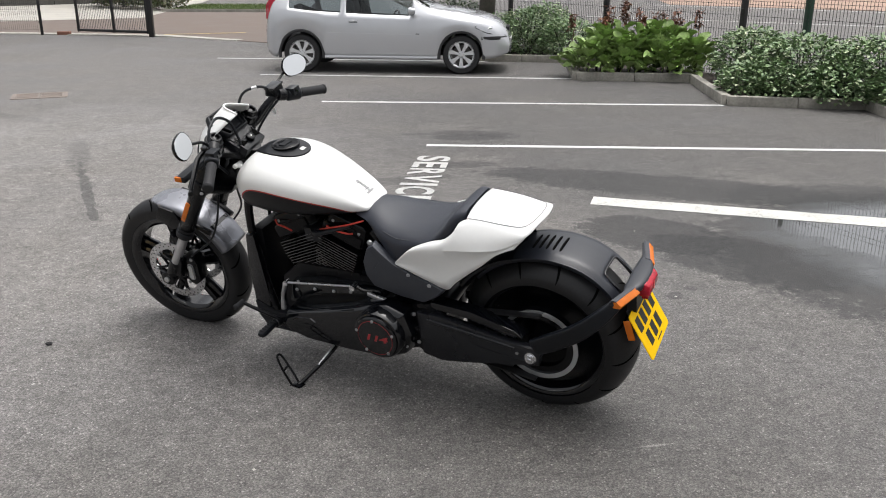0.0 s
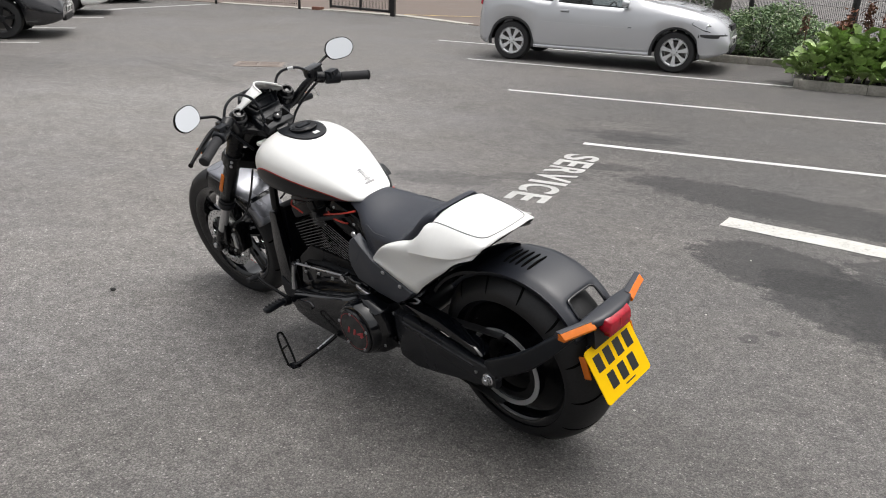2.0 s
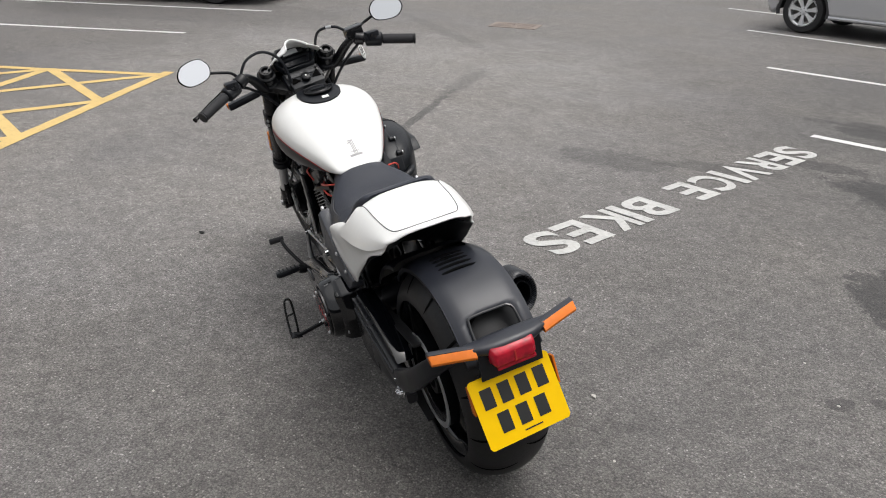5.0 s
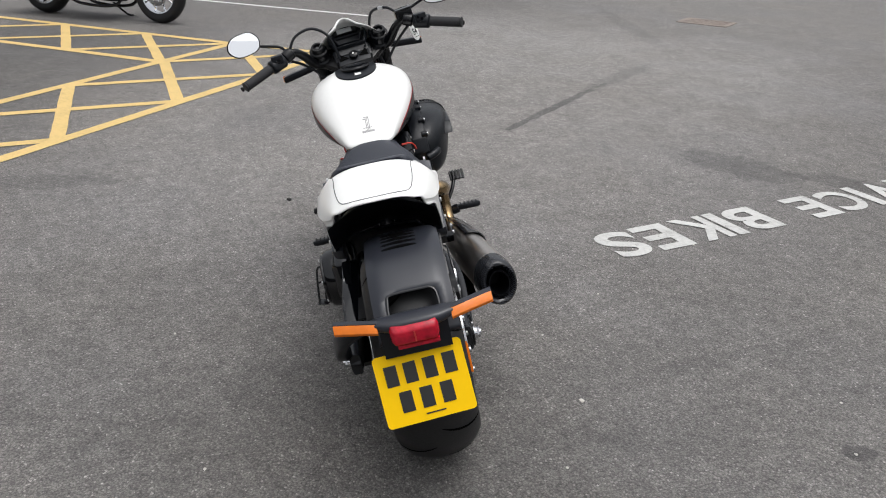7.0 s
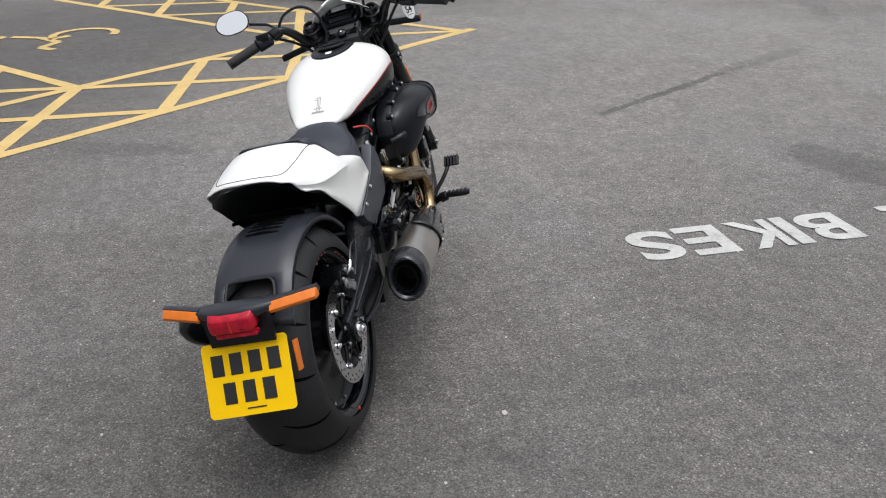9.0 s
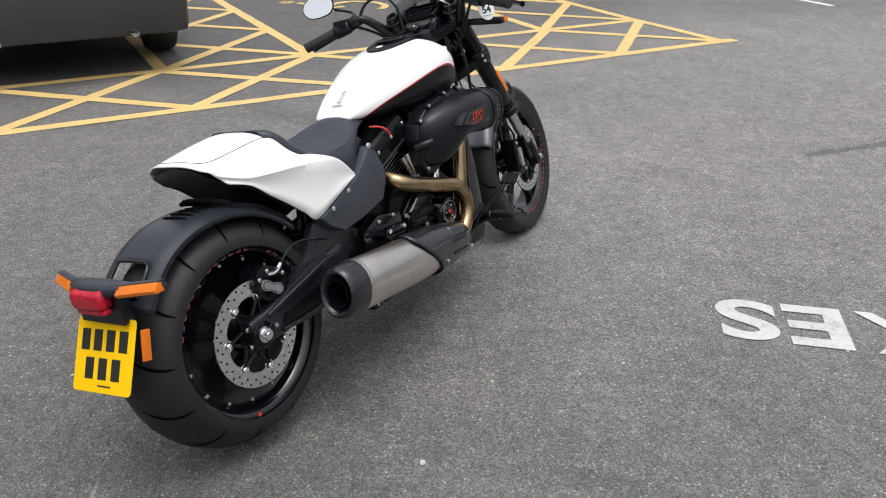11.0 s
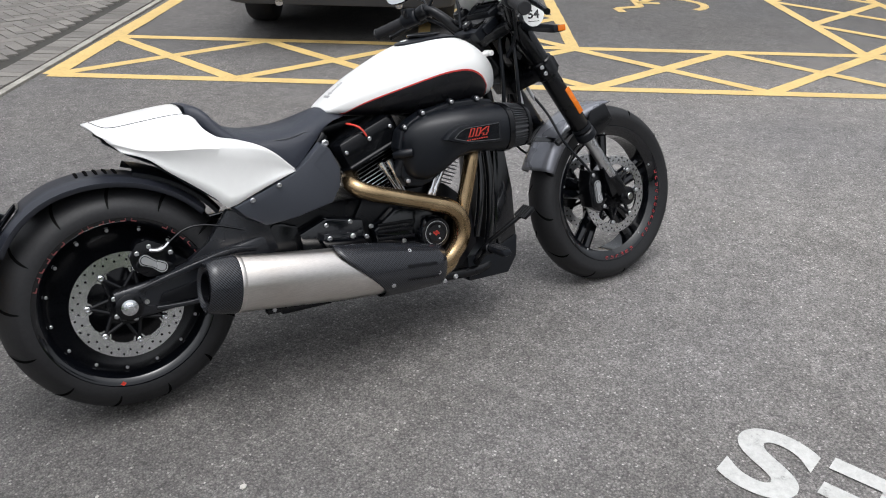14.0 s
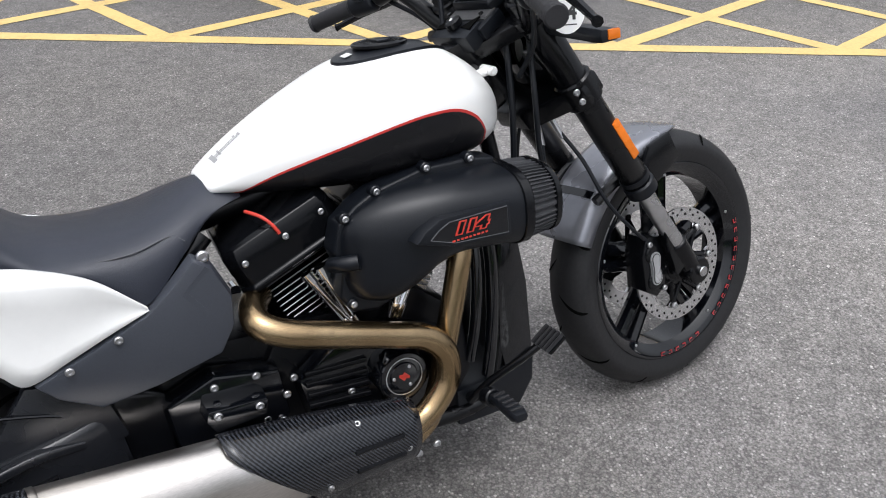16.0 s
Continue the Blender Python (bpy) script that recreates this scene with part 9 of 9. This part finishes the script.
def shrub(name, blobs, count, size, mat, label, seed, stems=18):
    """A dense bush: short stems and many small leaves round uneven lobes."""
    rr = random.Random(seed)
    root = thing(name, Matrix.Translation((blobs[0][0], blobs[0][1], 0.07)), label, "shrub", "shrubs in the beds")
    ox, oy = blobs[0][0], blobs[0][1]
    tot = sum(b[3] * b[4] for b in blobs)
    v, f, wood = [], [], []
    for bx, by, bz, rx, rz in blobs:
        for k in range(int(stems * rx)):
            a, q = rr.uniform(0, 6.28), rr.uniform(0, 0.8)
            wood.append(tube([(bx - ox + 0.1 * rr.uniform(-1, 1), by - oy + 0.1 * rr.uniform(-1, 1), -0.02), (bx - ox + rx * q * 0.5 * math.cos(a), by - oy + rx * q * 0.5 * math.sin(a), bz * 0.6), (bx - ox + rx * q * math.cos(a), by - oy + rx * q * math.sin(a), bz + rz * 0.5)], 0.006, 5, 2))
        for k in range(int(count * rx * rz / tot)):
            a, e = rr.uniform(0, 6.28), math.asin(rr.uniform(-0.85, 1))
            q = rr.uniform(0.55, 1.0) ** 0.5
            lump = 1 + 0.16 * noise.noise(Vector((bx + 4 * math.cos(a) * math.cos(e), by + 4 * math.sin(a) * math.cos(e), 4 * math.sin(e))) * 0.8) + 0.10 * rr.uniform(-1, 1)
            p = Vector((bx - ox + rx * q * lump * math.cos(a) * math.cos(e), by - oy + rx * q * lump * math.sin(a) * math.cos(e), bz + rz * q * lump * math.sin(e) - 0.07))
            if p.z < 0.0:
                continue
            way = Vector((math.cos(a) + rr.uniform(-0.8, 0.8), math.sin(a) + rr.uniform(-0.8, 0.8), 0.3 + rr.uniform(-0.6, 0.9)))
            s = size * rr.uniform(0.65, 1.3)
            g = leaf(p, way, (rr.uniform(-0.5, 0.5), rr.uniform(-0.5, 0.5), 1), s, s * 0.55)
            k0 = len(v)
            v += g.v
            f += [tuple(i + k0 for i in t) for t in g.f]
    tagged(part("stem", joined(wood), BARK, root, fix=False), kind="stuff")
    part("foliage", Geo(v, f), mat, root, fix=False, sharp=80)
    return root


shrub("variegated_shrub", [(4.55, 10.75, 0.35, 0.75, 0.42), (5.3, 10.2, 0.38, 0.7, 0.42), (5.9, 9.6, 0.36, 0.65, 0.40), (4.15, 11.5, 0.40, 0.5, 0.42), (3.85, 10.55, 0.22, 0.42, 0.24), (4.75, 10.1, 0.22, 0.55, 0.28), (5.35, 9.55, 0.22, 0.5, 0.28), (4.2, 10.35, 0.20, 0.45, 0.26)], 20000, 0.066, LEAF_SHRUB, "variegated green and cream evergreen shrub", 3)
shrub("variegated_shrub", [(6.0, 8.2, 0.35, 0.7, 0.40), (5.5, 7.7, 0.3, 0.5, 0.34)], 7000, 0.062, LEAF_SHRUB, "variegated green and cream evergreen shrub", 4)
shrub("variegated_shrub", [(1.55, 15.75, 0.42, 0.62, 0.46), (2.2, 15.2, 0.36, 0.5, 0.38), (0.95, 15.9, 0.36, 0.5, 0.40), (1.9, 16.0, 0.5, 0.5, 0.45)], 12000, 0.055, LEAF_SHRUB, "tall variegated shrub at the head of the bay", 6)
shrub("dark_shrub", [(0.3, 17.9, 0.45, 0.7, 0.5), (-0.6, 18.3, 0.4, 0.6, 0.45), (-3.4, 18.35, 0.35, 0.22, 0.4)], 5000, 0.06, LEAF_TREE, "loose dark green shrub by the fence", 7)

shrub("overgrown_hedge", [(-12.6, 34.3, 0.9, 1.2, 1.0), (-11.3, 33.2, 0.8, 1.0, 0.9), (-10.3, 32.4, 0.6, 0.8, 0.7), (-13.6, 35.6, 0.9, 1.1, 1.0)], 9000, 0.13, LEAF_HEDGE, "overgrown green and brown hedge by the forecourt", 8)
# rendered wall behind the forecourt
wall_far = [(-30.0, 27.5), (-21.5, 32.6), (-16.6, 37.0), (-14.4, 39.5)]
for (x0, y0), (x1, y1) in zip(wall_far, wall_far[1:]):
    d = Vector((x1 - x0, y1 - y0, 0))
    m = Matrix.Translation((x0, y0, 0)) @ Matrix.Rotation(math.atan2(d.y, d.x), 4, "Z")
    wl_ = tagged(new("boundary_wall", mesh_of("boundary_wall", joined([box((d.length / 2, 0, 1.2), (d.length - 0.01, 0.22, 2.4)), box((d.length / 2, 0, 2.44), (d.length - 0.01, 0.30, 0.08))]), WALL_GREY)), "dark weathered wall behind the forecourt", "wall", "", "structure")
    wl_.matrix_basis = m

# unseen plain walls behind the camera, added to darken low reflections
UNSEEN_BRICK = worn("dark_unseen_brick", (0.062, 0.058, 0.056), 0.9, vary=0.3, grain=9, large=0.5, bumps=0.3)
for (x0, y0), (x1, y1), nm in (((-16.0, -8.0), (9.0, -8.0), "unseen_wall_south"), ((9.0, -7.8), (9.0, 3.2), "unseen_wall_east")):
    d = Vector((x1 - x0, y1 - y0, 0))
    wl_ = tagged(new(nm, mesh_of(nm, joined([box((d.length / 2, 0, 1.2), (d.length, 0.3, 2.4)), box((d.length / 2, 0, 2.44), (d.length, 0.4, 0.08))]), UNSEEN_BRICK)), "unseen dark brick wall added to darken reflections", "wall", "", "structure")
    wl_.matrix_basis = Matrix.Translation((x0, y0, 0)) @ Matrix.Rotation(math.atan2(d.y, d.x), 4, "Z")

# buildings across the road
SHOP_DARK = worn("dark_shop_cladding", (0.055, 0.052, 0.05), 0.6, vary=0.2, grain=6, large=0.4)
SHOP_WHITE = worn("white_shop_panel", (0.72, 0.71, 0.68), 0.6, vary=0.06, grain=5, large=0.5)
SHOP_GLASS = worn("dark_shop_glass", (0.02, 0.024, 0.026), 0.06, vary=0.1, spec=0.6)


def shop(a, b, deep, high, panels, glazed, label):
    """A long low building; its front runs from a to b, along its own x."""
    a, b = Vector((*a, 0)), Vector((*b, 0))
    d = b - a
    root = thing("shop_building", Matrix.Translation(a) @ Matrix.Rotation(math.atan2(d.y, d.x), 4, "Z"), label, "building", "buildings across the road")
    part("wall", box((d.length / 2, deep / 2, high / 2), (d.length, deep, high)), SHOP_DARK, root)
    part("roof", box((d.length / 2, deep / 2, high + 0.15), (d.length + 0.6, deep + 0.6, 0.3)), SHOP_WHITE, root, "pale flat roof edge")
    part("plinth", box((d.length / 2, -0.03, 0.1), (d.length, 0.06, 0.2)), CONCRETE, root)
    for x0, x1, h in panels:
        part("wall_panel", box(((x0 + x1) / 2, -0.08, h / 2), (x1 - x0, 0.16, h)), SHOP_WHITE, root, "white wall panel", bevel=0.02)
    for x0, x1 in glazed:
        n = max(1, round((x1 - x0) / 1.4))
        fr = part("window", joined([box((x0 + (x1 - x0) * k / n, -0.05, 1.45), (0.10, 0.10, 2.5)) for k in range(n + 1)] + [box(((x0 + x1) / 2, -0.05, z), (x1 - x0, 0.10, 0.12)) for z in (0.26, 2.64)]), SHOP_WHITE, root, "white framed shop window")
        for k in range(n):
            part("pane", box((x0 + (x1 - x0) * (k + 0.5) / n, -0.02, 1.45), ((x1 - x0) / n - 0.10, 0.03, 2.26)), SHOP_GLASS, fr)
    return root


shop((12.4, 79.0), (23.5, 50.5), 12.0, 7.0, [(0.2, 5.4, 3.0), (12.4, 14.0, 3.2), (21.5, 24.0, 3.0)], [(14.4, 20.8)], "dark clad shop with white panels across the road")
shop((-6.0, 77.0), (11.0, 77.0), 12.0, 6.0, [(11.8, 12.6, 3.0), (14.0, 15.2, 3.0)], [(1.0, 9.6)], "dark low building at the far side of the road")



def big_leaf_geo():
    """A broad, cupped, rounded leaf on a thick stalk."""
    v, f = [], []
    nu, nv = 7, 5
    for i in range(nu):
        t = i / (nu - 1)
        w = 0.088 * max(0.12, 1 - abs(2 * (0.08 + 0.92 * t) - 1) ** 2.4) ** 0.5
        for j in range(nv):
            s = j / (nv - 1) * 2 - 1
            v.append((0.06 + 0.165 * t, w * s, 0.05 * t - 0.09 * t * t + 0.040 * s * s + 0.009 * math.sin(9 * t + 4 * s)))
    for i in range(nu - 1):
        for j in range(nv - 1):
            a = i * nv + j
            f.append((a, a + 1, a + nv + 1, a + nv))
    return Geo(v, f) + tube([(0, 0, -0.02), (0.04, 0, 0.0), (0.08, 0, 0.002)], 0.006, 5, 2)


BIG_MESH = mesh_of("leaf", big_leaf_geo(), LEAF_BIG, fix=False, sharp=80)


def broad_plant(x, y, n, spread, high, seed):
    rr = random.Random(seed)
    root = thing("broad_leaved_plant", Matrix.Translation((x, y, 0.075)), "bright green plant with large rounded leaves", "plant", "broad-leaved plants")
    part("crown_stem", tube([(0, 0, -0.01), (0.02, 0.01, high * 0.5), (0, 0, high * 0.8)], 0.02, 6, 2), BARK, root, fix=False)
    for k in range(n):
        a = 2.4 * k + rr.uniform(-0.4, 0.4)
        q = spread * (0.15 + 0.85 * k / n)
        tilt = rr.uniform(-80, -35) + 35 * k / n
        o = new("leaf", BIG_MESH)
        o.parent = root
        o.matrix_basis = Matrix.Translation((q * 0.6 * math.cos(a), q * 0.6 * math.sin(a), high * (1 - 0.93 * (k / n) ** 1.2) * rr.uniform(0.85, 1.1))) @ Matrix.Rotation(a, 4, "Z") @ Matrix.Rotation(radians(tilt), 4, "Y") @ Matrix.Rotation(rr.uniform(-0.5, 0.5), 4, "X") @ Matrix.Scale(rr.uniform(0.70, 1.15), 4)
    return root


rp = random.Random(11)
for k in range(15):
    t = k / 14
    x = 2.15 + 1.55 * t + rp.uniform(-0.08, 0.08)
    y = 12.62 - 0.18 * t + (0.32 if k % 2 else 0.0) + rp.uniform(-0.05, 0.08)
    broad_plant(x, y, 40, 0.42, 0.36 + (0.18 if k % 2 else 0.02), 20 + k)
broad_plant(2.0, 13.0, 12, 0.35, 0.22, 50)
for k in range(14):
    x, y = 1.95 + 2.0 * rp.random(), 12.9 + rp.uniform(0, 0.5)
    h = rp.uniform(0.70, 1.02)
    st = thing("flower_stalk", Matrix.Translation((x, y, 0.075)), "faded red-brown flower stalk", "flower", "flower stalks")
    part("stalk", tube([(0, 0, -0.01), (rp.uniform(-0.05, 0.05), 0, h * 0.6), (rp.uniform(-0.08, 0.08), rp.uniform(-0.05, 0.05), h)], 0.006, 5, 3), LEAF_RED, st, fix=False)
    part("seed_head", joined([leaf((rp.uniform(-0.05, 0.05), rp.uniform(-0.05, 0.05), h * rp.uniform(0.72, 1.05)), (rp.uniform(-1, 1), rp.uniform(-1, 1), rp.uniform(-0.5, 0.8)), (0, 0.2, 1), 0.07, 0.042) for _ in range(60)]), LEAF_RED, st, fix=False)


# tree: trunk, limbs, crown of many leaves
def tree(x, y, seed):
    rr = random.Random(seed)
    root = thing("street_tree", Matrix.Translation((x, y, 0.06)), "tree with a leaning grey-brown trunk and ivy foot", "tree")
    part("trunk", tube([(0, 0, -0.05), (0.02, 0, 0.3), (0.06, 0.02, 1.2), (0.10, 0.0, 2.4), (0.05, 0.05, 3.6)], 0.15, 14, 5, radii=[0.24, 0.17, 0.145, 0.13, 0.10]), BARK, root, sharp=60)
    tips = []
    for k in range(9):
        a = k * 0.7 + rr.uniform(-0.3, 0.3)
        z = rr.uniform(2.2, 3.5)
        e = Vector((math.cos(a) * rr.uniform(1.0, 1.9), math.sin(a) * rr.uniform(1.0, 1.9), z + rr.uniform(0.9, 2.0)))
        part("limb", tube([(0.08, 0.02, z), (e.x * 0.45, e.y * 0.45, z + (e.z - z) * 0.6), e], 0.05, 8, 4, radii=[0.06, 0.04, 0.012]), BARK, root, sharp=60)
        tips += [e, Vector((e.x * 0.6, e.y * 0.6, z + (e.z - z) * 0.75))]
    tips.append(Vector((0, 0, 5.2)))
    v, f = [], []
    for k in range(9000):
        t = rr.choice(tips)
        p = t + Vector((rr.gauss(0, 0.42), rr.gauss(0, 0.42), rr.gauss(0, 0.33)))
        g = leaf(p, (rr.uniform(-1, 1), rr.uniform(-1, 1), rr.uniform(-0.8, 0.3)), (rr.uniform(-0.5, 0.5), 0.2, 1), 0.11 * rr.uniform(0.7, 1.2), 0.06)
        k0 = len(v)
        v += g.v
        f += [tuple(i + k0 for i in q) for q in g.f]
    part("crown", Geo(v, f), LEAF_TREE, root, "crown of many small green leaves", fix=False, sharp=80)
    iv = joined([leaf((rr.gauss(0, 0.16), rr.gauss(0, 0.16), rr.uniform(0, 0.55)), (rr.uniform(-1, 1), rr.uniform(-1, 1), 0.2), (0.1, 0.2, 1), 0.07, 0.05) for _ in range(500)])
    part("ivy", iv, LEAF_TREE, root, "ivy round the foot of the trunk", fix=False)
    return root


tree(0.80, 16.75, 8)

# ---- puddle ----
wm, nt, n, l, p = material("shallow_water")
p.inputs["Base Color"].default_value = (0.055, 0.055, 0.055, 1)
# IOR and the clear coat exceed water's, to strengthen the mirrored sky
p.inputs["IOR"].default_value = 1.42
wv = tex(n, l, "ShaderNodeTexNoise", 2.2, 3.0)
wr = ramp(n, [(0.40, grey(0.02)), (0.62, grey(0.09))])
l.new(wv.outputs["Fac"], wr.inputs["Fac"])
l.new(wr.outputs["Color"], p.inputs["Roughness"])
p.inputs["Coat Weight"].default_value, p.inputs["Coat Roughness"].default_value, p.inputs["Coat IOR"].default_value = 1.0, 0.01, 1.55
# the water thins out to nothing along a ragged shore
shore = None
edge = tex(n, l, "ShaderNodeTexNoise", 5.0, 6.0, 0.7)
for x, y, a, b in ((3.05, 4.95, 1.2, 0.82), (3.5, 4.35, 1.55, 0.95), (3.75, 5.0, 1.6, 0.80)):
    mp = n.new("ShaderNodeMapping")
    mp.vector_type = "TEXTURE"
    mp.inputs["Location"].default_value, mp.inputs["Scale"].default_value = (x, y, 0), (a, b, 1)
    l.new(tex(n, l, "ShaderNodeTexNoise", 1.0).inputs["Vector"].links[0].from_socket, mp.inputs["Vector"])
    ln = n.new("ShaderNodeVectorMath")
    ln.operation = "LENGTH"
    l.new(mp.outputs["Vector"], ln.inputs[0])
    shore = ln.outputs["Value"] if shore is None else maths(n, l, "MINIMUM", shore, ln.outputs["Value"])
depth = maths(n, l, "ADD", shore, maths(n, l, "MULTIPLY", maths(n, l, "SUBTRACT", edge.outputs["Fac"], 0.5), 0.6))
wa = ramp(n, [(0.60, grey(1.0)), (1.0, grey(0.0))])
l.new(depth, wa.inputs["Fac"])
l.new(wa.outputs["Color"], p.inputs["Alpha"])
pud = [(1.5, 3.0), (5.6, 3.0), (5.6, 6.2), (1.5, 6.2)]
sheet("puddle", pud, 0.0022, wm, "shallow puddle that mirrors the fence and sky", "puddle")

# ---- loose grit ----
GRIT_PALE = worn("pale_grit", (0.5, 0.48, 0.44), 0.8, vary=0.1)
GRIT_DARK = worn("dark_grit", (0.02, 0.02, 0.02), 0.8, vary=0.1)


def pebble(x, y, r, mat, label):
    rr = random.Random(int(x * 1000) + int(y * 77))
    bm = bmesh.new()
    bmesh.ops.create_icosphere(bm, subdivisions=1, radius=1)
    g = Geo([tuple(Vector(q.co) * rr.uniform(0.8, 1.15) * r) for q in bm.verts], [tuple(w.index for w in q.verts) for q in bm.faces])
    bm.free()
    o = tagged(new("pebble", mesh_of("pebble", g, mat, fix=False)), label, "pebble", "loose grit")
    o.matrix_basis = Matrix.Translation((x, y, r * 0.38)) @ Matrix.Diagonal((1, 0.8, 0.5, 1))
    return o


pebble(-1.721, 3.325, 0.017, GRIT_DARK, "small dark pebble lying on the asphalt")
pebble(0.513, 3.373, 0.011, GRIT_PALE, "small pale pebble lying on the asphalt")
for x, y, r in ((1.17, 3.9, 0.007), (0.98, 4.12, 0.006), (-0.05, 3.98, 0.006), (0.2, 2.2, 0.006), (-0.62, 2.37, 0.007), (-0.2, 4.75, 0.007), (0.75, 3.1, 0.006), (-1.9, 3.9, 0.007), (0.1, 3.55, 0.005), (1.2, 5.0, 0.006)):
    pebble(x, y, r, GRIT_PALE, "small pale pebble lying on the asphalt")


# ---- block paving beside the bays: edging, soldier course, herringbone ----
def paver_material():
    m, nt, n, l, p = material("grey_paver")
    oi = n.new("ShaderNodeObjectInfo")
    gm = n.new("ShaderNodeNewGeometry")
    f = maths(n, l, "FRACT", maths(n, l, "ADD", oi.outputs["Random"], gm.outputs["Random Per Island"]), 0.0)
    r = ramp(n, [(0.0, [0.125, 0.116, 0.106]), (0.5, [0.160, 0.150, 0.137]), (1.0, [0.20, 0.188, 0.168])])
    l.new(f, r.inputs["Fac"])
    a = tex(n, l, "ShaderNodeTexNoise", 90.0, 5.0, 0.7)
    v = ramp(n, [(0.3, grey(0.75)), (0.7, grey(1.25))])
    l.new(a.outputs["Fac"], v.inputs["Fac"])
    l.new(mix(n, l, "MULTIPLY", 1.0, r.outputs["Color"], v.outputs["Color"]), p.inputs["Base Color"])
    p.inputs["Roughness"].default_value = 0.85
    bump(n, l, a.outputs["Fac"], 0.5, 0.003, p)
    return m


PAVER = paver_material()
JOINT = worn("joint_sand", (0.035, 0.033, 0.028), 0.95, vary=0.3, grain=80)
bed_o = [bay(-1.33, -2.45), bay(-1.33, 5.6), bay(-5.3, 5.6), bay(-5.3, -2.45)]
paving = tagged(new("block_paving", mesh_of("block_paving", slab([(x, y) for x, y in bed_o], 0.001, 0.009), JOINT)), "grey herringbone block paving with a soldier course", "paving", "", "structure")
part("edging_strip", slab([bay(-1.285, -2.45), bay(-1.285, 5.6), bay(-1.335, 5.6), bay(-1.335, -2.45)], 0.0, 0.016), CONCRETE, paving, "pale concrete edging strip")


def block_mesh():
    out = [[(x * k, y * k2, z) for x, y in ((-0.0975, -0.0450), (0.0975, -0.0450), (0.0975, 0.0450), (-0.0975, 0.0450))] for z, k, k2 in ((-0.012, 1, 1), (0.017, 1, 1), (0.020, 0.98, 0.955))]
    return rings(out)


BLOCK = mesh_of("paver", block_mesh(), PAVER)
base_m = Matrix((( U.x, V.x, 0, O.x), (U.y, V.y, 0, O.y), (0, 0, 1, 0.004), (0, 0, 0, 1)))
spots = []
for k in range(94):
    spots.append((-1.438, -2.4 + k * 0.1, 0.0))
c45 = math.sqrt(0.5)
for i in range(-40, 41):
    for j in range(-14, 15):
        # herringbone on a 0.1 grid: pairs stepped along the diagonal
        for px, py, turn in ((0.1 * i + 0.2 * j + 0.1, 0.1 * i - 0.2 * j + 0.05, 0.0), (0.1 * i + 0.2 * j + 0.05, 0.1 * i - 0.2 * j + 0.2, 90.0)):
            s, w = (px - py) * c45 - 3.6, (px + py) * c45 + 2.0
            if -6.4 < s < -1.585 and -2.4 < w < 6.9:
                spots.append((s, w, turn + 45))
near = sorted(spots, key=lambda q: math.hypot(q[0] + 1.4, (q[1] - 1.0) * 0.8))
rest = []
for k, (s, w, turn) in enumerate(near):
    m = base_m @ Matrix.Translation((s, w, random.uniform(-0.002, 0.002))) @ Matrix.Rotation(radians(turn), 4, "Z") @ Matrix.Rotation(random.uniform(-0.012, 0.012), 4, "X")
    if k < 300:
        o = new("paver", BLOCK)
        o.parent = paving
        o.matrix_basis = m
    elif s > -5.25 and w < 5.55:
        rest.append(block_mesh().moved(m))
tagged(part("paver_field", joined(rest), PAVER, paving, fix=False), "", "", "", "stuff")
